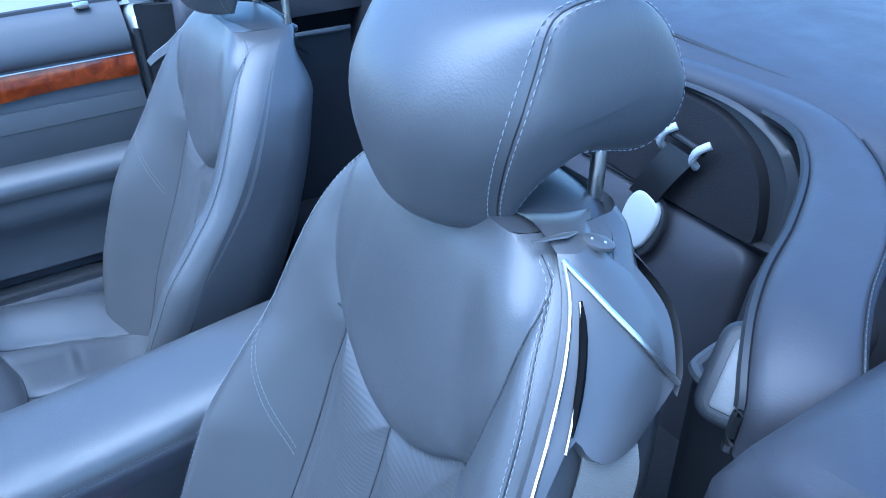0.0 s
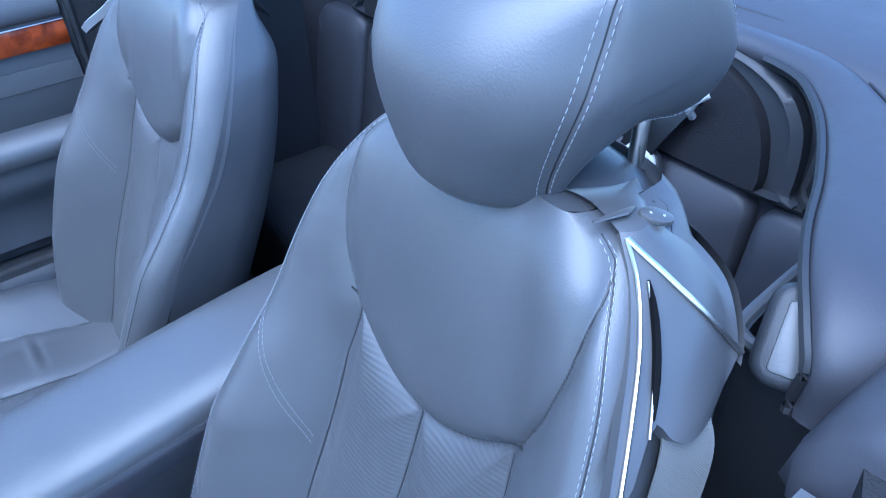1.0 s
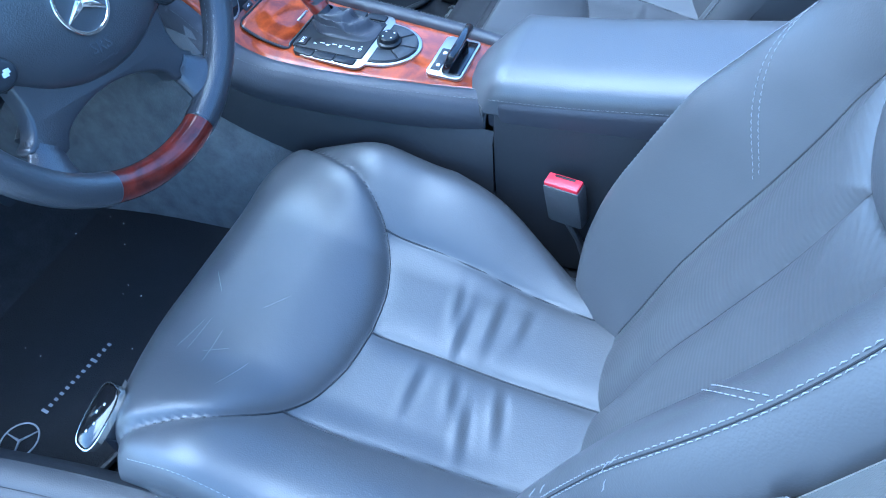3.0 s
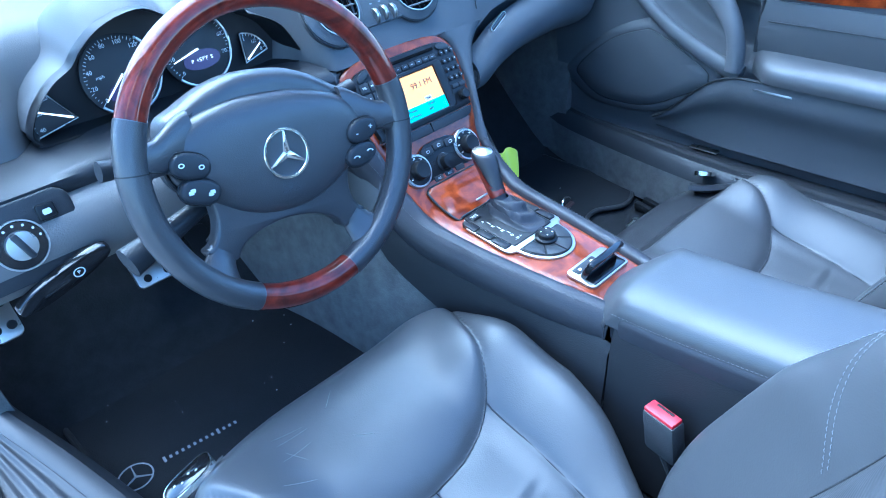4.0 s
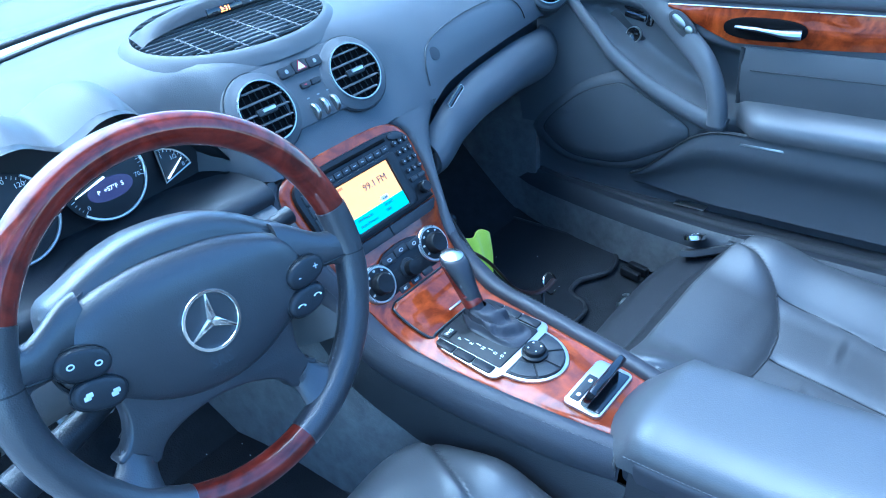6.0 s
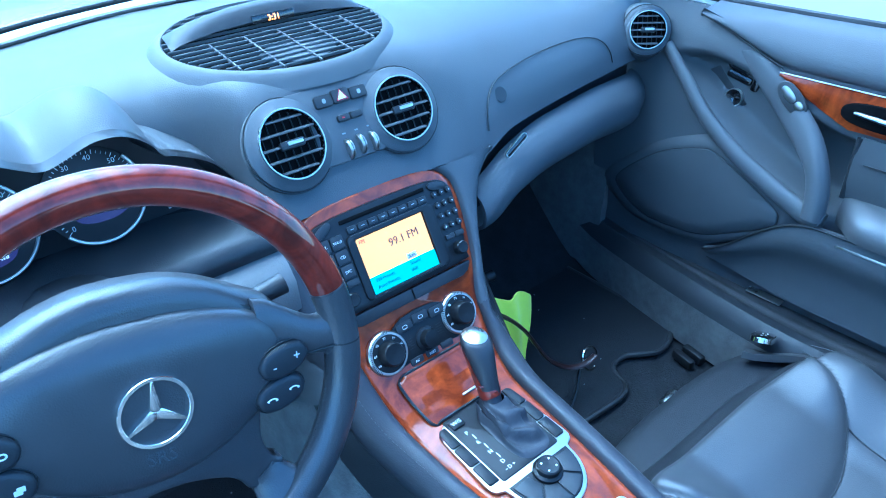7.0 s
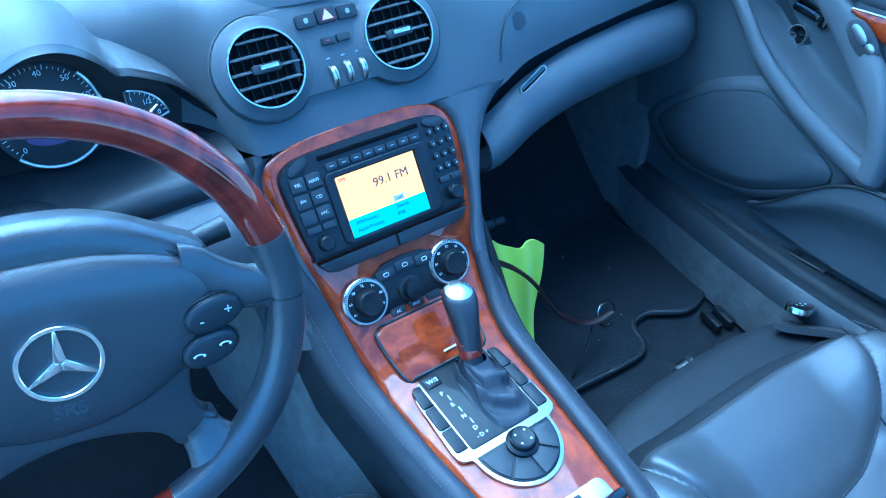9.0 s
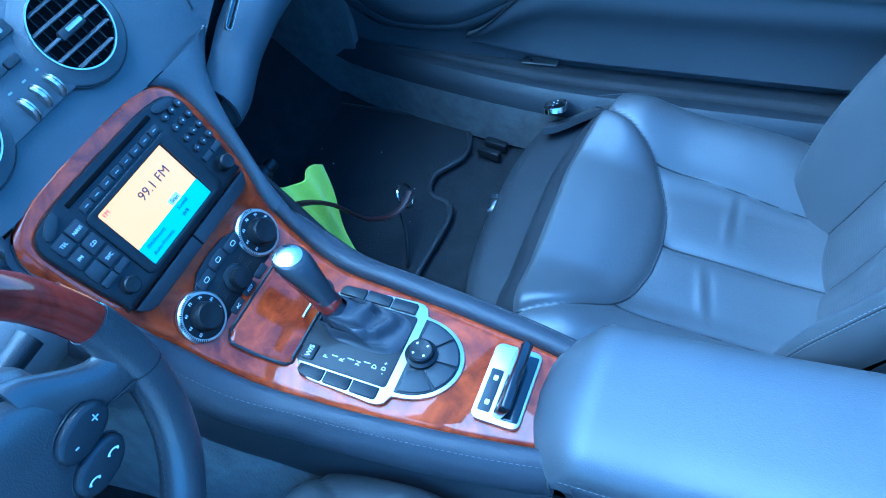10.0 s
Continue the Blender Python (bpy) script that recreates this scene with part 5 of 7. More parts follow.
    for s in (-1, 1):
        part("flap", plate([(s * x, y) for x, y in ((0.001, -0.0075), (0.086, -0.0075), (0.096, -0.004), (0.103, 0.004), (0.1045, 0.0085), (0.001, 0.0085))], 0.008, 0.0012, STACK @ pose(0.0, 0.0555, 0.0035)), PLASTIC, base, "black flap under the radio")


console()


# ---- dashboard ----


# stations across the car: (y, z) from the windscreen over the brow to the lip
STATIONS = {
    -0.76: [(0.72, 0.90), (0.70, 0.905), (0.685, 0.90), (0.67, 0.88), (0.655, 0.85), (0.645, 0.82), (0.64, 0.80)],
    -0.66: [(0.80, 0.925), (0.75, 0.93), (0.71, 0.925), (0.675, 0.905), (0.645, 0.87), (0.625, 0.835), (0.612, 0.81)],
    -0.60: [(0.87, 0.937), (0.80, 0.945), (0.745, 0.942), (0.69, 0.924), (0.645, 0.89), (0.622, 0.853), (0.610, 0.81)],
    -0.54: [(0.91, 0.94), (0.82, 0.95), (0.76, 0.948), (0.715, 0.935), (0.69, 0.905), (0.675, 0.86), (0.665, 0.81)],
    -0.20: [(1.10, 0.945), (0.88, 0.96), (0.78, 0.962), (0.72, 0.95), (0.685, 0.92), (0.67, 0.87), (0.66, 0.81)],
    -0.155: [(1.115, 0.945), (0.88, 0.964), (0.76, 0.965), (0.690, 0.954), (0.660, 0.93), (0.637, 0.87), (0.616, 0.8)],
    -0.12: [(1.125, 0.945), (0.88, 0.965), (0.76, 0.967), (0.662, 0.957), (0.619, 0.934), (0.584, 0.875), (0.544, 0.8)],
    0.0: [(1.14, 0.945), (0.88, 0.968), (0.76, 0.97), (0.652, 0.960), (0.613, 0.938), (0.58, 0.872), (0.542, 0.8)],
    0.12: [(1.125, 0.945), (0.88, 0.965), (0.76, 0.967), (0.660, 0.955), (0.616, 0.930), (0.584, 0.87), (0.544, 0.8)],
    0.20: [(1.10, 0.945), (0.88, 0.96), (0.76, 0.962), (0.66, 0.943), (0.61, 0.905), (0.578, 0.845), (0.550, 0.778)],
    0.30: [(1.06, 0.942), (0.87, 0.956), (0.76, 0.956), (0.67, 0.932), (0.615, 0.885), (0.590, 0.842), (0.576, 0.797)],
    0.50: [(0.95, 0.94), (0.84, 0.95), (0.76, 0.945), (0.685, 0.92), (0.635, 0.88), (0.613, 0.842), (0.604, 0.806)],
    0.66: [(0.80, 0.925), (0.765, 0.93), (0.73, 0.925), (0.685, 0.905), (0.655, 0.87), (0.64, 0.835), (0.633, 0.803)],
    0.76: [(0.72, 0.90), (0.705, 0.905), (0.695, 0.90), (0.685, 0.88), (0.672, 0.85), (0.665, 0.812), (0.66, 0.786)],
}


def dash_row(x):
    xs = sorted(STATIONS)
    prof = [(interp(x, xs, [STATIONS[k][i][0] for k in xs]), interp(x, xs, [STATIONS[k][i][1] for k in xs])) for i in range(7)]
    return [Vector((x, p.x, p.y)) for p in catmull(prof, 6)]


def dash_pt(x, z_face):
    """Where the dash face stands at a height."""
    row = dash_row(x)[12:]
    return min(row, key=lambda p: abs(p.z - z_face))


def round_vent(parent, c, u, n, r, grille=True):
    m = frame_at(c, u, n)
    v = part("air_vent", lathe([(r * 1.34, -0.010), (r * 1.34, -0.003), (r * 1.31, 0.0015), (r * 1.24, 0.0035), (r * 1.12, 0.0045), (r * 1.03, 0.0085), (r * 0.99, 0.009), (r * 0.98, 0.0)], 48, m, cap=False), DASH, parent, "round air vent with silver rim")
    part("vent_gap", tube([m @ Vector((r * 1.345 * math.cos(t), r * 1.345 * math.sin(t), -0.0015)) for t in np.linspace(0, 2 * math.pi, 48, endpoint=False)], 0.0012, 6, closed=True), SEAL, v)
    part("vent_rim", ring(oval(r * 1.012, r * 1.012, 48), oval(r * 0.958, r * 0.958, 48), 0.0115, m), SATIN, v, "satin silver rim")
    # Shallow well; the shade behind the slats is in its near-black colour.
    part("vent_well", lathe([(r * 0.96, 0.010), (r * 0.95, 0.0012), (0.0005, 0.0010)], 40, m, cap=False), SHADE_PAD_BLACK, v)
    for k in range(-2, 3):
        y = k * r * 0.36
        w = math.sqrt(max(0, (r * 0.93) ** 2 - y * y))
        part("slat", rbox(2 * w, 0.0022, 0.0065, 0.0008, m @ pose(0, y, 0.0065, 25, 0, 0), 1), DASH, v)
    for k in range(-3, 4):
        x = k * r * 0.26
        w = math.sqrt(max(0, (r * 0.92) ** 2 - x * x))
        part("vane", rbox(0.0012, 2 * w, 0.003, 0.0004, m @ pose(x, 0, 0.0028), 1), BLACK, v)
    part("vent_tab", rbox(r * 0.8, 0.011, 0.008, 0.003, m @ pose(0, 0, 0.008)), PLASTIC, v)
    part("tab_insert", rbox(r * 0.5, 0.005, 0.003, 0.0012, m @ pose(r * 0.06, 0.001, 0.0125)), SATIN, v)
    return v


def dashboard():
    base = thing("dashboard", "charcoal blue grained dashboard with round silver-rimmed vents", "dashboard")
    xs = np.linspace(-0.76, 0.76, 130)
    part("dash_top", slab([dash_row(x) for x in xs], -0.006), DASH, base, "charcoal grained upper dash pad", angle=60)
    # flanks of the centre stack
    rows = []
    for v in np.linspace(-0.035, 0.2, 40):
        p = S(0, v)
        w = max(wood_half(p.y, p.z), 0.104 if v < 0.17 else 0.112) + 0.0005
        o = interp(v, [-0.035, -0.017, 0.028, 0.0717, 0.1077, 0.139, 0.166, 0.188, 0.2], [0.124, 0.126, 0.132, 0.143, 0.1545, 0.168, 0.186, 0.2115, 0.23])
        rows.append([S(w - 0.003, v, -0.012), S(w, v, 0.0005)] + [S(w + (o - w) * f, v, n_) for f, n_ in ((0.1, 0.003), (0.3, 0.0045), (0.55, 0.003), (0.75, 0.0), (0.9, -0.004), (1.0, -0.010))] + [S(o + 0.002, v, -0.018), S(o, v, -0.03), S(o - 0.004, v, -0.09)])
    part("stack_leg", sheet(rows), DASH, base, "dash skin running down beside the stack", angle=70)
    part("leg_piping", tube([r[-3] for r in rows], 0.0022, 8), DASH, base, angle=70)
    for s in (-1,):
        rows = []
        for v in np.linspace(-0.03, 0.205, 26):
            w = 0.118 + 0.012 * smooth(0, 0.12, v)
            k = smooth(0.10, 0.205, v)
            rows.append([S(s * (w - 0.01), v, -0.002 - 0.008 * k), S(s * (w + 0.006 * (1 - k)), v, 0.004 - 0.016 * k), S(s * (w + 0.02 * (1 - k)), v, -0.022 * k), S(s * (w + 0.035 - 0.025 * k), v, -0.018 - 0.02 * k), S(s * (w + 0.045 - 0.03 * k), v, -0.05), S(s * (w + 0.048 - 0.03 * k), v, -0.12)])
        part("stack_flank", sheet(rows), DASH, base, angle=70)
    part("stack_core", slab([[S(u * (1.0 if v < 0.2 else 0.85), v, -0.008) for u in np.linspace(-0.122, 0.122, 6)] for v in (-0.03, 0.1, 0.235)], -0.02), DASH, base)
    # centre fascia with two vents
    o = rrect(0.286, 0.108, 0.050, 10, 0, 0)
    F = STACK @ pose(0.001, 0.292, 0.0035)
    part("vent_fascia", plate([(x, y * (1.0 - 0.12 * (1 - (x / 0.15) ** 2)) + 0.012 * (1 - (x / 0.15) ** 2)) for x, y in o], 0.004, 0.002, F), DASH, base)
    for s in (-1, 1):
        c = S(s * 0.0855 - 0.003, 0.2915, 0.008)
        round_vent(base, c, (1, 0, 0.0), (0.05 * -s, -0.870, 0.493), 0.044)
    hz = F @ pose(0, 0.0395, 0.004)
    for k in (-1, 0, 1):
        part("hazard_key" if k == 0 else "lock_key", plate(rrect(0.0255, 0.018 if k == 0 else 0.016, 0.004), 0.005, 0.0018, hz @ pose(0.0262 * k, 0.0 if k == 0 else -0.0015, 0)), PLASTIC, base)
    part("hazard_triangle", plate([(0, 0.006), (-0.0065, -0.005), (0.0065, -0.005)][::-1], 0.0006, 0, hz @ pose(0, 0, 0.0052)), WHITE_INK, base, "white and red warning triangle")
    part("hazard_edge", tube([hz @ Vector(p) for p in ((0, 0.0075, 0.0054), (-0.008, -0.006, 0.0054), (0.008, -0.006, 0.0054))], 0.0006, 5, closed=True), RED, base)
    for k in (-1, 1):
        part("key_symbol", plate(rrect(0.005, 0.006, 0.002), 0.0005, 0, hz @ pose(0.0265 * k, -0.0015, 0.0052)), GREY_INK, base)
        part("seat_key", plate(rrect(0.018, 0.009, 0.003), 0.005, 0.0018, F @ pose(0.0095 * k + 0.003, 0.0115, 0.004)), PLASTIC, base)
    part("lamp_dot", plate(rrect(0.004, 0.0012, 0.0004), 0.0004, 0, F @ pose(-0.008, 0.0115, 0.0092)), RED, base)
    for k in (-1, 0, 1):
        wheel = F @ pose(0.0190 * k + 0.006, -0.0280 + 0.0015 * (k == 0), 0.0015)
        part("vent_thumbwheel", lathe([(0.012, -0.0035), (0.0135, -0.002), (0.0135, 0.002), (0.012, 0.0035)], 28, wheel @ pose(0, 0, 0, 0, 90, 0)), SATIN, base, "ribbed silver thumbwheel")
        part("wheel_groove", lathe([(0.0138, -0.0004), (0.0138, 0.0004)], 28, wheel @ pose(0, 0, 0, 0, 90, 0), cap=False), BLACK, base)
        part("wheel_mark", plate(rrect(0.005, 0.002, 0.0006), 0.0004, 0, F @ pose(0.0190 * k + 0.006, -0.0075, 0.0042)), GREY_INK, base)
    # top grille with clock
    T = frame_at((0.0, 0.740, 0.9695), (1, 0, 0), (0, -0.14, 1))
    go = oval(0.157, 0.116, 56, 2.0)
    # Flat plate under the slats, coloured as the grille's inner shade.
    part("grille_well", plate(go, 0.0035, 0.001, T @ pose(0, 0, -0.0015)), SHADE_PAD_BLACK, base, "grille well with its shade coloured near-black")
    part("grille_rim", sheet([[T @ Vector((x, y, z)) for x, y in oval(0.157 + e, 0.116 + e, 56)] for e, z in ((0.022, -0.016), (0.015, -0.005), (0.008, 0.0015), (0.003, 0.0042), (0.0, 0.0045), (-0.002, 0.0015))], close_v=True), DASH, base, "rounded grille rim", angle=60)
    for k in range(17):
        y = -0.102 + 0.0128 * k
        w = 0.155 * math.sqrt(max(0, 1 - (y / 0.115) ** 2))
        part("grille_slat", rbox(2 * w, 0.0022, 0.005, 0.0008, T @ pose(0, y, 0.0035), 1), DASH, base)
    for k in range(-2, 3):
        w = 0.112 * math.sqrt(max(0, 1 - (k * 0.05 / 0.155) ** 2))
        part("grille_bar", rbox(0.0025, w, 0.005, 0.0008, T @ pose(k * 0.05, -w / 2, 0.0032), 1), DASH, base)
    part("clock_hood", sheet([[T @ Vector((0.150 * u * (1 - 0.06 * f), 0.016 + 0.05 * f - 0.016 * u * u, 0.006 + 0.026 * math.sin(math.pi * (0.12 + 0.8 * f)) * (1 - u * u) ** 0.5)) for u in np.linspace(-1, 1, 25)] for f in np.linspace(0, 1, 8)]), PLASTIC, base, "dark clock hood", angle=60)
    part("clock_face", rbox(0.065, 0.004, 0.012, 0.003, T @ pose(0.004, 0.017, 0.017, -20, 0, 0)), GLOSS, base, "black clock window")
    part("clock_writing", letters("3:31", 0.011, T @ pose(0.004, 0.0142, 0.017, 70, 0, 0)), ORANGE, base)
    # side vents
    for s in (-1, 1):
        sv = round_vent(base, (s * 0.705, 0.628, 0.858), (0.76, -0.65 * s, 0), (-0.60 * s, -0.72, 0.34), 0.0345)
        part("vent_pod", lathe([(0.056, -0.075), (0.054, -0.04), (0.050, -0.015), (0.0465, -0.003), (0.044, -0.001)], 40, frame_at((s * 0.705, 0.628, 0.858), (0.76, -0.65 * s, 0), (-0.60 * s, -0.72, 0.34)), cap=False), DASH, sv, "rounded dash end round the vent", angle=60)
    for sx in (-1, 1):
        part("screen_seam", tube(catmull([(sx * x, y, z) for x, y, z in ((0.0, 1.075, 0.954), (0.1, 1.068, 0.954), (0.2, 1.045, 0.952), (0.36, 0.98, 0.951), (0.49, 0.90, 0.949), (0.62, 0.815, 0.937))], 5), 0.003, 6), SEAL, base)
    # airbag panel line and label, passenger side
    ln = []
    for x, z in [(0.236, 0.808), (0.247, 0.845), (0.272, 0.866), (0.325, 0.876), (0.411, 0.879), (0.50, 0.877), (0.552, 0.871), (0.581, 0.857), (0.596, 0.838), (0.601, 0.819)]:
        p = dash_pt(x, z)
        ln.append(p + Vector((0, -0.002, 0.0016)))
    part("airbag_seam", tube(catmull(ln, 4), 0.0011, 6), SEAL, base, "fine dark airbag seam")
    p = dash_pt(0.283, 0.85)
    part("airbag_button", lathe([(0.012, -0.002), (0.012, 0.0015), (0.0, 0.002)], 24, frame_at(p, (1, 0, 0), (0, -0.86, 0.45))), PLASTIC, base)
    # recess under the pad and the glovebox roll
    rec = []
    roll = []
    for x in np.linspace(0.185, 0.735, 40):
        lip = dash_row(x)[-1]
        f = (x - 0.185) / 0.55
        rec.append([lip + Vector((0, 0.004, 0)), lip + Vector((0, 0.03, -0.006)), lip + Vector((0, 0.03, -0.075)), lip + Vector((0, 0.008, -0.085))])
        drop = interp(x, [0.185, 0.22, 0.28, 0.4, 0.52, 0.66, 0.735], [0.080, 0.094, 0.098, 0.104, 0.110, 0.118, 0.102])
        y0 = lip.y - 0.012 + 0.012 * smooth(0.9, 1, f)
        z0 = interp(x, [0.185, 0.22, 0.28, 0.4, 0.52, 0.66, 0.735], [0.738, 0.750, 0.766, 0.785, 0.788, 0.778, 0.768])
        sec = []
        for k in range(15):
            t = math.pi * (0.06 + 0.98 * k / 14)
            sec.append(Vector((x, y0 + 0.03 - 0.052 * math.sin(t) + 0.05 * max(0, k / 14 - 0.6), z0 - drop * (1 - math.cos(t)) / 2)))
        roll.append(sec)
    part("dash_recess", sheet(rec), PLASTIC, base, angle=60)
    part("glovebox_lid", slab(roll, -0.006), DASH, base, "rolled charcoal glovebox lid", angle=60)
    LM = frame_at((0.283, 0.555, 0.777), (0.066, 0.02, 0.026), (-0.1, -0.93, 0.4))
    latch = part("glovebox_latch", plate(rrect(0.050, 0.009, 0.004), 0.004, 0.0015, LM), GLOSS, base, "black latch with silver rim")
    part("latch_rim", ring(rrect(0.052, 0.0105, 0.005), rrect(0.0495, 0.0085, 0.004), 0.005, LM), SATIN, latch)
    part("under_panel", slab([[Vector((x, 0.66, 0.69)), Vector((x, 0.8, 0.70)), Vector((x, 0.98, 0.72))] for x in np.linspace(0.16, 0.74, 6)], 0.01), BLACK, base)

    # instrument cluster
    # rim across, height and depth, once round from the outer pod over both humps
    brow = [(-0.567, 0.836, 0.605), (-0.557, 0.856, 0.606), (-0.541, 0.875, 0.606), (-0.520, 0.892, 0.606), (-0.496, 0.906, 0.601), (-0.483, 0.925, 0.591), (-0.460, 0.948, 0.577), (-0.429, 0.962, 0.566), (-0.400, 0.964, 0.560), (-0.378, 0.952, 0.563), (-0.364, 0.944, 0.567), (-0.352, 0.943, 0.568), (-0.337, 0.949, 0.565), (-0.312, 0.960, 0.560), (-0.288, 0.960, 0.560), (-0.269, 0.951, 0.563), (-0.252, 0.934, 0.574), (-0.239, 0.915, 0.586), (-0.219, 0.906, 0.592), (-0.181, 0.882, 0.597), (-0.152, 0.841, 0.606),
            (-0.144, 0.822, 0.608), (-0.158, 0.812, 0.610), (-0.280, 0.808, 0.610), (-0.420, 0.810, 0.610), (-0.548, 0.814, 0.610), (-0.563, 0.823, 0.608)]
    m_ = len(brow)
    loop = []
    bp = [Vector(p) for p in brow]
    for i in range(m_):
        p0, p1, p2, p3 = bp[i - 1], bp[i], bp[(i + 1) % m_], bp[(i + 2) % m_]
        for k in range(4):
            t = k / 4
            loop.append(0.5 * ((2 * p1) + (p2 - p0) * t + (2 * p0 - 5 * p1 + 4 * p2 - p3) * t * t + (-p0 + 3 * p1 - 3 * p2 + p3) * t**3))
    cen = Vector((-0.378, 0.885))

    def yb(p):
        return p.z
    ring_rows = []
    for k, dy, sc in ((0, 0.02, 1.02), (1, 0.003, 1.018), (2, -0.002, 1.008), (3, -0.001, 0.998), (4, 0.008, 0.988), (5, 0.0, 0.955), (6, 0.0, 0.93)):
        ring_rows.append([Vector((cen.x + (p.x - cen.x) * sc, yb(p) + dy if k < 5 else yb(p) + (0.646 - yb(p)) * (0.6 if k == 5 else 1.0), cen.y + (p.y - cen.y) * sc)) for p in loop])
    part("cluster_frame", sheet(ring_rows, close_v=True), BLACK, base, "dark cowl rim round the instruments", angle=60)
    # hood humps running back into the pad
    tops = loop[: 4 * 20 + 1]
    hood = []
    for f in np.linspace(0, 1, 14):
        row = []
        for p in tops:
            q = Vector((cen.x + (p.x - cen.x) * (1.02 + 0.05 * f), cen.y + (p.y - cen.y) * 1.02))
            zt = q.y + 0.034 * math.sin(math.pi * min(1, f * 1.1)) ** 0.8 * smooth(0.89, 0.965, p.y)
            zend = 0.935
            row.append(Vector((q.x, yb(p) + 0.02 + (0.235 - 0.04 * abs(q.x + 0.37) / 0.2) * f, zt * (1 - f**2.4) + min(zt, zend - 0.03) * f**2.4)))
        hood.append(row)
    part("cluster_hood", sheet(hood), DASH, base, "double-humped instrument hood", angle=60)
    face = [Vector((cen.x + (p.x - cen.x) * 0.94, 0.645, cen.y + (p.y - cen.y) * 0.94)) for p in loop]
    part("cluster_face", ([tuple(p) for p in face], [tuple(range(len(face)))]), GAUGE, base, "black instrument face")

    def gauge(x, z, r, a0, a1, marks, needle):
        m = frame_at((x, 0.636, z), (1, 0, 0), (0, -0.97, 0.24))
        g = part("gauge", lathe([(r, 0), (r, 0.004), (r * 0.96, 0.005), (0, 0.004)], 40, m), GAUGE, base, "round black gauge with white figures")
        arc_ = [(r * 0.97 * math.sin(radians(t)), r * 0.97 * math.cos(radians(t)), 0.0062) for t in np.linspace(a1 - 60, 360 + a0, 64)]
        part("scale_arc", tube([m @ Vector(p) for p in arc_], 0.0022, 6), SATIN, g, "silver scale arc")
        n = 40
        for k in range(n + 1):
            t = radians(a0 + (a1 - a0) * k / n)
            part("tick", rbox(0.0008, 0.005 if k % 4 == 0 else 0.003, 0.0006, 0.0002, m @ pose(r * 0.89 * math.sin(t), r * 0.89 * math.cos(t), 0.0058, 0, 0, -math.degrees(t)), 1), WHITE_INK, g)
        for k, txt in enumerate(marks):
            t = radians(a0 + (a1 - a0) * k / (len(marks) - 1))
            if txt:
                part("gauge_writing", letters(txt, 0.0085, m @ pose(r * 0.78 * math.sin(t), r * 0.78 * math.cos(t), 0.0058)), WHITE_INK, g)
        t = radians(needle)
        part("needle", tube([m @ Vector((0, 0, 0.008)), m @ Vector((r * 0.8 * math.sin(t), r * 0.8 * math.cos(t), 0.008))], [0.0016, 0.0008], 6), NEEDLE, g, "white needle")
        return g, m, r
    g, m, r = gauge(-0.425, 0.868, 0.056, -130, 98, ["0", "20", "40", "60", "80", "100", "120", "140", "160"], -131)
    part("display", plate(oval(0.028, 0.015, 24, 2.2), 0.0008, 0, m @ pose(0, -0.024, 0.0055)), LCD_BLUE, g, "violet odometer display")
    part("display_writing", letters("1777.0", 0.0085, m @ pose(0.002, -0.019, 0.0065)), LCD_TEXT, g)
    part("display_writing", letters("35571 mi", 0.0085, m @ pose(0.002, -0.0295, 0.0065)), LCD_TEXT, g)
    part("gauge_writing", letters("mph", 0.007, m @ pose(-0.030, 0.004, 0.0058)), WHITE_INK, g)
    g, m, r = gauge(-0.307, 0.871, 0.055, -131, 109, ["0", "10", "20", "30", "40", "50", "60", "70"], -104)
    part("display", plate(oval(0.030, 0.014, 24, 2.2), 0.0008, 0, m @ pose(0.002, -0.016, 0.0055)), LCD_BLUE, g, "violet temperature display")
    part("display_writing", letters("P  +57\u00b0F  S", 0.0078, m @ pose(0.002, -0.016, 0.0065)), LCD_TEXT, g)

    def wedge(x, z, r, a0, a1, marks, needle):
        """A fan-shaped gauge: its pivot in the inner corner, a silver rim round the fan."""
        m = frame_at((x, 0.636, z), (1, 0, 0), (0, -0.97, 0.24))
        arc_ = [(r * math.sin(radians(t)), r * math.cos(radians(t))) for t in np.linspace(a0 - 8, a1 + 8, 16)]
        away = radians((a0 + a1) / 2 + 180)
        pivot = (0.006 * math.sin(away), 0.006 * math.cos(away))
        g = part("gauge", plate(arc_ + [pivot], 0.004, 0.001, m), GAUGE, base, "fan-shaped dark gauge with white figures")
        part("scale_arc", tube([m @ Vector((x_, y_, 0.0048)) for x_, y_ in arc_ + [pivot]], 0.0013, 6, closed=True), SATIN, g, "silver gauge rim")
        for k in range(9):
            t = radians(a0 + (a1 - a0) * k / 8)
            part("tick", rbox(0.0008, 0.004 if k % 4 == 0 else 0.0026, 0.0006, 0.0002, m @ pose(r * 0.93 * math.sin(t), r * 0.93 * math.cos(t), 0.0046, 0, 0, -math.degrees(t)), 1), WHITE_INK, g)
        for k, txt in enumerate(marks):
            t = radians(a0 + (a1 - a0) * k / (len(marks) - 1))
            part("gauge_writing", letters(txt, 0.0080, m @ pose(r * 0.77 * math.sin(t), r * 0.77 * math.cos(t), 0.0046)), WHITE_INK, g)
        t = radians(needle)
        part("needle", tube([m @ Vector((0, 0, 0.007)), m @ Vector((r * 0.86 * math.sin(t), r * 0.86 * math.cos(t), 0.007))], [0.0016, 0.0009], 6), NEEDLE, g, "white needle")
    wedge(-0.506, 0.832, 0.055, -96, -38, ["40", "80", "120"], -64)
    wedge(-0.228, 0.832, 0.040, 8, 72, ["1", "1/2", "0"], 57)
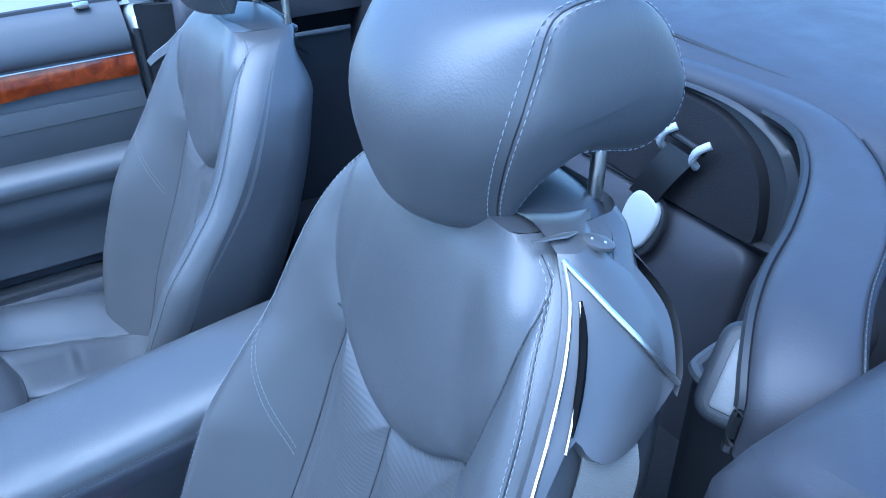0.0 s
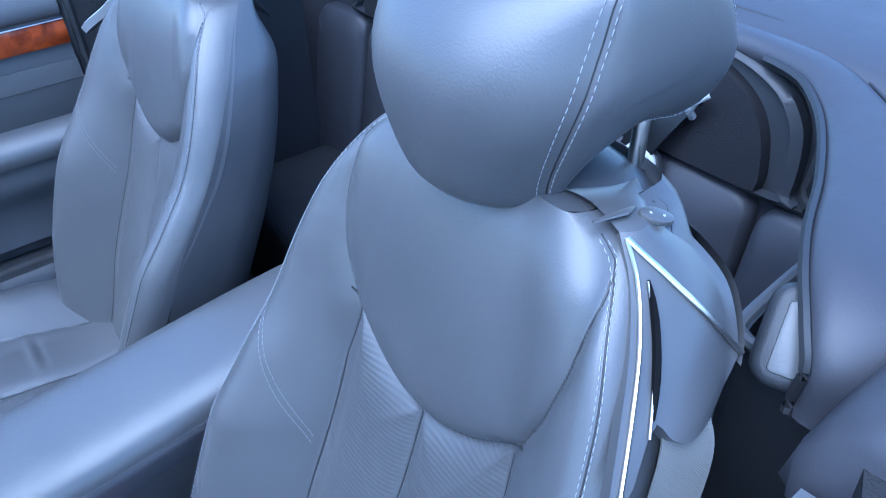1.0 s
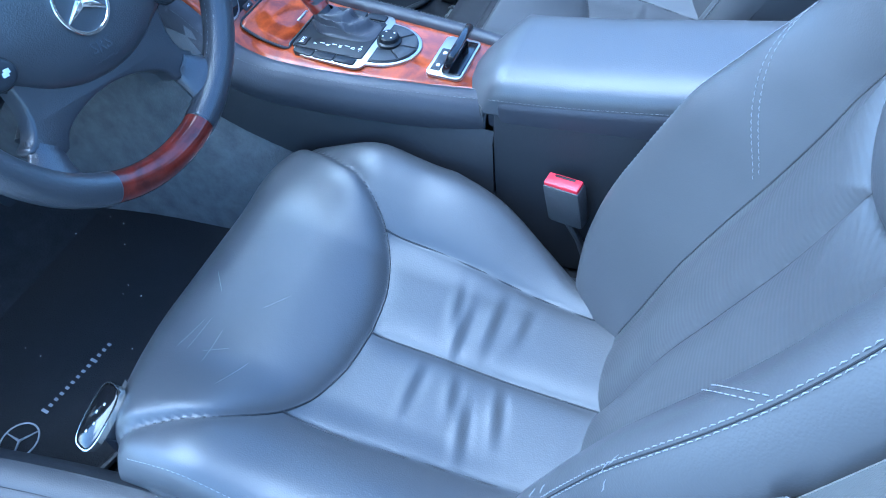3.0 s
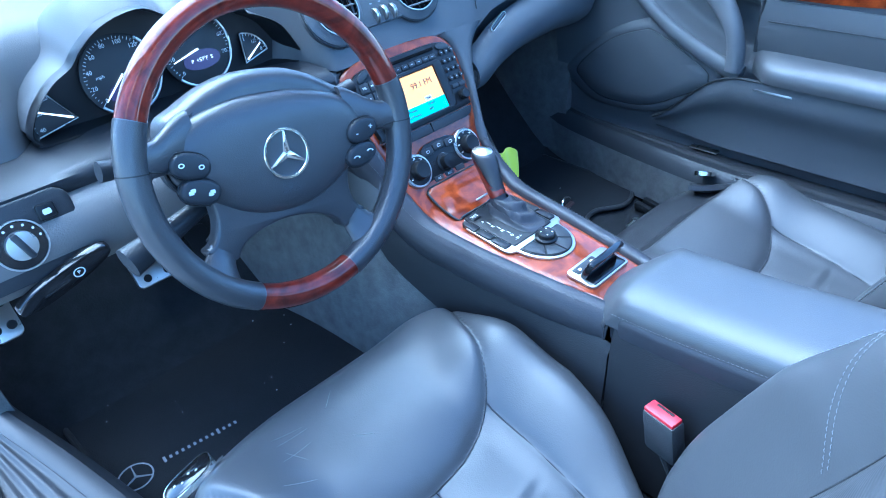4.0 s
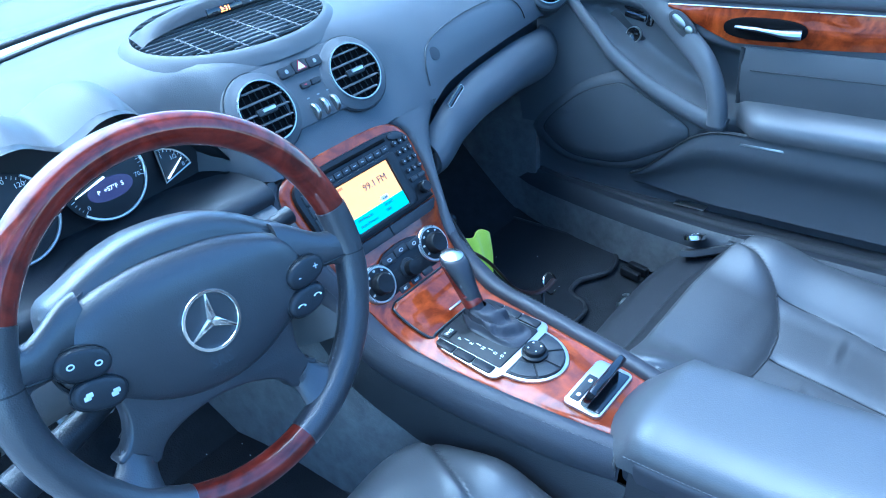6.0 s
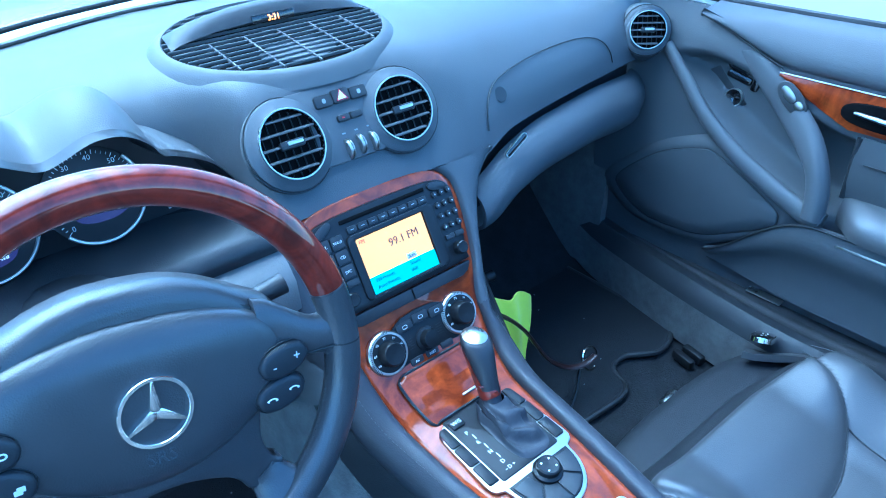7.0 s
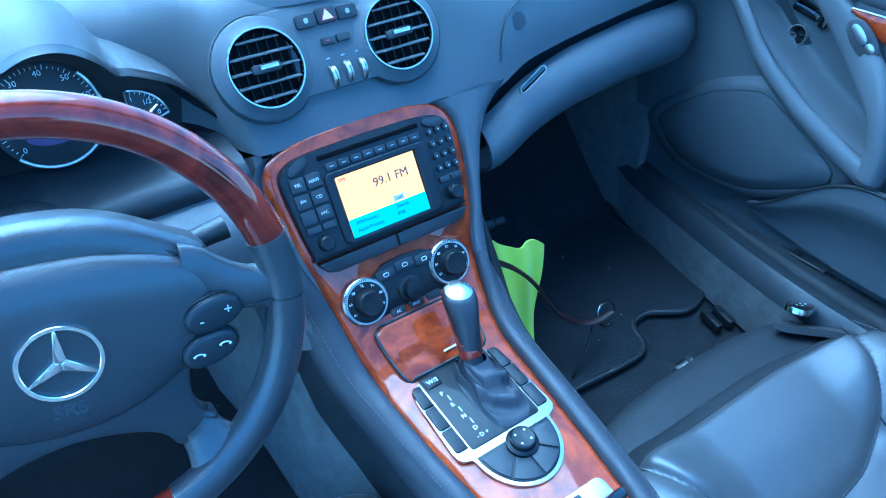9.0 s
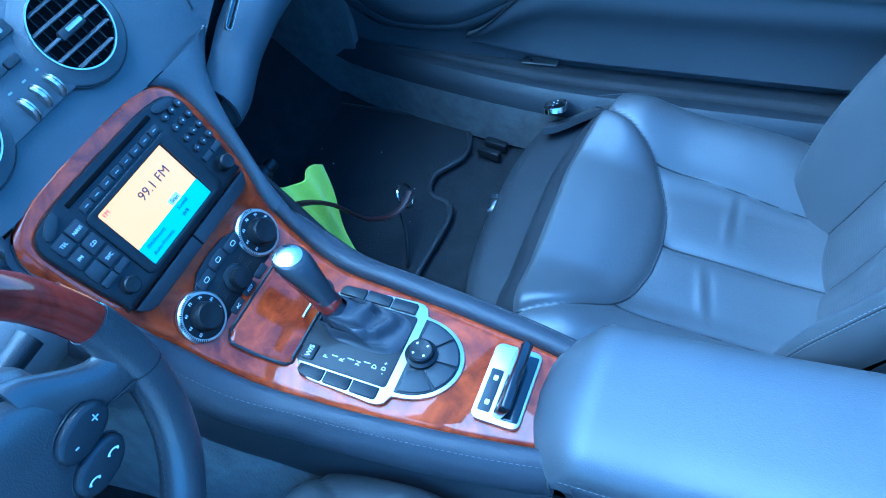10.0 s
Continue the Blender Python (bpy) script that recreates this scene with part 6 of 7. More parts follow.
    # shelf and knee panels below the cluster
    sh = [[Vector((x, 0.668, 0.815)), Vector((x, 0.60, 0.812)), Vector((x, 0.54, 0.812 - 0.01 * smooth(-0.5, -0.65, x))), Vector((x, 0.522, 0.803)), Vector((x, 0.520, 0.79)), Vector((x, 0.53, 0.775))] for x in np.linspace(-0.735, -0.145, 20)]
    part("cluster_shelf", slab(sh, -0.006), PLASTIC, base, angle=60)
    kn = [[Vector((x, 0.53, 0.785)), Vector((x, 0.508, 0.775)), Vector((x, 0.492, 0.755)), Vector((x, 0.488, 0.72)), Vector((x, 0.50, 0.69)), Vector((x, 0.55, 0.675)), Vector((x, 0.75, 0.69))] for x in np.linspace(-0.735, -0.15, 16)]
    part("knee_panel", slab(kn, -0.008), KNEE, base, "grey-brown lower dash panel", angle=60)
    # light switch panel
    LS = frame_at((-0.651, 0.500, 0.754), (1, 0.0, 0), (0, -0.95, 0.3))
    part("switch_panel", plate(rrect(0.15, 0.10, 0.02), 0.012, 0.004, LS @ pose(0.0, 0.0, -0.010)), PLASTIC, base, "dark light switch panel")
    lk = part("light_switch", lathe([(0.030, 0.0), (0.030, 0.006), (0.028, 0.008), (0.0, 0.008)], 40, LS), GLOSS, base, "rotary light switch with silver knob")
    part("switch_rim", ring(oval(0.0315, 0.0315, 40), oval(0.029, 0.029, 40), 0.0085, LS), SATIN, lk)
    part("switch_knob", lathe([(0.0185, 0.006), (0.0175, 0.016), (0.0, 0.017)], 32, LS), SATIN, lk)
    part("switch_grip", rbox(0.008, 0.036, 0.012, 0.003, LS @ pose(0, 0, 0.018, 0, 0, 20)), PLASTIC, lk)
    for k in range(7):
        t = radians(-80 + 160 * k / 6)
        part("switch_mark", plate(rrect(0.003, 0.003, 0.0008), 0.0004, 0, LS @ pose(0.0245 * math.sin(t), 0.0245 * math.cos(t), 0.0083)), WHITE_INK, lk)
    part("level_key", plate(rrect(0.022, 0.02, 0.003), 0.006, 0.002, LS @ pose(0.042, 0.026, 0.001)), BLACK, base)
    part("key_symbol", plate(rrect(0.010, 0.007, 0.002), 0.0005, 0, LS @ pose(0.042, 0.026, 0.0072)), WHITE_INK, base)
    PB = frame_at((-0.625, 0.485, 0.70), (1, 0, 0.35), (0, -0.95, -0.2))
    pb = part("parking_brake", plate(oval(0.065, 0.017, 28, 2.6), 0.012, 0.005, PB), GLOSS, base, "black parking brake release")
    part("brake_mark", ring(oval(0.0075, 0.0075, 24), oval(0.006, 0.006, 24), 0.0006, PB @ pose(0.018, 0, 0.0121)), WHITE_INK, pb)
    part("brake_mark", letters("P", 0.008, PB @ pose(0.018, 0, 0.0123)), WHITE_INK, pb)
    # ignition on the right of the column
    IG = frame_at((-0.226, 0.530, 0.753), (1, 0, 0), (-0.1, -0.9, 0.42))
    ig = part("ignition_bezel", lathe([(0.034, -0.02), (0.033, 0.0), (0.024, 0.003), (0.0, 0.003)], 40, IG), PLASTIC, base, "ignition switch in a round surround")
    part("ignition_rim", ring(oval(0.021, 0.021, 36), oval(0.0185, 0.0185, 36), 0.006, IG), CHROME, ig)
    part("ignition_switch", lathe([(0.0165, 0.003), (0.016, 0.006), (0.0, 0.0055)], 32, IG), GLOSS, ig)
    part("ignition_slot", rbox(0.018, 0.005, 0.003, 0.001, IG @ pose(0, 0, 0.006)), BLACK, ig)
    # column shroud and stalks
    a = radians(14.4)
    cm = Matrix.Translation((-0.3775, 0.3235, 0.826)) @ Matrix.Rotation(radians(90) - a, 4, "X")
    part("column_shroud", sheet([[cm @ Vector((w * math.cos(t), -0.012 + h * math.sin(t), z)) for t in np.linspace(0, 2 * math.pi, 28, endpoint=False)] for z, w, h in ((-0.06, 0.066, 0.050), (-0.09, 0.076, 0.060), (-0.18, 0.085, 0.066), (-0.26, 0.09, 0.066))], close_v=True, cap=True), PLASTIC, base, "dark steering column shroud", angle=60)
    for (x0, y0), (x1, y1), z0, z1, r0, r1 in (((-0.06, 0.02), (-0.195, 0.045), -0.05, -0.045, 0.006, 0.012), ((-0.06, -0.03), (-0.205, -0.062), -0.06, -0.05, 0.008, 0.019), ((-0.05, -0.05), (-0.105, -0.085), -0.06, -0.05, 0.006, 0.010), ((0.06, 0.02), (0.16, 0.03), -0.06, -0.055, 0.006, 0.011)):
        part("stalk", tube([cm @ Vector((x0 + (x1 - x0) * f, y0 + (y1 - y0) * f, z0 + (z1 - z0) * f)) for f in np.linspace(0, 1, 8)], [r0 + (r1 - r0) * f for f in np.linspace(0, 1, 8)], 12), PLASTIC, base, "dark column stalk")
    return base


dashboard()


# ---- passenger door (shut) ----
def door_panel(side):
    base = thing("passenger_door", "shut passenger door with grey trim and walnut strip", "door")
    s = side

    def belt(y):
        return 0.905 + 0.02 * smooth(0.6, -0.4, y)

    def skin(y, f):
        """Inner skin from the sill up to the belt line."""
        z = 0.384 + f * (belt(y) - 0.384)
        x = interp(z, [0.40, 0.45, 0.55, 0.62, 0.66, 0.78, 0.84, 0.93], [0.758, 0.748, 0.735, 0.728, 0.732, 0.738, 0.745, 0.79])
        # hollow between the ridge and the grab handle, with the switches in it
        zl = interp(y, [0.20, 0.28, 0.344, 0.441, 0.5, 0.56, 0.6], [0.615, 0.624, 0.648, 0.703, 0.744, 0.785, 0.82])
        zh = interp(y, [0.20, 0.25, 0.30, 0.36, 0.42, 0.477, 0.518, 0.56, 0.6], [0.75, 0.757, 0.768, 0.790, 0.812, 0.826, 0.830, 0.824, 0.81])
        x += 0.050 * smooth(zl - 0.004, zl + 0.028, z) * (1 - smooth(zh - 0.028, zh + 0.006, z)) * smooth(0.212, 0.236, y) * (1 - smooth(0.57, 0.61, y))
        return Vector((s * x, y, z))
    ys = np.linspace(-0.37, 0.74, 130)
    part("door_trim", slab([[skin(y, f) for f in np.linspace(0, 1, 70)] for y in ys], -0.03 * s), DASH, base, "charcoal blue door trim", angle=60)
    # upper pad
    def pad_foot(y):
        return interp(y, [-0.37, 0.355, 0.371, 0.429, 0.49, 0.54], [0.8435, 0.838, 0.840, 0.860, 0.884, 0.899])
    part("belt_pad", slab([[Vector((s * interp(f, [0, 0.08, 0.2, 0.55, 1], [0.744, 0.7375, 0.735, 0.744, 0.775]), y, pad_foot(y) + f * (belt(y) + 0.004 - pad_foot(y)))) for f in (0, 0.04, 0.1, 0.2, 0.35, 0.55, 0.8, 1)] + [Vector((s * 0.80, y, belt(y) + 0.008))] for y in np.linspace(-0.37, 0.54, 36)], -0.01 * s), DASH, base, "soft dark belt line pad", angle=60)
    part("pad_gap", tube([(s * 0.7405, y, pad_foot(y) - 0.001) for y in np.linspace(0.372, 0.535, 14)], 0.0018, 6), SEAL, base)
    # leather insert
    part("door_insert", slab([[Vector((s * (0.727 - 0.006 * math.sin(math.pi * f)), y, 0.655 + f * (0.766 - 0.655))) for f in np.linspace(0, 1, 10)] for y in np.linspace(-0.37, 0.218, 20)], -0.006 * s), LEATHER, base, "grey leather door insert", angle=60)
    part("insert_edge", tube([(s * 0.7265, 0.219, z) for z in np.linspace(0.657, 0.764, 8)], 0.0045, 8), SEAL, base)
    part("insert_seam", tube([(s * 0.7195, y, 0.725 + 0.01 * (0.2 - y)) for y in np.linspace(-0.37, 0.2, 10)], 0.0011, 6), SEAL, base)
    # walnut strip, pointed to the front
    rows = []
    for y in np.linspace(-0.37, 0.372, 30):
        hgt = (0.044 + 0.020 * smooth(-0.25, 0.12, y)) * min(1, max(0.02, (0.375 - y) / 0.13)) ** 0.85
        zt = 0.840 - 0.010 * (y + 0.37)
        rows.append([Vector((s * (0.731 - 0.003 * math.sin(math.pi * f)), y, zt - hgt * (1 - f))) for f in np.linspace(0, 1, 7)])
    part("walnut_strip", slab(rows, -0.006 * s), WOOD, base, "glossy walnut door strip", angle=60)
    part("strip_edge", tube([(s * 0.7295, y, 0.8415 - 0.010 * (y + 0.37)) for y in np.linspace(-0.37, 0.372, 12)], 0.0012, 6), SATIN, base)
    H = frame_at((s * 0.727, 0.185, 0.801), (0, 1, 0), (-s, 0, 0))
    # The recess is a raised plate with the hollow's shade as its colour.
    hr = part("handle_recess", plate(oval(0.074, 0.0205, 28, 2.6), 0.005, 0.002, H), SHADE_PAD_BLACK, base, "door handle recess, its shade a near-black plate")
    part("door_handle", tube([H @ Vector((x, -0.004 + 0.006 * smooth(0.02, -0.06, x), 0.009 + 0.008 * math.sin(math.pi * (x + 0.066) / 0.12))) for x in np.linspace(-0.066, 0.050, 14)], [0.0105, 0.0105, 0.010, 0.009, 0.0075, 0.0062, 0.0055, 0.005, 0.005, 0.0048, 0.0046, 0.0044, 0.004, 0.003], 10, flat=0.8), STEEL_PALE, hr, "chrome door handle")
    # armrest shelf
    rows = []
    for y in np.linspace(-0.37, 0.215, 30):
        e = smooth(0.225, 0.16, y)
        d = 0.052 * e + 0.012
        rows.append([Vector((s * 0.735, y, 0.665)), Vector((s * (0.735 - d * 0.35), y, 0.662)), Vector((s * (0.735 - d * 0.85), y, 0.648)), Vector((s * (0.735 - d), y, 0.636)), Vector((s * (0.735 - d * 1.02), y, 0.622)), Vector((s * (0.735 - d * 0.98), y, 0.612))])
    part("armrest", slab(rows, 0.01 * s), LEATHER, base, "grey leather door armrest", angle=60)
    # storage bin below
    rows = []
    for y in np.linspace(-0.37, 0.44, 36):
        e = 0.35 + 0.65 * smooth(0.46, 0.22, y)
        zt = 0.61 - 0.16 * smooth(0.2, 0.46, y) ** 1.4
        sec = []
        for f in np.linspace(0, 1, 12):
            z = zt - f * (zt - 0.425)
            x = 0.745 - e * (0.062 - 0.020 * smooth(0.2, 0.55, f) + 0.004 * math.sin(2 * math.pi * f)) + 0.015 * f
            sec.append(Vector((s * x, y, z)))
        rows.append(sec)
    part("door_bin", slab(rows, 0.01 * s), DASH, base, "charcoal door storage bin", angle=60)
    part("bin_edge", tube([r[0] + Vector((-0.001 * s, 0, 0)) for r in rows], 0.0025, 6), SEAL, base)
    part("bin_catch", plate([(-0.042, 0.011), (0.042, 0.011), (0.040, 0.002), (0.030, -0.011), (-0.030, -0.011), (-0.040, 0.002)], 0.006, 0.0025, frame_at((s * 0.690, 0.15, 0.598), (0, 1, 0), (-s, 0, 0.35)), 3), STEEL_PALE, base, "small silver bin catch")
    part("bin_edge", tube([Vector((s * 0.7475, y, 0.424)) for y in np.linspace(-0.37, 0.44, 20)], 0.003, 6), SEAL, base)
    # speaker panel at the front
    def spk(u, v, n=0):
        # u along y, v up, panel leaning
        return Vector((s * (0.722 - 0.03 * (0.3 - u) - n + 0.06 * (0.62 - v)), u, v))
    out = [(0.308, 0.580), (0.313, 0.594), (0.347, 0.617), (0.401, 0.644), (0.45, 0.664), (0.484, 0.661), (0.555, 0.632), (0.615, 0.588), (0.662, 0.541), (0.667, 0.51), (0.61, 0.472), (0.546, 0.466), (0.456, 0.479), (0.369, 0.525), (0.314, 0.562)]
    lp = catmull([Vector(p) for p in out + out[:1]], 4)[:-1]
    grows = [[spk(0.48 + (p.x - 0.48) * k, 0.57 + (p.y - 0.57) * k, nn) for p in lp] for k, nn in ((1.0, -0.01), (1.0, 0.009), (0.985, 0.012), (0.7, 0.014), (0.35, 0.015), (0.02, 0.015))]
    part("speaker_grille", sheet(grows, close_v=True, cap=True), DASH, base, "flush charcoal speaker cover", angle=60)
    brs = [[spk(0.48 + (p.x - 0.48) * k, 0.57 + (p.y - 0.57) * k, nn) for p in lp] for k, nn in ((1.30, -0.02), (1.20, 0.004), (1.06, 0.010), (1.015, 0.010), (1.005, 0.003))]
    part("cover_gap", tube([spk(0.48 + (p.x - 0.48) * 1.008, 0.57 + (p.y - 0.57) * 1.008, 0.0085) for p in lp], 0.0016, 6, closed=True), SEAL, base)
    rg = catmull([(s * x, y, z) for x, y, z in ((0.738, 0.60, 0.83), (0.725, 0.534, 0.772), (0.715, 0.483, 0.726), (0.708, 0.412, 0.681), (0.704, 0.345, 0.650), (0.700, 0.282, 0.626), (0.698, 0.228, 0.612))], 5)
    part("door_ridge", tube(rg, [0.009 + 0.006 * k / len(rg) for k in range(len(rg))], 14, flat=1.4), DASH, base, "raised charcoal door ridge", angle=60)
    part("speaker_surround", sheet(brs, close_v=True), DASH, base, angle=60)
    # grab handle arching from the front corner down to the armrest
    near = catmull([(s * a, b, c) for a, b, c in ((0.766, 0.475, 0.842), (0.752, 0.429, 0.812), (0.735, 0.360, 0.759), (0.718, 0.303, 0.714), (0.708, 0.274, 0.683), (0.700, 0.264, 0.645), (0.697, 0.262, 0.618))], 7)
    far = catmull([(s * a, b, c) for a, b, c in ((0.752, 0.420, 0.858), (0.738, 0.364, 0.827), (0.730, 0.320, 0.793), (0.716, 0.277, 0.758), (0.704, 0.247, 0.713), (0.696, 0.229, 0.664), (0.690, 0.224, 0.618))], 7)
    n = len(near)
    rows = []
    for i, (p, q) in enumerate(zip(near, far)):
        c, half = (p + q) / 2, (p - q) / 2
        t = (near[min(n - 1, i + 1)] + far[min(n - 1, i + 1)] - near[max(0, i - 1)] - far[max(0, i - 1)]).normalized()
        inward = t.cross(half).normalized()
        if inward.x * s > 0:
            inward = -inward
        deep = 0.014 + 0.005 * smooth(0.3, 0.7, i / n)
        rows.append([c + half * math.copysign(abs(math.cos(a)) ** 0.8, math.cos(a)) + inward * deep * (math.sin(a) if math.sin(a) > 0 else 0.8 * math.sin(a)) for a in np.linspace(0, 2 * math.pi, 24, endpoint=False)])
    part("grab_handle", sheet(rows, close_v=True, cap=True), DASH, base, "curved charcoal grab handle", angle=70)
    W = frame_at((s * 0.786, 0.497, 0.757), (0, 1, 0.0), (-s, -0.08, 0.16))
    part("switch_pad", plate([(0.062, 0.022), (0.064, 0.005), (0.035, -0.030), (-0.015, -0.066), (-0.075, -0.072), (-0.078, -0.045), (-0.055, 0.015), (-0.02, 0.036), (0.035, 0.040)], 0.004, 0.0015, W @ pose(0, 0, -0.002)), PLASTIC, base, "dark switch pad")
    for dx, dy in ((0.028, 0.008), (-0.027, 0.008)):
        k = part("window_switch", lathe([(0.0155, 0), (0.0155, 0.006), (0.013, 0.008), (0.0, 0.005)], 28, W @ pose(dx, dy, 0.002)), GLOSS, base, "round window switch with silver rim")
        part("switch_rim", ring(oval(0.0168, 0.0168, 28), oval(0.0150, 0.0150, 28), 0.008, W @ pose(dx, dy, 0.002)), SATIN, k)
        for a in (-1, 1):
            part("switch_tip", rbox(0.006, 0.003, 0.004, 0.0014, W @ pose(dx + 0.008 * a, dy + 0.002 * a, 0.0095)), PLASTIC, k)
    part("mirror_switch", plate(rrect(0.050, 0.015, 0.005), 0.010, 0.004, W @ pose(-0.028, -0.030, 0.001, 0, 0, -12)), GLOSS, base, "black mirror switch cluster")
    part("mirror_switch", plate(rrect(0.044, 0.012, 0.005), 0.012, 0.004, W @ pose(-0.024, -0.046, 0.001, 0, 0, -12)), GLOSS, base, "black mirror switch cluster")
    part("mirror_key", plate(rrect(0.014, 0.030, 0.004), 0.012, 0.004, W @ pose(-0.062, -0.026, 0.001, 0, 0, -12)), GLOSS, base)
    SW = frame_at((s * 0.7205, 0.337, 0.799), (0.10 * s, -0.68, -0.70), (-s, -0.20, 0.05))
    part("memory_pad", plate(oval(0.034, 0.0165, 24, 2.4), 0.004, 0.002, SW), PLASTIC_GREY, base, "grey oval memory pad")
    part("memory_key", plate(oval(0.0085, 0.0070, 16, 2.4), 0.006, 0.002, SW @ pose(0.016, 0.003, 0)), SATIN, base)
    part("memory_key", plate(oval(0.017, 0.008, 20, 2.4), 0.005, 0.002, SW @ pose(-0.010, 0, 0)), STEEL_PALE, base)
    # outer skin and window channel
    part("outer_skin", slab([[Vector((s * x, y, z)) for x, z in ((0.80, belt(y) + 0.004), (0.83, belt(y) + 0.002), (0.87, belt(y) - 0.03), (0.89, 0.75), (0.885, 0.5), (0.87, 0.30))] for y in np.linspace(-0.40, 0.85, 14)], -0.008 * s), PAINT, base, "pale silver painted outer skin", angle=60)
    part("window_seal", tube([(s * 0.803, y, belt(y) + 0.008) for y in np.linspace(-0.38, 0.62, 12)], 0.007, 8), SEAL, base)
    part("lock_pin", rbox(0.014, 0.03, 0.012, 0.003, pose(s * 0.772, -0.30, belt(-0.3) + 0.012)), SATIN, base)


door_panel(1)


# ---- driver side opening ----
def quarter(side):
    base = thing("rear_quarter", "pale silver rear quarter with rubber sealed door jamb", "body panel")
    s = side
    part("quarter_skin", slab([[Vector((s * x, y, z)) for x, z in ((0.735, 0.935), (0.76, 0.952), (0.80, 0.952), (0.85, 0.93), (0.89, 0.85), (0.905, 0.7), (0.90, 0.45), (0.88, 0.25))] for y in np.linspace(-0.385, -1.9, 24)], -0.01 * s), PAINT, base, "pale silver painted skin", angle=60)
    yj = -0.375 if s < 0 else -0.385
    xj = 0.682 if s < 0 else 0.735
    part("jamb_face", plate([(xj, 0.90), (0.76, 0.91), (0.80, 0.91), (0.85, 0.90), (0.885, 0.85), (0.89, 0.7), (0.88, 0.40), (0.80, 0.38), (xj + 0.005, 0.40)], 0.07, 0.012, Matrix(((s, 0, 0, 0), (0, 0, 1, yj - 0.07), (0, 1, 0, 0), (0, 0, 0, 1))), 3), DASH if s < 0 else PAINT, base, "grey trimmed door jamb post")
    part("jamb_cap", rbox(0.12, 0.085, 0.065, 0.022, pose(s * (xj + 0.078), yj - 0.035, 0.888), 4), CAP, base, "rounded pale corner cap")
    part("striker", rbox(0.045, 0.02, 0.08, 0.006, pose(s * (xj + 0.05), yj + 0.008, 0.665)), BLACK, base, "black striker plate")
    part("striker_bar", tube([(s * (xj + 0.04), yj + 0.012, 0.69), (s * (xj + 0.04), yj + 0.036, 0.686), (s * (xj + 0.04), yj + 0.036, 0.654), (s * (xj + 0.04), yj + 0.012, 0.65)], 0.0045, 8), SATIN, base)
    part("jamb_seal", tube([(s * (xj + 0.004), yj - 0.004, z) for z in np.linspace(0.41, 0.885, 12)], 0.009, 8), SEAL, base)
    pad = [[Vector((s * x, y, z + 0.004 * smooth(-0.47, -0.6, y))) for x, z in ((0.668, 0.87), (0.672, 0.905), (0.684, 0.935), (0.708, 0.954), (0.75, 0.962), (0.80, 0.960), (0.825, 0.95))] for y in np.linspace(-0.475, -1.5, 20)]
    pad.insert(0, [Vector((p.x, -0.468, min(p.z, 0.938))) for p in pad[0]])
    pad.insert(0, [Vector((p.x, -0.464, 0.87)) for p in pad[0]])
    part("quarter_pad", slab(pad, -0.008 * s), LEATHER_DARK, base, "padded dark quarter trim", angle=60)
    part("side_trim", slab([[Vector((s * (0.735 - 0.05 * f * (1 if y < -0.5 else (-0.39 - y) / 0.11)), y, 0.40 + 0.53 * f)) for f in np.linspace(0, 1, 8)] for y in np.linspace(-0.39, -0.86, 12)], 0.012 * s), MAT, base, "dark carpeted side trim", angle=60)


quarter(-1)
quarter(1)


# ---- rear bulkhead and shelf ----
def bulk(x, z):
    return -0.745 - 0.115 * (z - 0.35) / 0.6 - 0.05 * (1 - (x / 0.7) ** 2)


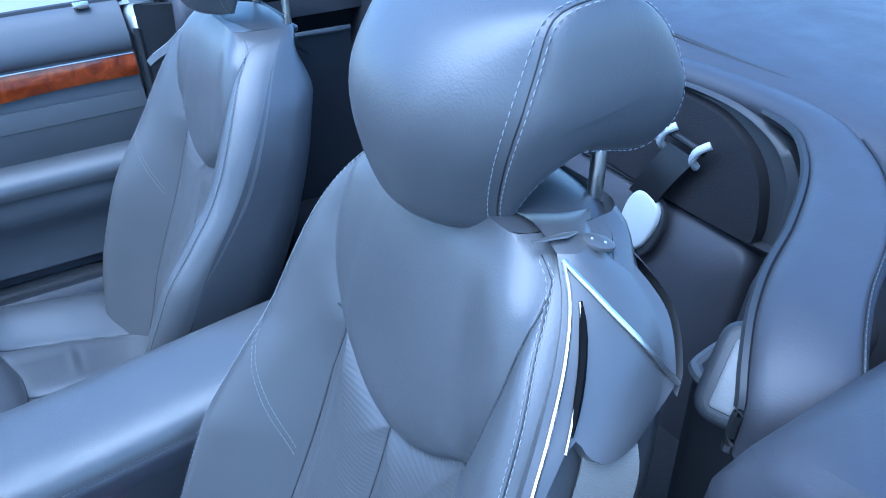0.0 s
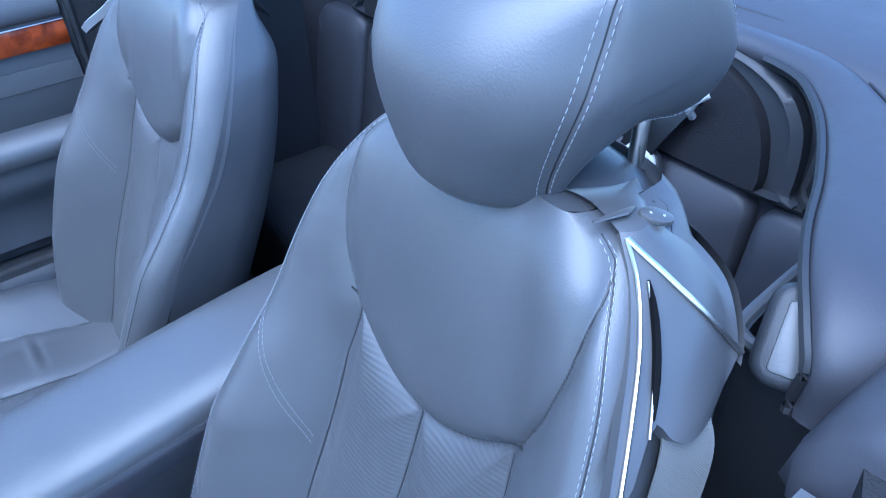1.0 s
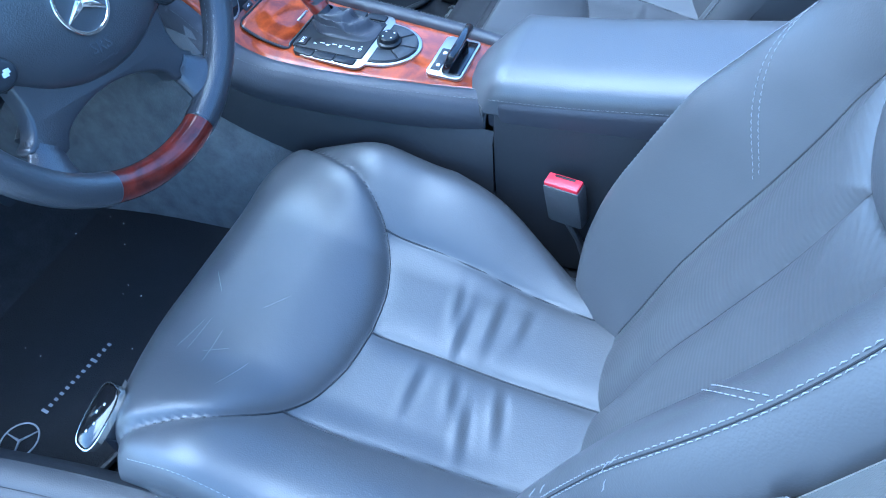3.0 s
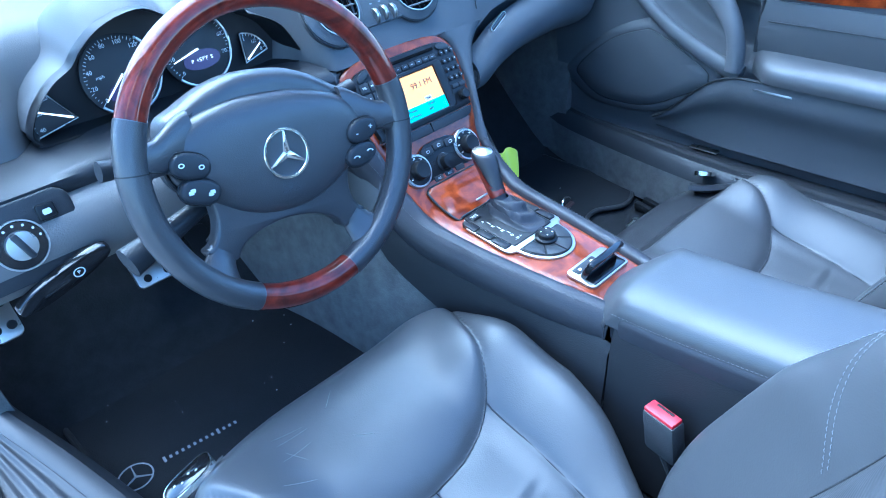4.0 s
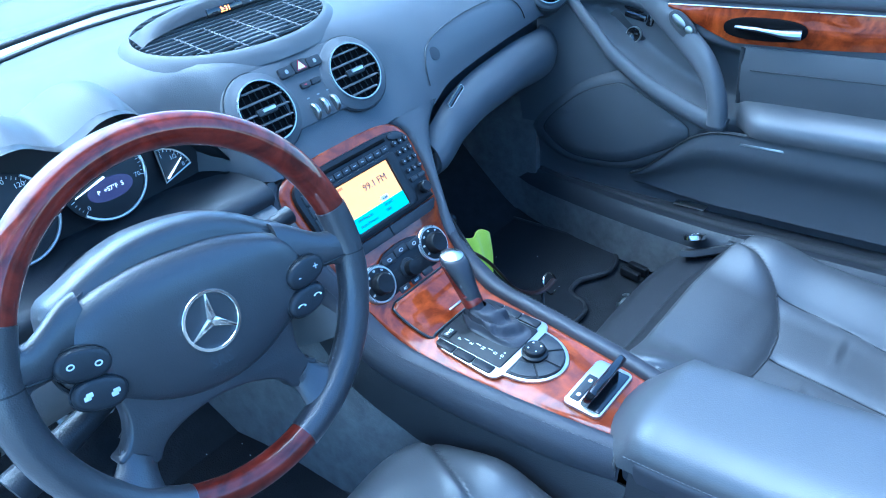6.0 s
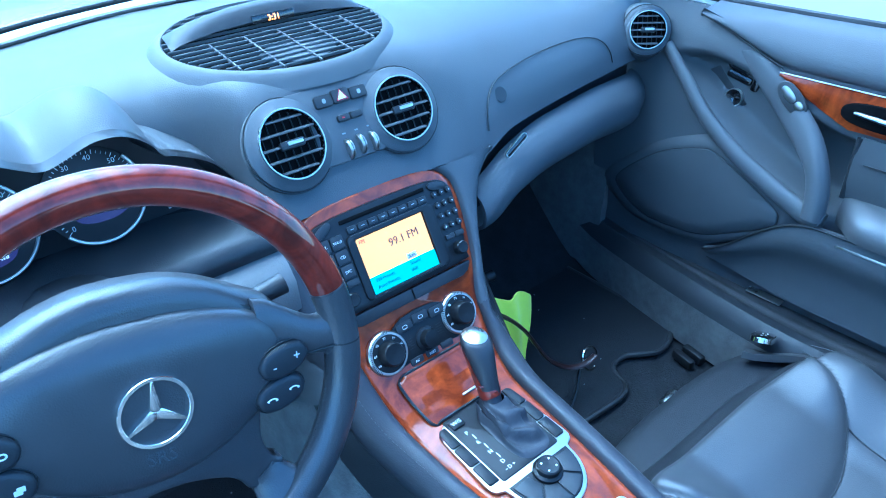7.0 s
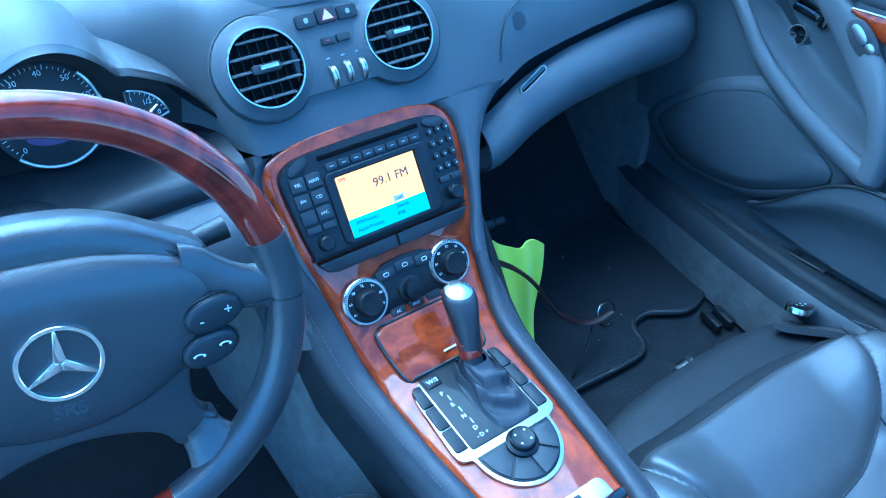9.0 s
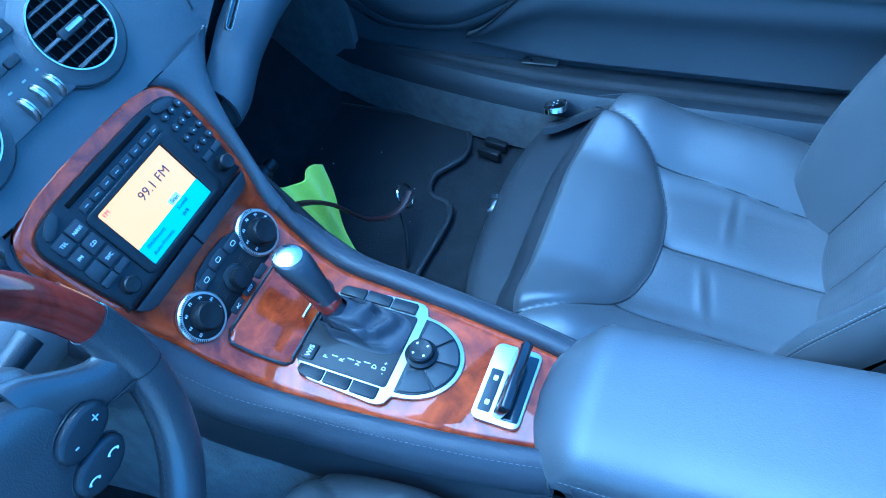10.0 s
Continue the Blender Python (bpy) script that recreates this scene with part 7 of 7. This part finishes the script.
def rear():
    base = thing("rear_bulkhead", "charcoal trimmed bulkhead with speaker grilles behind the seats", "bulkhead")
    part("bulkhead_trim", slab([[Vector((x, bulk(x, z), z)) for x in np.linspace(-0.72, 0.72, 30)] for z in np.linspace(0.25, 0.95, 16)], 0.02), LEATHER_DARK, base, "charcoal bulkhead trim", angle=60)
    for s in (-1, 1):
        # upper recessed speaker panel
        def P(x, z, n):
            return Vector((s * x, bulk(x, z) + n, z))
        out = [(0.05, 0.812), (0.05, 0.950), (0.20, 0.958), (0.325, 0.957), (0.395, 0.940), (0.430, 0.912), (0.443, 0.880), (0.447, 0.835), (0.44, 0.820), (0.25, 0.812)]
        lp = catmull([Vector(p) for p in out + out[:1]], 4)[:-1]
        c = Vector((0.25, 0.87))
        rows = [[P(c.x + (p.x - c.x) * k, c.y + (p.y - c.y) * k, n) for p in lp] for k, n in ((1.05, 0.0), (1.04, 0.03), (0.97, 0.034), (0.95, 0.02), (0.02, 0.02))]
        pn = part("speaker_panel", sheet(rows, close_v=True, cap=True), PLASTIC, base, "padded surround of the rear speaker", angle=60)
        part("panel_gap", tube([P(c.x + (p.x - c.x) * 1.09, c.y + (p.y - c.y) * 1.09, 0.012) for p in lp], 0.009, 8, closed=True), SEAL, base)
        o2 = [(0.09, 0.822), (0.09, 0.935), (0.18, 0.945), (0.285, 0.944), (0.335, 0.934), (0.375, 0.914), (0.400, 0.886), (0.413, 0.850), (0.415, 0.828), (0.40, 0.820), (0.28, 0.816)]
        l2 = catmull([Vector(p) for p in o2 + o2[:1]], 4)[:-1]
        c2 = Vector((0.27, 0.88))
        part("speaker_mesh", sheet([[P(c2.x + (p.x - c2.x) * k, c2.y + (p.y - c2.y) * k, n) for p in l2] for k, n in ((1.02, 0.018), (1.0, 0.036), (0.02, 0.036))], close_v=True, cap=True), MESH_BLACK, pn, "black speaker mesh", angle=60)
        # lower padded panels
        for x0, x1, z0, z1 in ((0.03, 0.416, 0.42, 0.806), (0.426, 0.575, 0.42, 0.808)):
            rr = rrect(x1 - x0, z1 - z0, 0.03, 5, (x0 + x1) / 2, (z0 + z1) / 2)
            cc = Vector(((x0 + x1) / 2, (z0 + z1) / 2))
            part("padded_panel", sheet([[P(cc.x + (x - cc.x) * k, cc.y + (z - cc.y) * k, n) for x, z in rr] for k, n in ((1.0, 0.0), (1.0, 0.018), (0.96, 0.028), (0.7, 0.033), (0.3, 0.035), (0.02, 0.035))], close_v=True, cap=True), LEATHER_DARK, base, "padded lower panel", angle=60)
        # tether strap with bright hooks
        strap = part("luggage_strap", slab([[P(0.292 - 0.045 * f - 0.024 + 0.048 * g, 0.893 - 0.082 * f - 0.006 * g, 0.050 + 0.006 * math.sin(math.pi * f)) for g in (0, 0.3, 0.7, 1)] for f in np.linspace(0, 1, 10)], 0.003 * s), BLACK, base, "black luggage strap with bright hooks")
        part("strap_bar", tube([P(0.262, 0.905, 0.050), P(0.322, 0.899, 0.050)], 0.005, 10), BLACK, strap)
        for hx, hz in ((0.2535, 0.880), (0.312, 0.876)):
            part("strap_hook", tube(catmull([P(hx, hz, 0.044), P(hx + 0.001, hz + 0.012, 0.056), P(hx + 0.008, hz + 0.027, 0.060), P(hx + 0.018, hz + 0.036, 0.052)], 5), 0.0052, 10), CAP, strap, "pale polished hook")
        bm = frame_at(P(0.254, 0.778, 0.046), (s * 0.97, 0, -0.24), (0, 0.98, 0.19))
        part("strap_buckle", plate([(x * (1 + 0.10 * y / 0.042), y) for x, y in oval(0.029, 0.043, 32, 2.5)], 0.012, 0.005, bm, 3), CAP, strap, "silver oval buckle")
        part("buckle_rim", plate(oval(0.035, 0.049, 32, 2.3), 0.010, 0.004, bm @ pose(0.003, -0.005, -0.004), 3), PLASTIC, strap, "dark buckle backing")
    # shelf behind the seats, from side to side
    rows = []
    for x in np.linspace(-0.78, 0.78, 40):
        front = -0.905 + 0.16 * (abs(x) / 0.78) ** 3
        rows.append([Vector((x, front + 0.012, 0.955)), Vector((x, front, 0.972)), Vector((x, front - 0.02, 0.98)), Vector((x, front - 0.12, 0.99 - 0.02 * (x / 0.78) ** 2)), Vector((x, front - 0.3, 0.992 - 0.03 * (x / 0.78) ** 2)), Vector((x, -1.45, 0.985 - 0.04 * (x / 0.78) ** 2)), Vector((x, -1.75, 0.95 - 0.05 * (x / 0.78) ** 2))])
    part("rear_shelf", slab(rows, -0.012), LEATHER_DARK, base, "dark plum-grey rear cover", angle=60)
    for s in (-1, 1):
        line = catmull([(s * x, y, z) for x, y, z in ((0.0, -0.958, 0.985), (0.127, -0.952, 0.984), (0.281, -0.938, 0.980), (0.40, -0.930, 0.976), (0.425, -0.925, 0.972))], 5)
        part("shelf_gap", tube(line, 0.004, 6), SEAL, base)
    for s in (-1, 1):
        # padded side sweep from the shelf down to the belt guide
        path = [(0.05, -0.905, 0.958), (0.20, -0.900, 0.960), (0.34, -0.893, 0.962), (0.43, -0.872, 0.962), (0.485, -0.835, 0.958), (0.530, -0.785, 0.954), (0.572, -0.715, 0.950), (0.603, -0.645, 0.946), (0.628, -0.600, 0.940), (0.650, -0.570, 0.926), (0.664, -0.555, 0.900), (0.668, -0.548, 0.86)]
        pts = catmull([(s * a, b, c) for a, b, c in path], 5)
        rows, inner_edge, outer_edge = [], [], []
        for i, p in enumerate(pts):
            t = (pts[min(len(pts) - 1, i + 1)] - pts[max(0, i - 1)]).normalized()
            flat_t = Vector((t.x, t.y, 0)).normalized()
            out_ = Vector((flat_t.y, -flat_t.x, 0)) * -s
            nrm = out_.cross(t).normalized()
            if nrm.z < 0 or (abs(nrm.z) < 0.3 and nrm.y < 0):
                nrm = -nrm
            f = i / (len(pts) - 1)
            w = 0.024 + 0.014 * smooth(0.2, 0.55, f)
            rows.append([p + out_ * w * math.copysign(abs(math.cos(th)) ** 0.7, math.cos(th)) + nrm * (0.016 * math.sin(th)) for th in np.linspace(0, 2 * math.pi, 20, endpoint=False)])
            inner_edge.append(p - out_ * w * 0.86 + nrm * 0.0115)
            outer_edge.append(p + out_ * (w + 0.003) + nrm * 0.002)
        part("side_sweep", sheet(rows, close_v=True, cap=True), LEATHER_DARK, base, "padded stitched side sweep", angle=70)
        part("sweep_seam", tube(inner_edge, 0.0014, 6), SEAL, base)
        part("sweep_stitching", stitches([p + Vector((0, 0, 0.0006)) for p in inner_edge[30:]], (0, 0, 1), 0.004, 0.0025, 0.0004), THREAD_DARK, base)
        part("sweep_gap", tube(outer_edge[12:], 0.0045, 6), SEAL, base)
        g = frame_at((s * 0.606, -0.562, 0.916), (s * 0.95, -0.3167, 0.0), (s * 0.22, 0.66, 0.60))
        gd = part("belt_guide", plate(rrect(0.046, 0.082, 0.018), 0.024, 0.009, g @ pose(0, -0.014, -0.020), 3), PLASTIC, base, "dark belt guide with bright plate")
        part("guide_plate", plate(rrect(0.022, 0.056, 0.004), 0.005, 0.002, g @ pose(0.002, -0.016, 0.0015)), HOUSING, gd, "bright metal plate")
        # side pocket
        rim = catmull([(s * x, y, 0.868) for x, y in ((0.70, -0.548), (0.640, -0.557), (0.585, -0.563), (0.566, -0.568), (0.558, -0.582), (0.552, -0.65), (0.546, -0.77))], 5)
        part("side_pocket", slab([[Vector((p.x, p.y, 0.40 + (0.868 - 0.40) * k)) for k in (0, 0.5, 0.98, 1.0)] for p in rim], 0.008 * s), PLASTIC, base, "charcoal side pocket", angle=60)
        part("pocket_rim", tube(rim, 0.006, 8), DASH, base, "rounded pocket rim")
    part("rear_floor_box", rbox(1.1, 0.30, 0.28, 0.04, pose(0, -0.68, 0.38), 3), MAT, base, "carpeted box behind the seats")


rear()


# ---- belts ----
def ribbon(path, width, across, thick=0.0016):
    rows = []
    for i, p in enumerate(path):
        a = Vector(across[i] if isinstance(across, list) else across).normalized() * width / 2
        rows.append([Vector(p) - a, Vector(p) - a * 0.33, Vector(p) + a * 0.33, Vector(p) + a])
    return slab(rows, thick)


def driver_belt():
    base = thing("seat_belt", "grey webbing belt hanging down the driver seat edge", "seat belt")
    up = catmull([(-0.578, -0.450, 0.935), (-0.597, -0.438, 0.912), (-0.618, -0.424, 0.885), (-0.631, -0.388, 0.82), (-0.637, -0.352, 0.742)], 6)
    part("webbing", ribbon(up, 0.044, [Vector((-0.55, -0.70, -0.38)).lerp(Vector((-0.26, -0.85, -0.45)), k / (len(up) - 1)) for k in range(len(up))]), BELT, base, "ribbed grey webbing")
    lo = catmull([(-0.638, -0.348, 0.732), (-0.645, -0.30, 0.66), (-0.648, -0.245, 0.57), (-0.645, -0.20, 0.46), (-0.64, -0.17, 0.36)], 6)
    part("webbing", ribbon(lo, 0.044, (-0.2, -0.87, -0.45)), BELT, base, "ribbed grey webbing")
    m = frame_at((-0.642, -0.349, 0.737), (-0.30, -0.84, -0.45), (-0.92, 0.35, 0.0))
    tg = part("tongue_housing", plate([(-0.030, 0.012), (-0.025, 0.017), (0.025, 0.017), (0.030, 0.012), (0.030, -0.002), (0.026, -0.009), (0.013, -0.019), (-0.013, -0.019), (-0.026, -0.009), (-0.030, -0.002)][::-1], 0.010, 0.004, m @ pose(0, 0, -0.002), 3), HOUSING, base, "grey rounded tongue housing")
    # Slit shade set as a near-black bar on the housing.
    part("belt_slit", rbox(0.047, 0.0035, 0.003, 0.001, m @ pose(0, 0.006, 0.0072)), SHADE_PAD_BLACK, tg)
    for k in (-1, 1):
        part("tongue", rbox(0.0055, 0.036, 0.004, 0.0012, m @ pose(0.0095 * k, -0.036, 0.0085)), CHROME, tg, "bright steel tongue")
    part("tongue_end", rbox(0.0245, 0.007, 0.004, 0.0015, m @ pose(0, -0.0540, 0.0085)), CHROME, tg, "bright steel tongue")


driver_belt()


def buckle(s, y, z, label):
    base = thing("belt_buckle", label, "belt buckle", "belt buckles")
    m = frame_at((s * 0.134, y, z), (-s * 0.2, 1, 0.2), (0.1 * s, 0.1, 1))
    part("buckle_body", rbox(0.055, 0.026, 0.075, 0.006, m @ pose(0, 0, -0.036)), PLASTIC_GREY, base)
    part("release_button", rbox(0.050, 0.020, 0.008, 0.002, m @ pose(0, 0, 0.002)), RED, base, "red release button")
    part("buckle_slot", rbox(0.030, 0.004, 0.003, 0.001, m @ pose(0, 0.006 * s, 0.0055)), BLACK, base)
    part("buckle_stalk", tube([m @ Vector((0, 0, -0.07)), m @ Vector((-0.01, 0, -0.11)), m @ Vector((-0.02, 0, -0.16))], [0.014, 0.009, 0.012], 10, flat=0.5), PLASTIC_GREY, base, "grey stalk")


buckle(-1, -0.09, 0.462, "black belt buckle with red button beside the console")


# ---- floor mats and loose things ----
def mat(cx, cy, hw, y0, y1, label, logo):
    if logo:
        out = [(cx + x, (y0 + y1) / 2 + y) for x, y in oval(hw, (y1 - y0) / 2, 48, 7.0)]
    else:
        # rear edge cut in a wave round the seat mounts
        rim = [(0.205, 0.93), (0.203, 0.70), (0.204, 0.42), (0.215, 0.402), (0.291, 0.400), (0.400, 0.392), (0.442, 0.394), (0.466, 0.410), (0.474, 0.438), (0.492, 0.458), (0.531, 0.460), (0.562, 0.440), (0.592, 0.423), (0.630, 0.425), (0.668, 0.445), (0.684, 0.482), (0.688, 0.60), (0.688, 0.93)]
        out = [(p.x, p.y) for p in catmull(rim, 4)]
    base = thing("floor_mat", label, "floor mat", "floor mats")
    part("mat_surface", plate(out, 0.012, 0.004, pose(0, 0, 0.255)), MAT, base)
    part("edging", tube([(x, y, 0.264) for x, y in out], 0.006, 8, closed=True), SEAL, base, "black bound edge")
    if logo:
        part("heel_pad", plate(rrect(0.27, 0.18, 0.012, 4, -0.370, 0.868), 0.003, 0.001, pose(0, 0, 0.267)), SHADE_PAD_BLACK, base, "ribbed black heel pad")
        for k in range(11):
            part("pad_rib", rbox(0.255, 0.004, 0.0015, 0.0004, pose(-0.370, 0.793 + 0.015 * k, 0.2706), 1), SEAL, base)
        L = pose(-0.632, 0.553, 0.2675, 0, 0, -8)
        part("mark_ring", ring(oval(0.029, 0.029, 36), oval(0.0265, 0.0265, 36), 0.001, L), GREY_INK, base, "printed grey ring mark")
        for k in range(3):
            t = radians(90 + 120 * k)
            part("mark_bar", tube([L @ Vector((0, 0, 0.0005)), L @ Vector((0.028 * math.cos(t), 0.028 * math.sin(t), 0.0005))], [0.002, 0.0008], 5), GREY_INK, base)
        for k in range(13):
            part("mark_line", rbox(0.0045, 0.007 + 0.006 * (k in (0, 9)), 0.001, 0.0003, L @ pose(0.050 + 0.0105 * k, 0.004, 0.0005), 1), GREY_INK, base, "printed grey lettering bar")


mat(-0.425, 0, 0.245, 0.40, 0.96, "black velour driver floor mat with heel pad and printed mark", True)
mat(0.42, 0, 0.215, 0.36, 0.90, "black velour passenger floor mat", False)


def pedals():
    for x, w, h, y, z, lab in ((-0.678, 0.05, 0.085, 0.80, 0.50, "steel parking brake pedal with rubber studs"), (-0.40, 0.085, 0.06, 0.86, 0.42, "steel brake pedal with rubber studs"), (-0.28, 0.05, 0.13, 0.88, 0.38, "black plastic accelerator pedal")):
        b = thing("pedal", lab, "pedal", "pedals")
        m = frame_at((x, y, z), (1, 0, 0), (0, -0.8, 0.6))
        part("pedal_plate", plate(rrect(w, h, 0.012), 0.008, 0.002, m), SATIN if "steel" in lab else BLACK, b)
        if "steel" in lab:
            for i in (-1, 1):
                for j in (-1, 1):
                    part("stud", lathe([(0.008, 0.008), (0.007, 0.0105), (0, 0.0105)], 14, m @ pose(i * w * 0.24, j * h * 0.24, 0)), BLACK, b, "black rubber stud")
        part("pedal_arm", tube([m @ Vector((0, 0, 0)), m @ Vector((0, 0.06, -0.05)), m @ Vector((0, 0.2, -0.12))], 0.008, 8), BLACK, b)


pedals()


def footwell_things():
    # bright yellow cloth leaning against the tunnel
    rows = []
    for u in np.linspace(0, 1, 24):
        row = []
        for v in np.linspace(0, 1, 24):
            top_z = 0.548 - 0.058 * u**1.6 + 0.010 * math.sin(8.5 * u + 0.6)
            w = 1 - v
            x = 0.168 + (0.305 - 0.168) * u - 0.055 * w * u
            z = top_z - (top_z - 0.300) * w
            row.append(Vector((x, 0.520 - 0.05 * w + 0.007 * math.sin(7 * u + 3 * w) * (0.4 + w) + 0.004 * math.sin(19 * u - 8 * w), z)))
        rows.append(row)
    solo("cloth", slab(rows, 0.004), YELLOW, "bright yellow folded cloth leaning in the passenger footwell", "cloth", angle=60)
    base = thing("cable", "dark red-brown cable lying over the cloth", "cable")
    part("cord", tube(catmull([(0.175, 0.505, 0.535), (0.215, 0.492, 0.508), (0.250, 0.484, 0.468), (0.272, 0.476, 0.430), (0.300, 0.468, 0.385), (0.335, 0.455, 0.355), (0.365, 0.442, 0.350), (0.400, 0.440, 0.355)], 6), 0.007, 8, flat=0.5), material("cord_brown", (0.018, 0.007, 0.007), rough=0.35), base)
    part("cord", tube(catmull([(0.37, 0.45, 0.34), (0.34, 0.43, 0.31), (0.31, 0.42, 0.28), (0.30, 0.42, 0.262)], 6), 0.003, 8), BLACK, base)
    part("cord_ring", tube([(0.405 + 0.02 * math.cos(t), 0.455 + 0.008 * math.sin(t), 0.335 + 0.022 * math.sin(t)) for t in np.linspace(0, 5.2, 20)], 0.0025, 6), CHROME, base, "bright wire ring")
    part("plug", lathe([(0.014, 0), (0.014, 0.02), (0.010, 0.024), (0.010, 0.04), (0, 0.04)], 20, frame_at((0.205, 0.565, 0.545), (0, 1, 0), (1, -0.2, 0.1))), BLACK, base, "black round plug")
    for k in range(3):
        solo("seat_vent", rbox(0.016, 0.050, 0.020, 0.004, pose(0.610 + 0.027 * k, 0.375 - 0.006 * k, 0.266, 0, 0, -12)), BLACK, "black slotted duct under the passenger seat", "duct", group="ducts")
    solo("seat_latch", rbox(0.042, 0.016, 0.022, 0.004, pose(0.405, 0.283, 0.352, -25, 0, 8)), STEEL_PALE, "small silver plate on the passenger seat front", "latch")


footwell_things()


def crumbs():
    rnd = random.Random(8)
    bits = []
    for k in range(26):
        x, y = rnd.choice((-1, 1)) * rnd.uniform(0.22, 0.62), rnd.uniform(0.44, 0.8)
        bits.append(rbox(rnd.uniform(0.001, 0.003), rnd.uniform(0.001, 0.0025), 0.0012, 0.0004, pose(x, y, 0.2685, 0, 0, rnd.uniform(0, 180)), 1))
    solo("crumbs", join(*bits), WHITE_INK, "tiny pale crumbs scattered on the dark floor mats", "crumbs", "stuff")


crumbs()


# ---- windscreen, header and visor ----
def windscreen():
    base = thing("windscreen", "raked windscreen in a pale painted frame", "windscreen")

    def edge(x):
        return Vector((x, interp(abs(x), [0, 0.2, 0.4, 0.55, 0.7, 0.78], [1.16, 1.125, 1.04, 0.95, 0.82, 0.72]), interp(abs(x), [0, 0.5, 0.78], [0.955, 0.945, 0.92])))

    def head(x):
        return Vector((x * 0.80, 0.30 - 0.10 * (abs(x) / 0.78) ** 2, 1.33 - 0.04 * (x / 0.78) ** 2))
    xs = np.linspace(-0.74, 0.74, 30)
    rows = [[edge(x).lerp(head(x), f) + Vector((0, 0, 0.03 * math.sin(math.pi * f))) for f in np.linspace(0, 1, 10)] for x in xs]
    pane = part("pane", slab(rows, 0.004), PANE, base, "clear glass pane")
    pane.visible_shadow = False
    for s in (-1, 1):
        part("pillar", tube([edge(s * 0.76).lerp(head(s * 0.76), f) + Vector((s * 0.01, 0, 0.03 * math.sin(math.pi * f))) for f in np.linspace(-0.02, 1, 14)], 0.028, 12), PAINT, base, "pale painted pillar")
        part("pillar_seal", tube([edge(s * 0.735).lerp(head(s * 0.735), f) + Vector((0, -0.012, 0.03 * math.sin(math.pi * f))) for f in np.linspace(0, 1, 14)], 0.012, 8), SEAL, base)
    part("header", tube([head(x) for x in np.linspace(-0.76, 0.76, 20)], 0.03, 12, flat=0.6), PAINT, base, "pale painted header")
    part("header_trim", tube([head(x) + Vector((0, -0.012, -0.022)) for x in np.linspace(-0.74, 0.74, 20)], 0.042, 12, flat=0.35), PLASTIC, base, "dark trim under the header")
    part("base_seal", tube([edge(x) + Vector((0, -0.004, 0.003)) for x in np.linspace(-0.76, 0.76, 40)], 0.006, 8), SEAL, base)
    # bonnet and front wings
    part("bonnet", slab([[Vector((x, edge(x).y + 0.05 + (1.25 + 0.2 - 0.25 * (x / 0.85) ** 2) * f, 0.90 - 0.25 * f**1.5 - 0.06 * (x / 0.85) ** 2)) for x in np.linspace(-0.78, 0.78, 24)] for f in np.linspace(0, 1, 12)], -0.01), PAINT, base, "pale silver bonnet", angle=60)


windscreen()


def visor():
    base = thing("sun_visor", "folded-down pale sun visor with a dark vanity mirror", "sun visor")
    m = frame_at((-0.669, 0.185, 1.203), (1, 0, 0), (0, -0.97, -0.12))
    part("visor_pad", plate(rrect(0.34, 0.16, 0.03, 6), 0.018, 0.008, m, 3), material("visor_cream", (0.82, 0.8, 0.76), rough=0.6, blotch=0.04), base, "pale cream padded visor")
    part("vanity_mirror", plate(rrect(0.25, 0.115, 0.02, 6, -0.008, 0.0), 0.002, 0.0005, m @ pose(0, 0, 0.018)), GLOSS, base, "dark vanity mirror")
    part("visor_rod", tube([m @ Vector((-0.16, 0.072, 0.008)), m @ Vector((0.16, 0.072, 0.008))], 0.006, 8), CHROME, base)


visor()
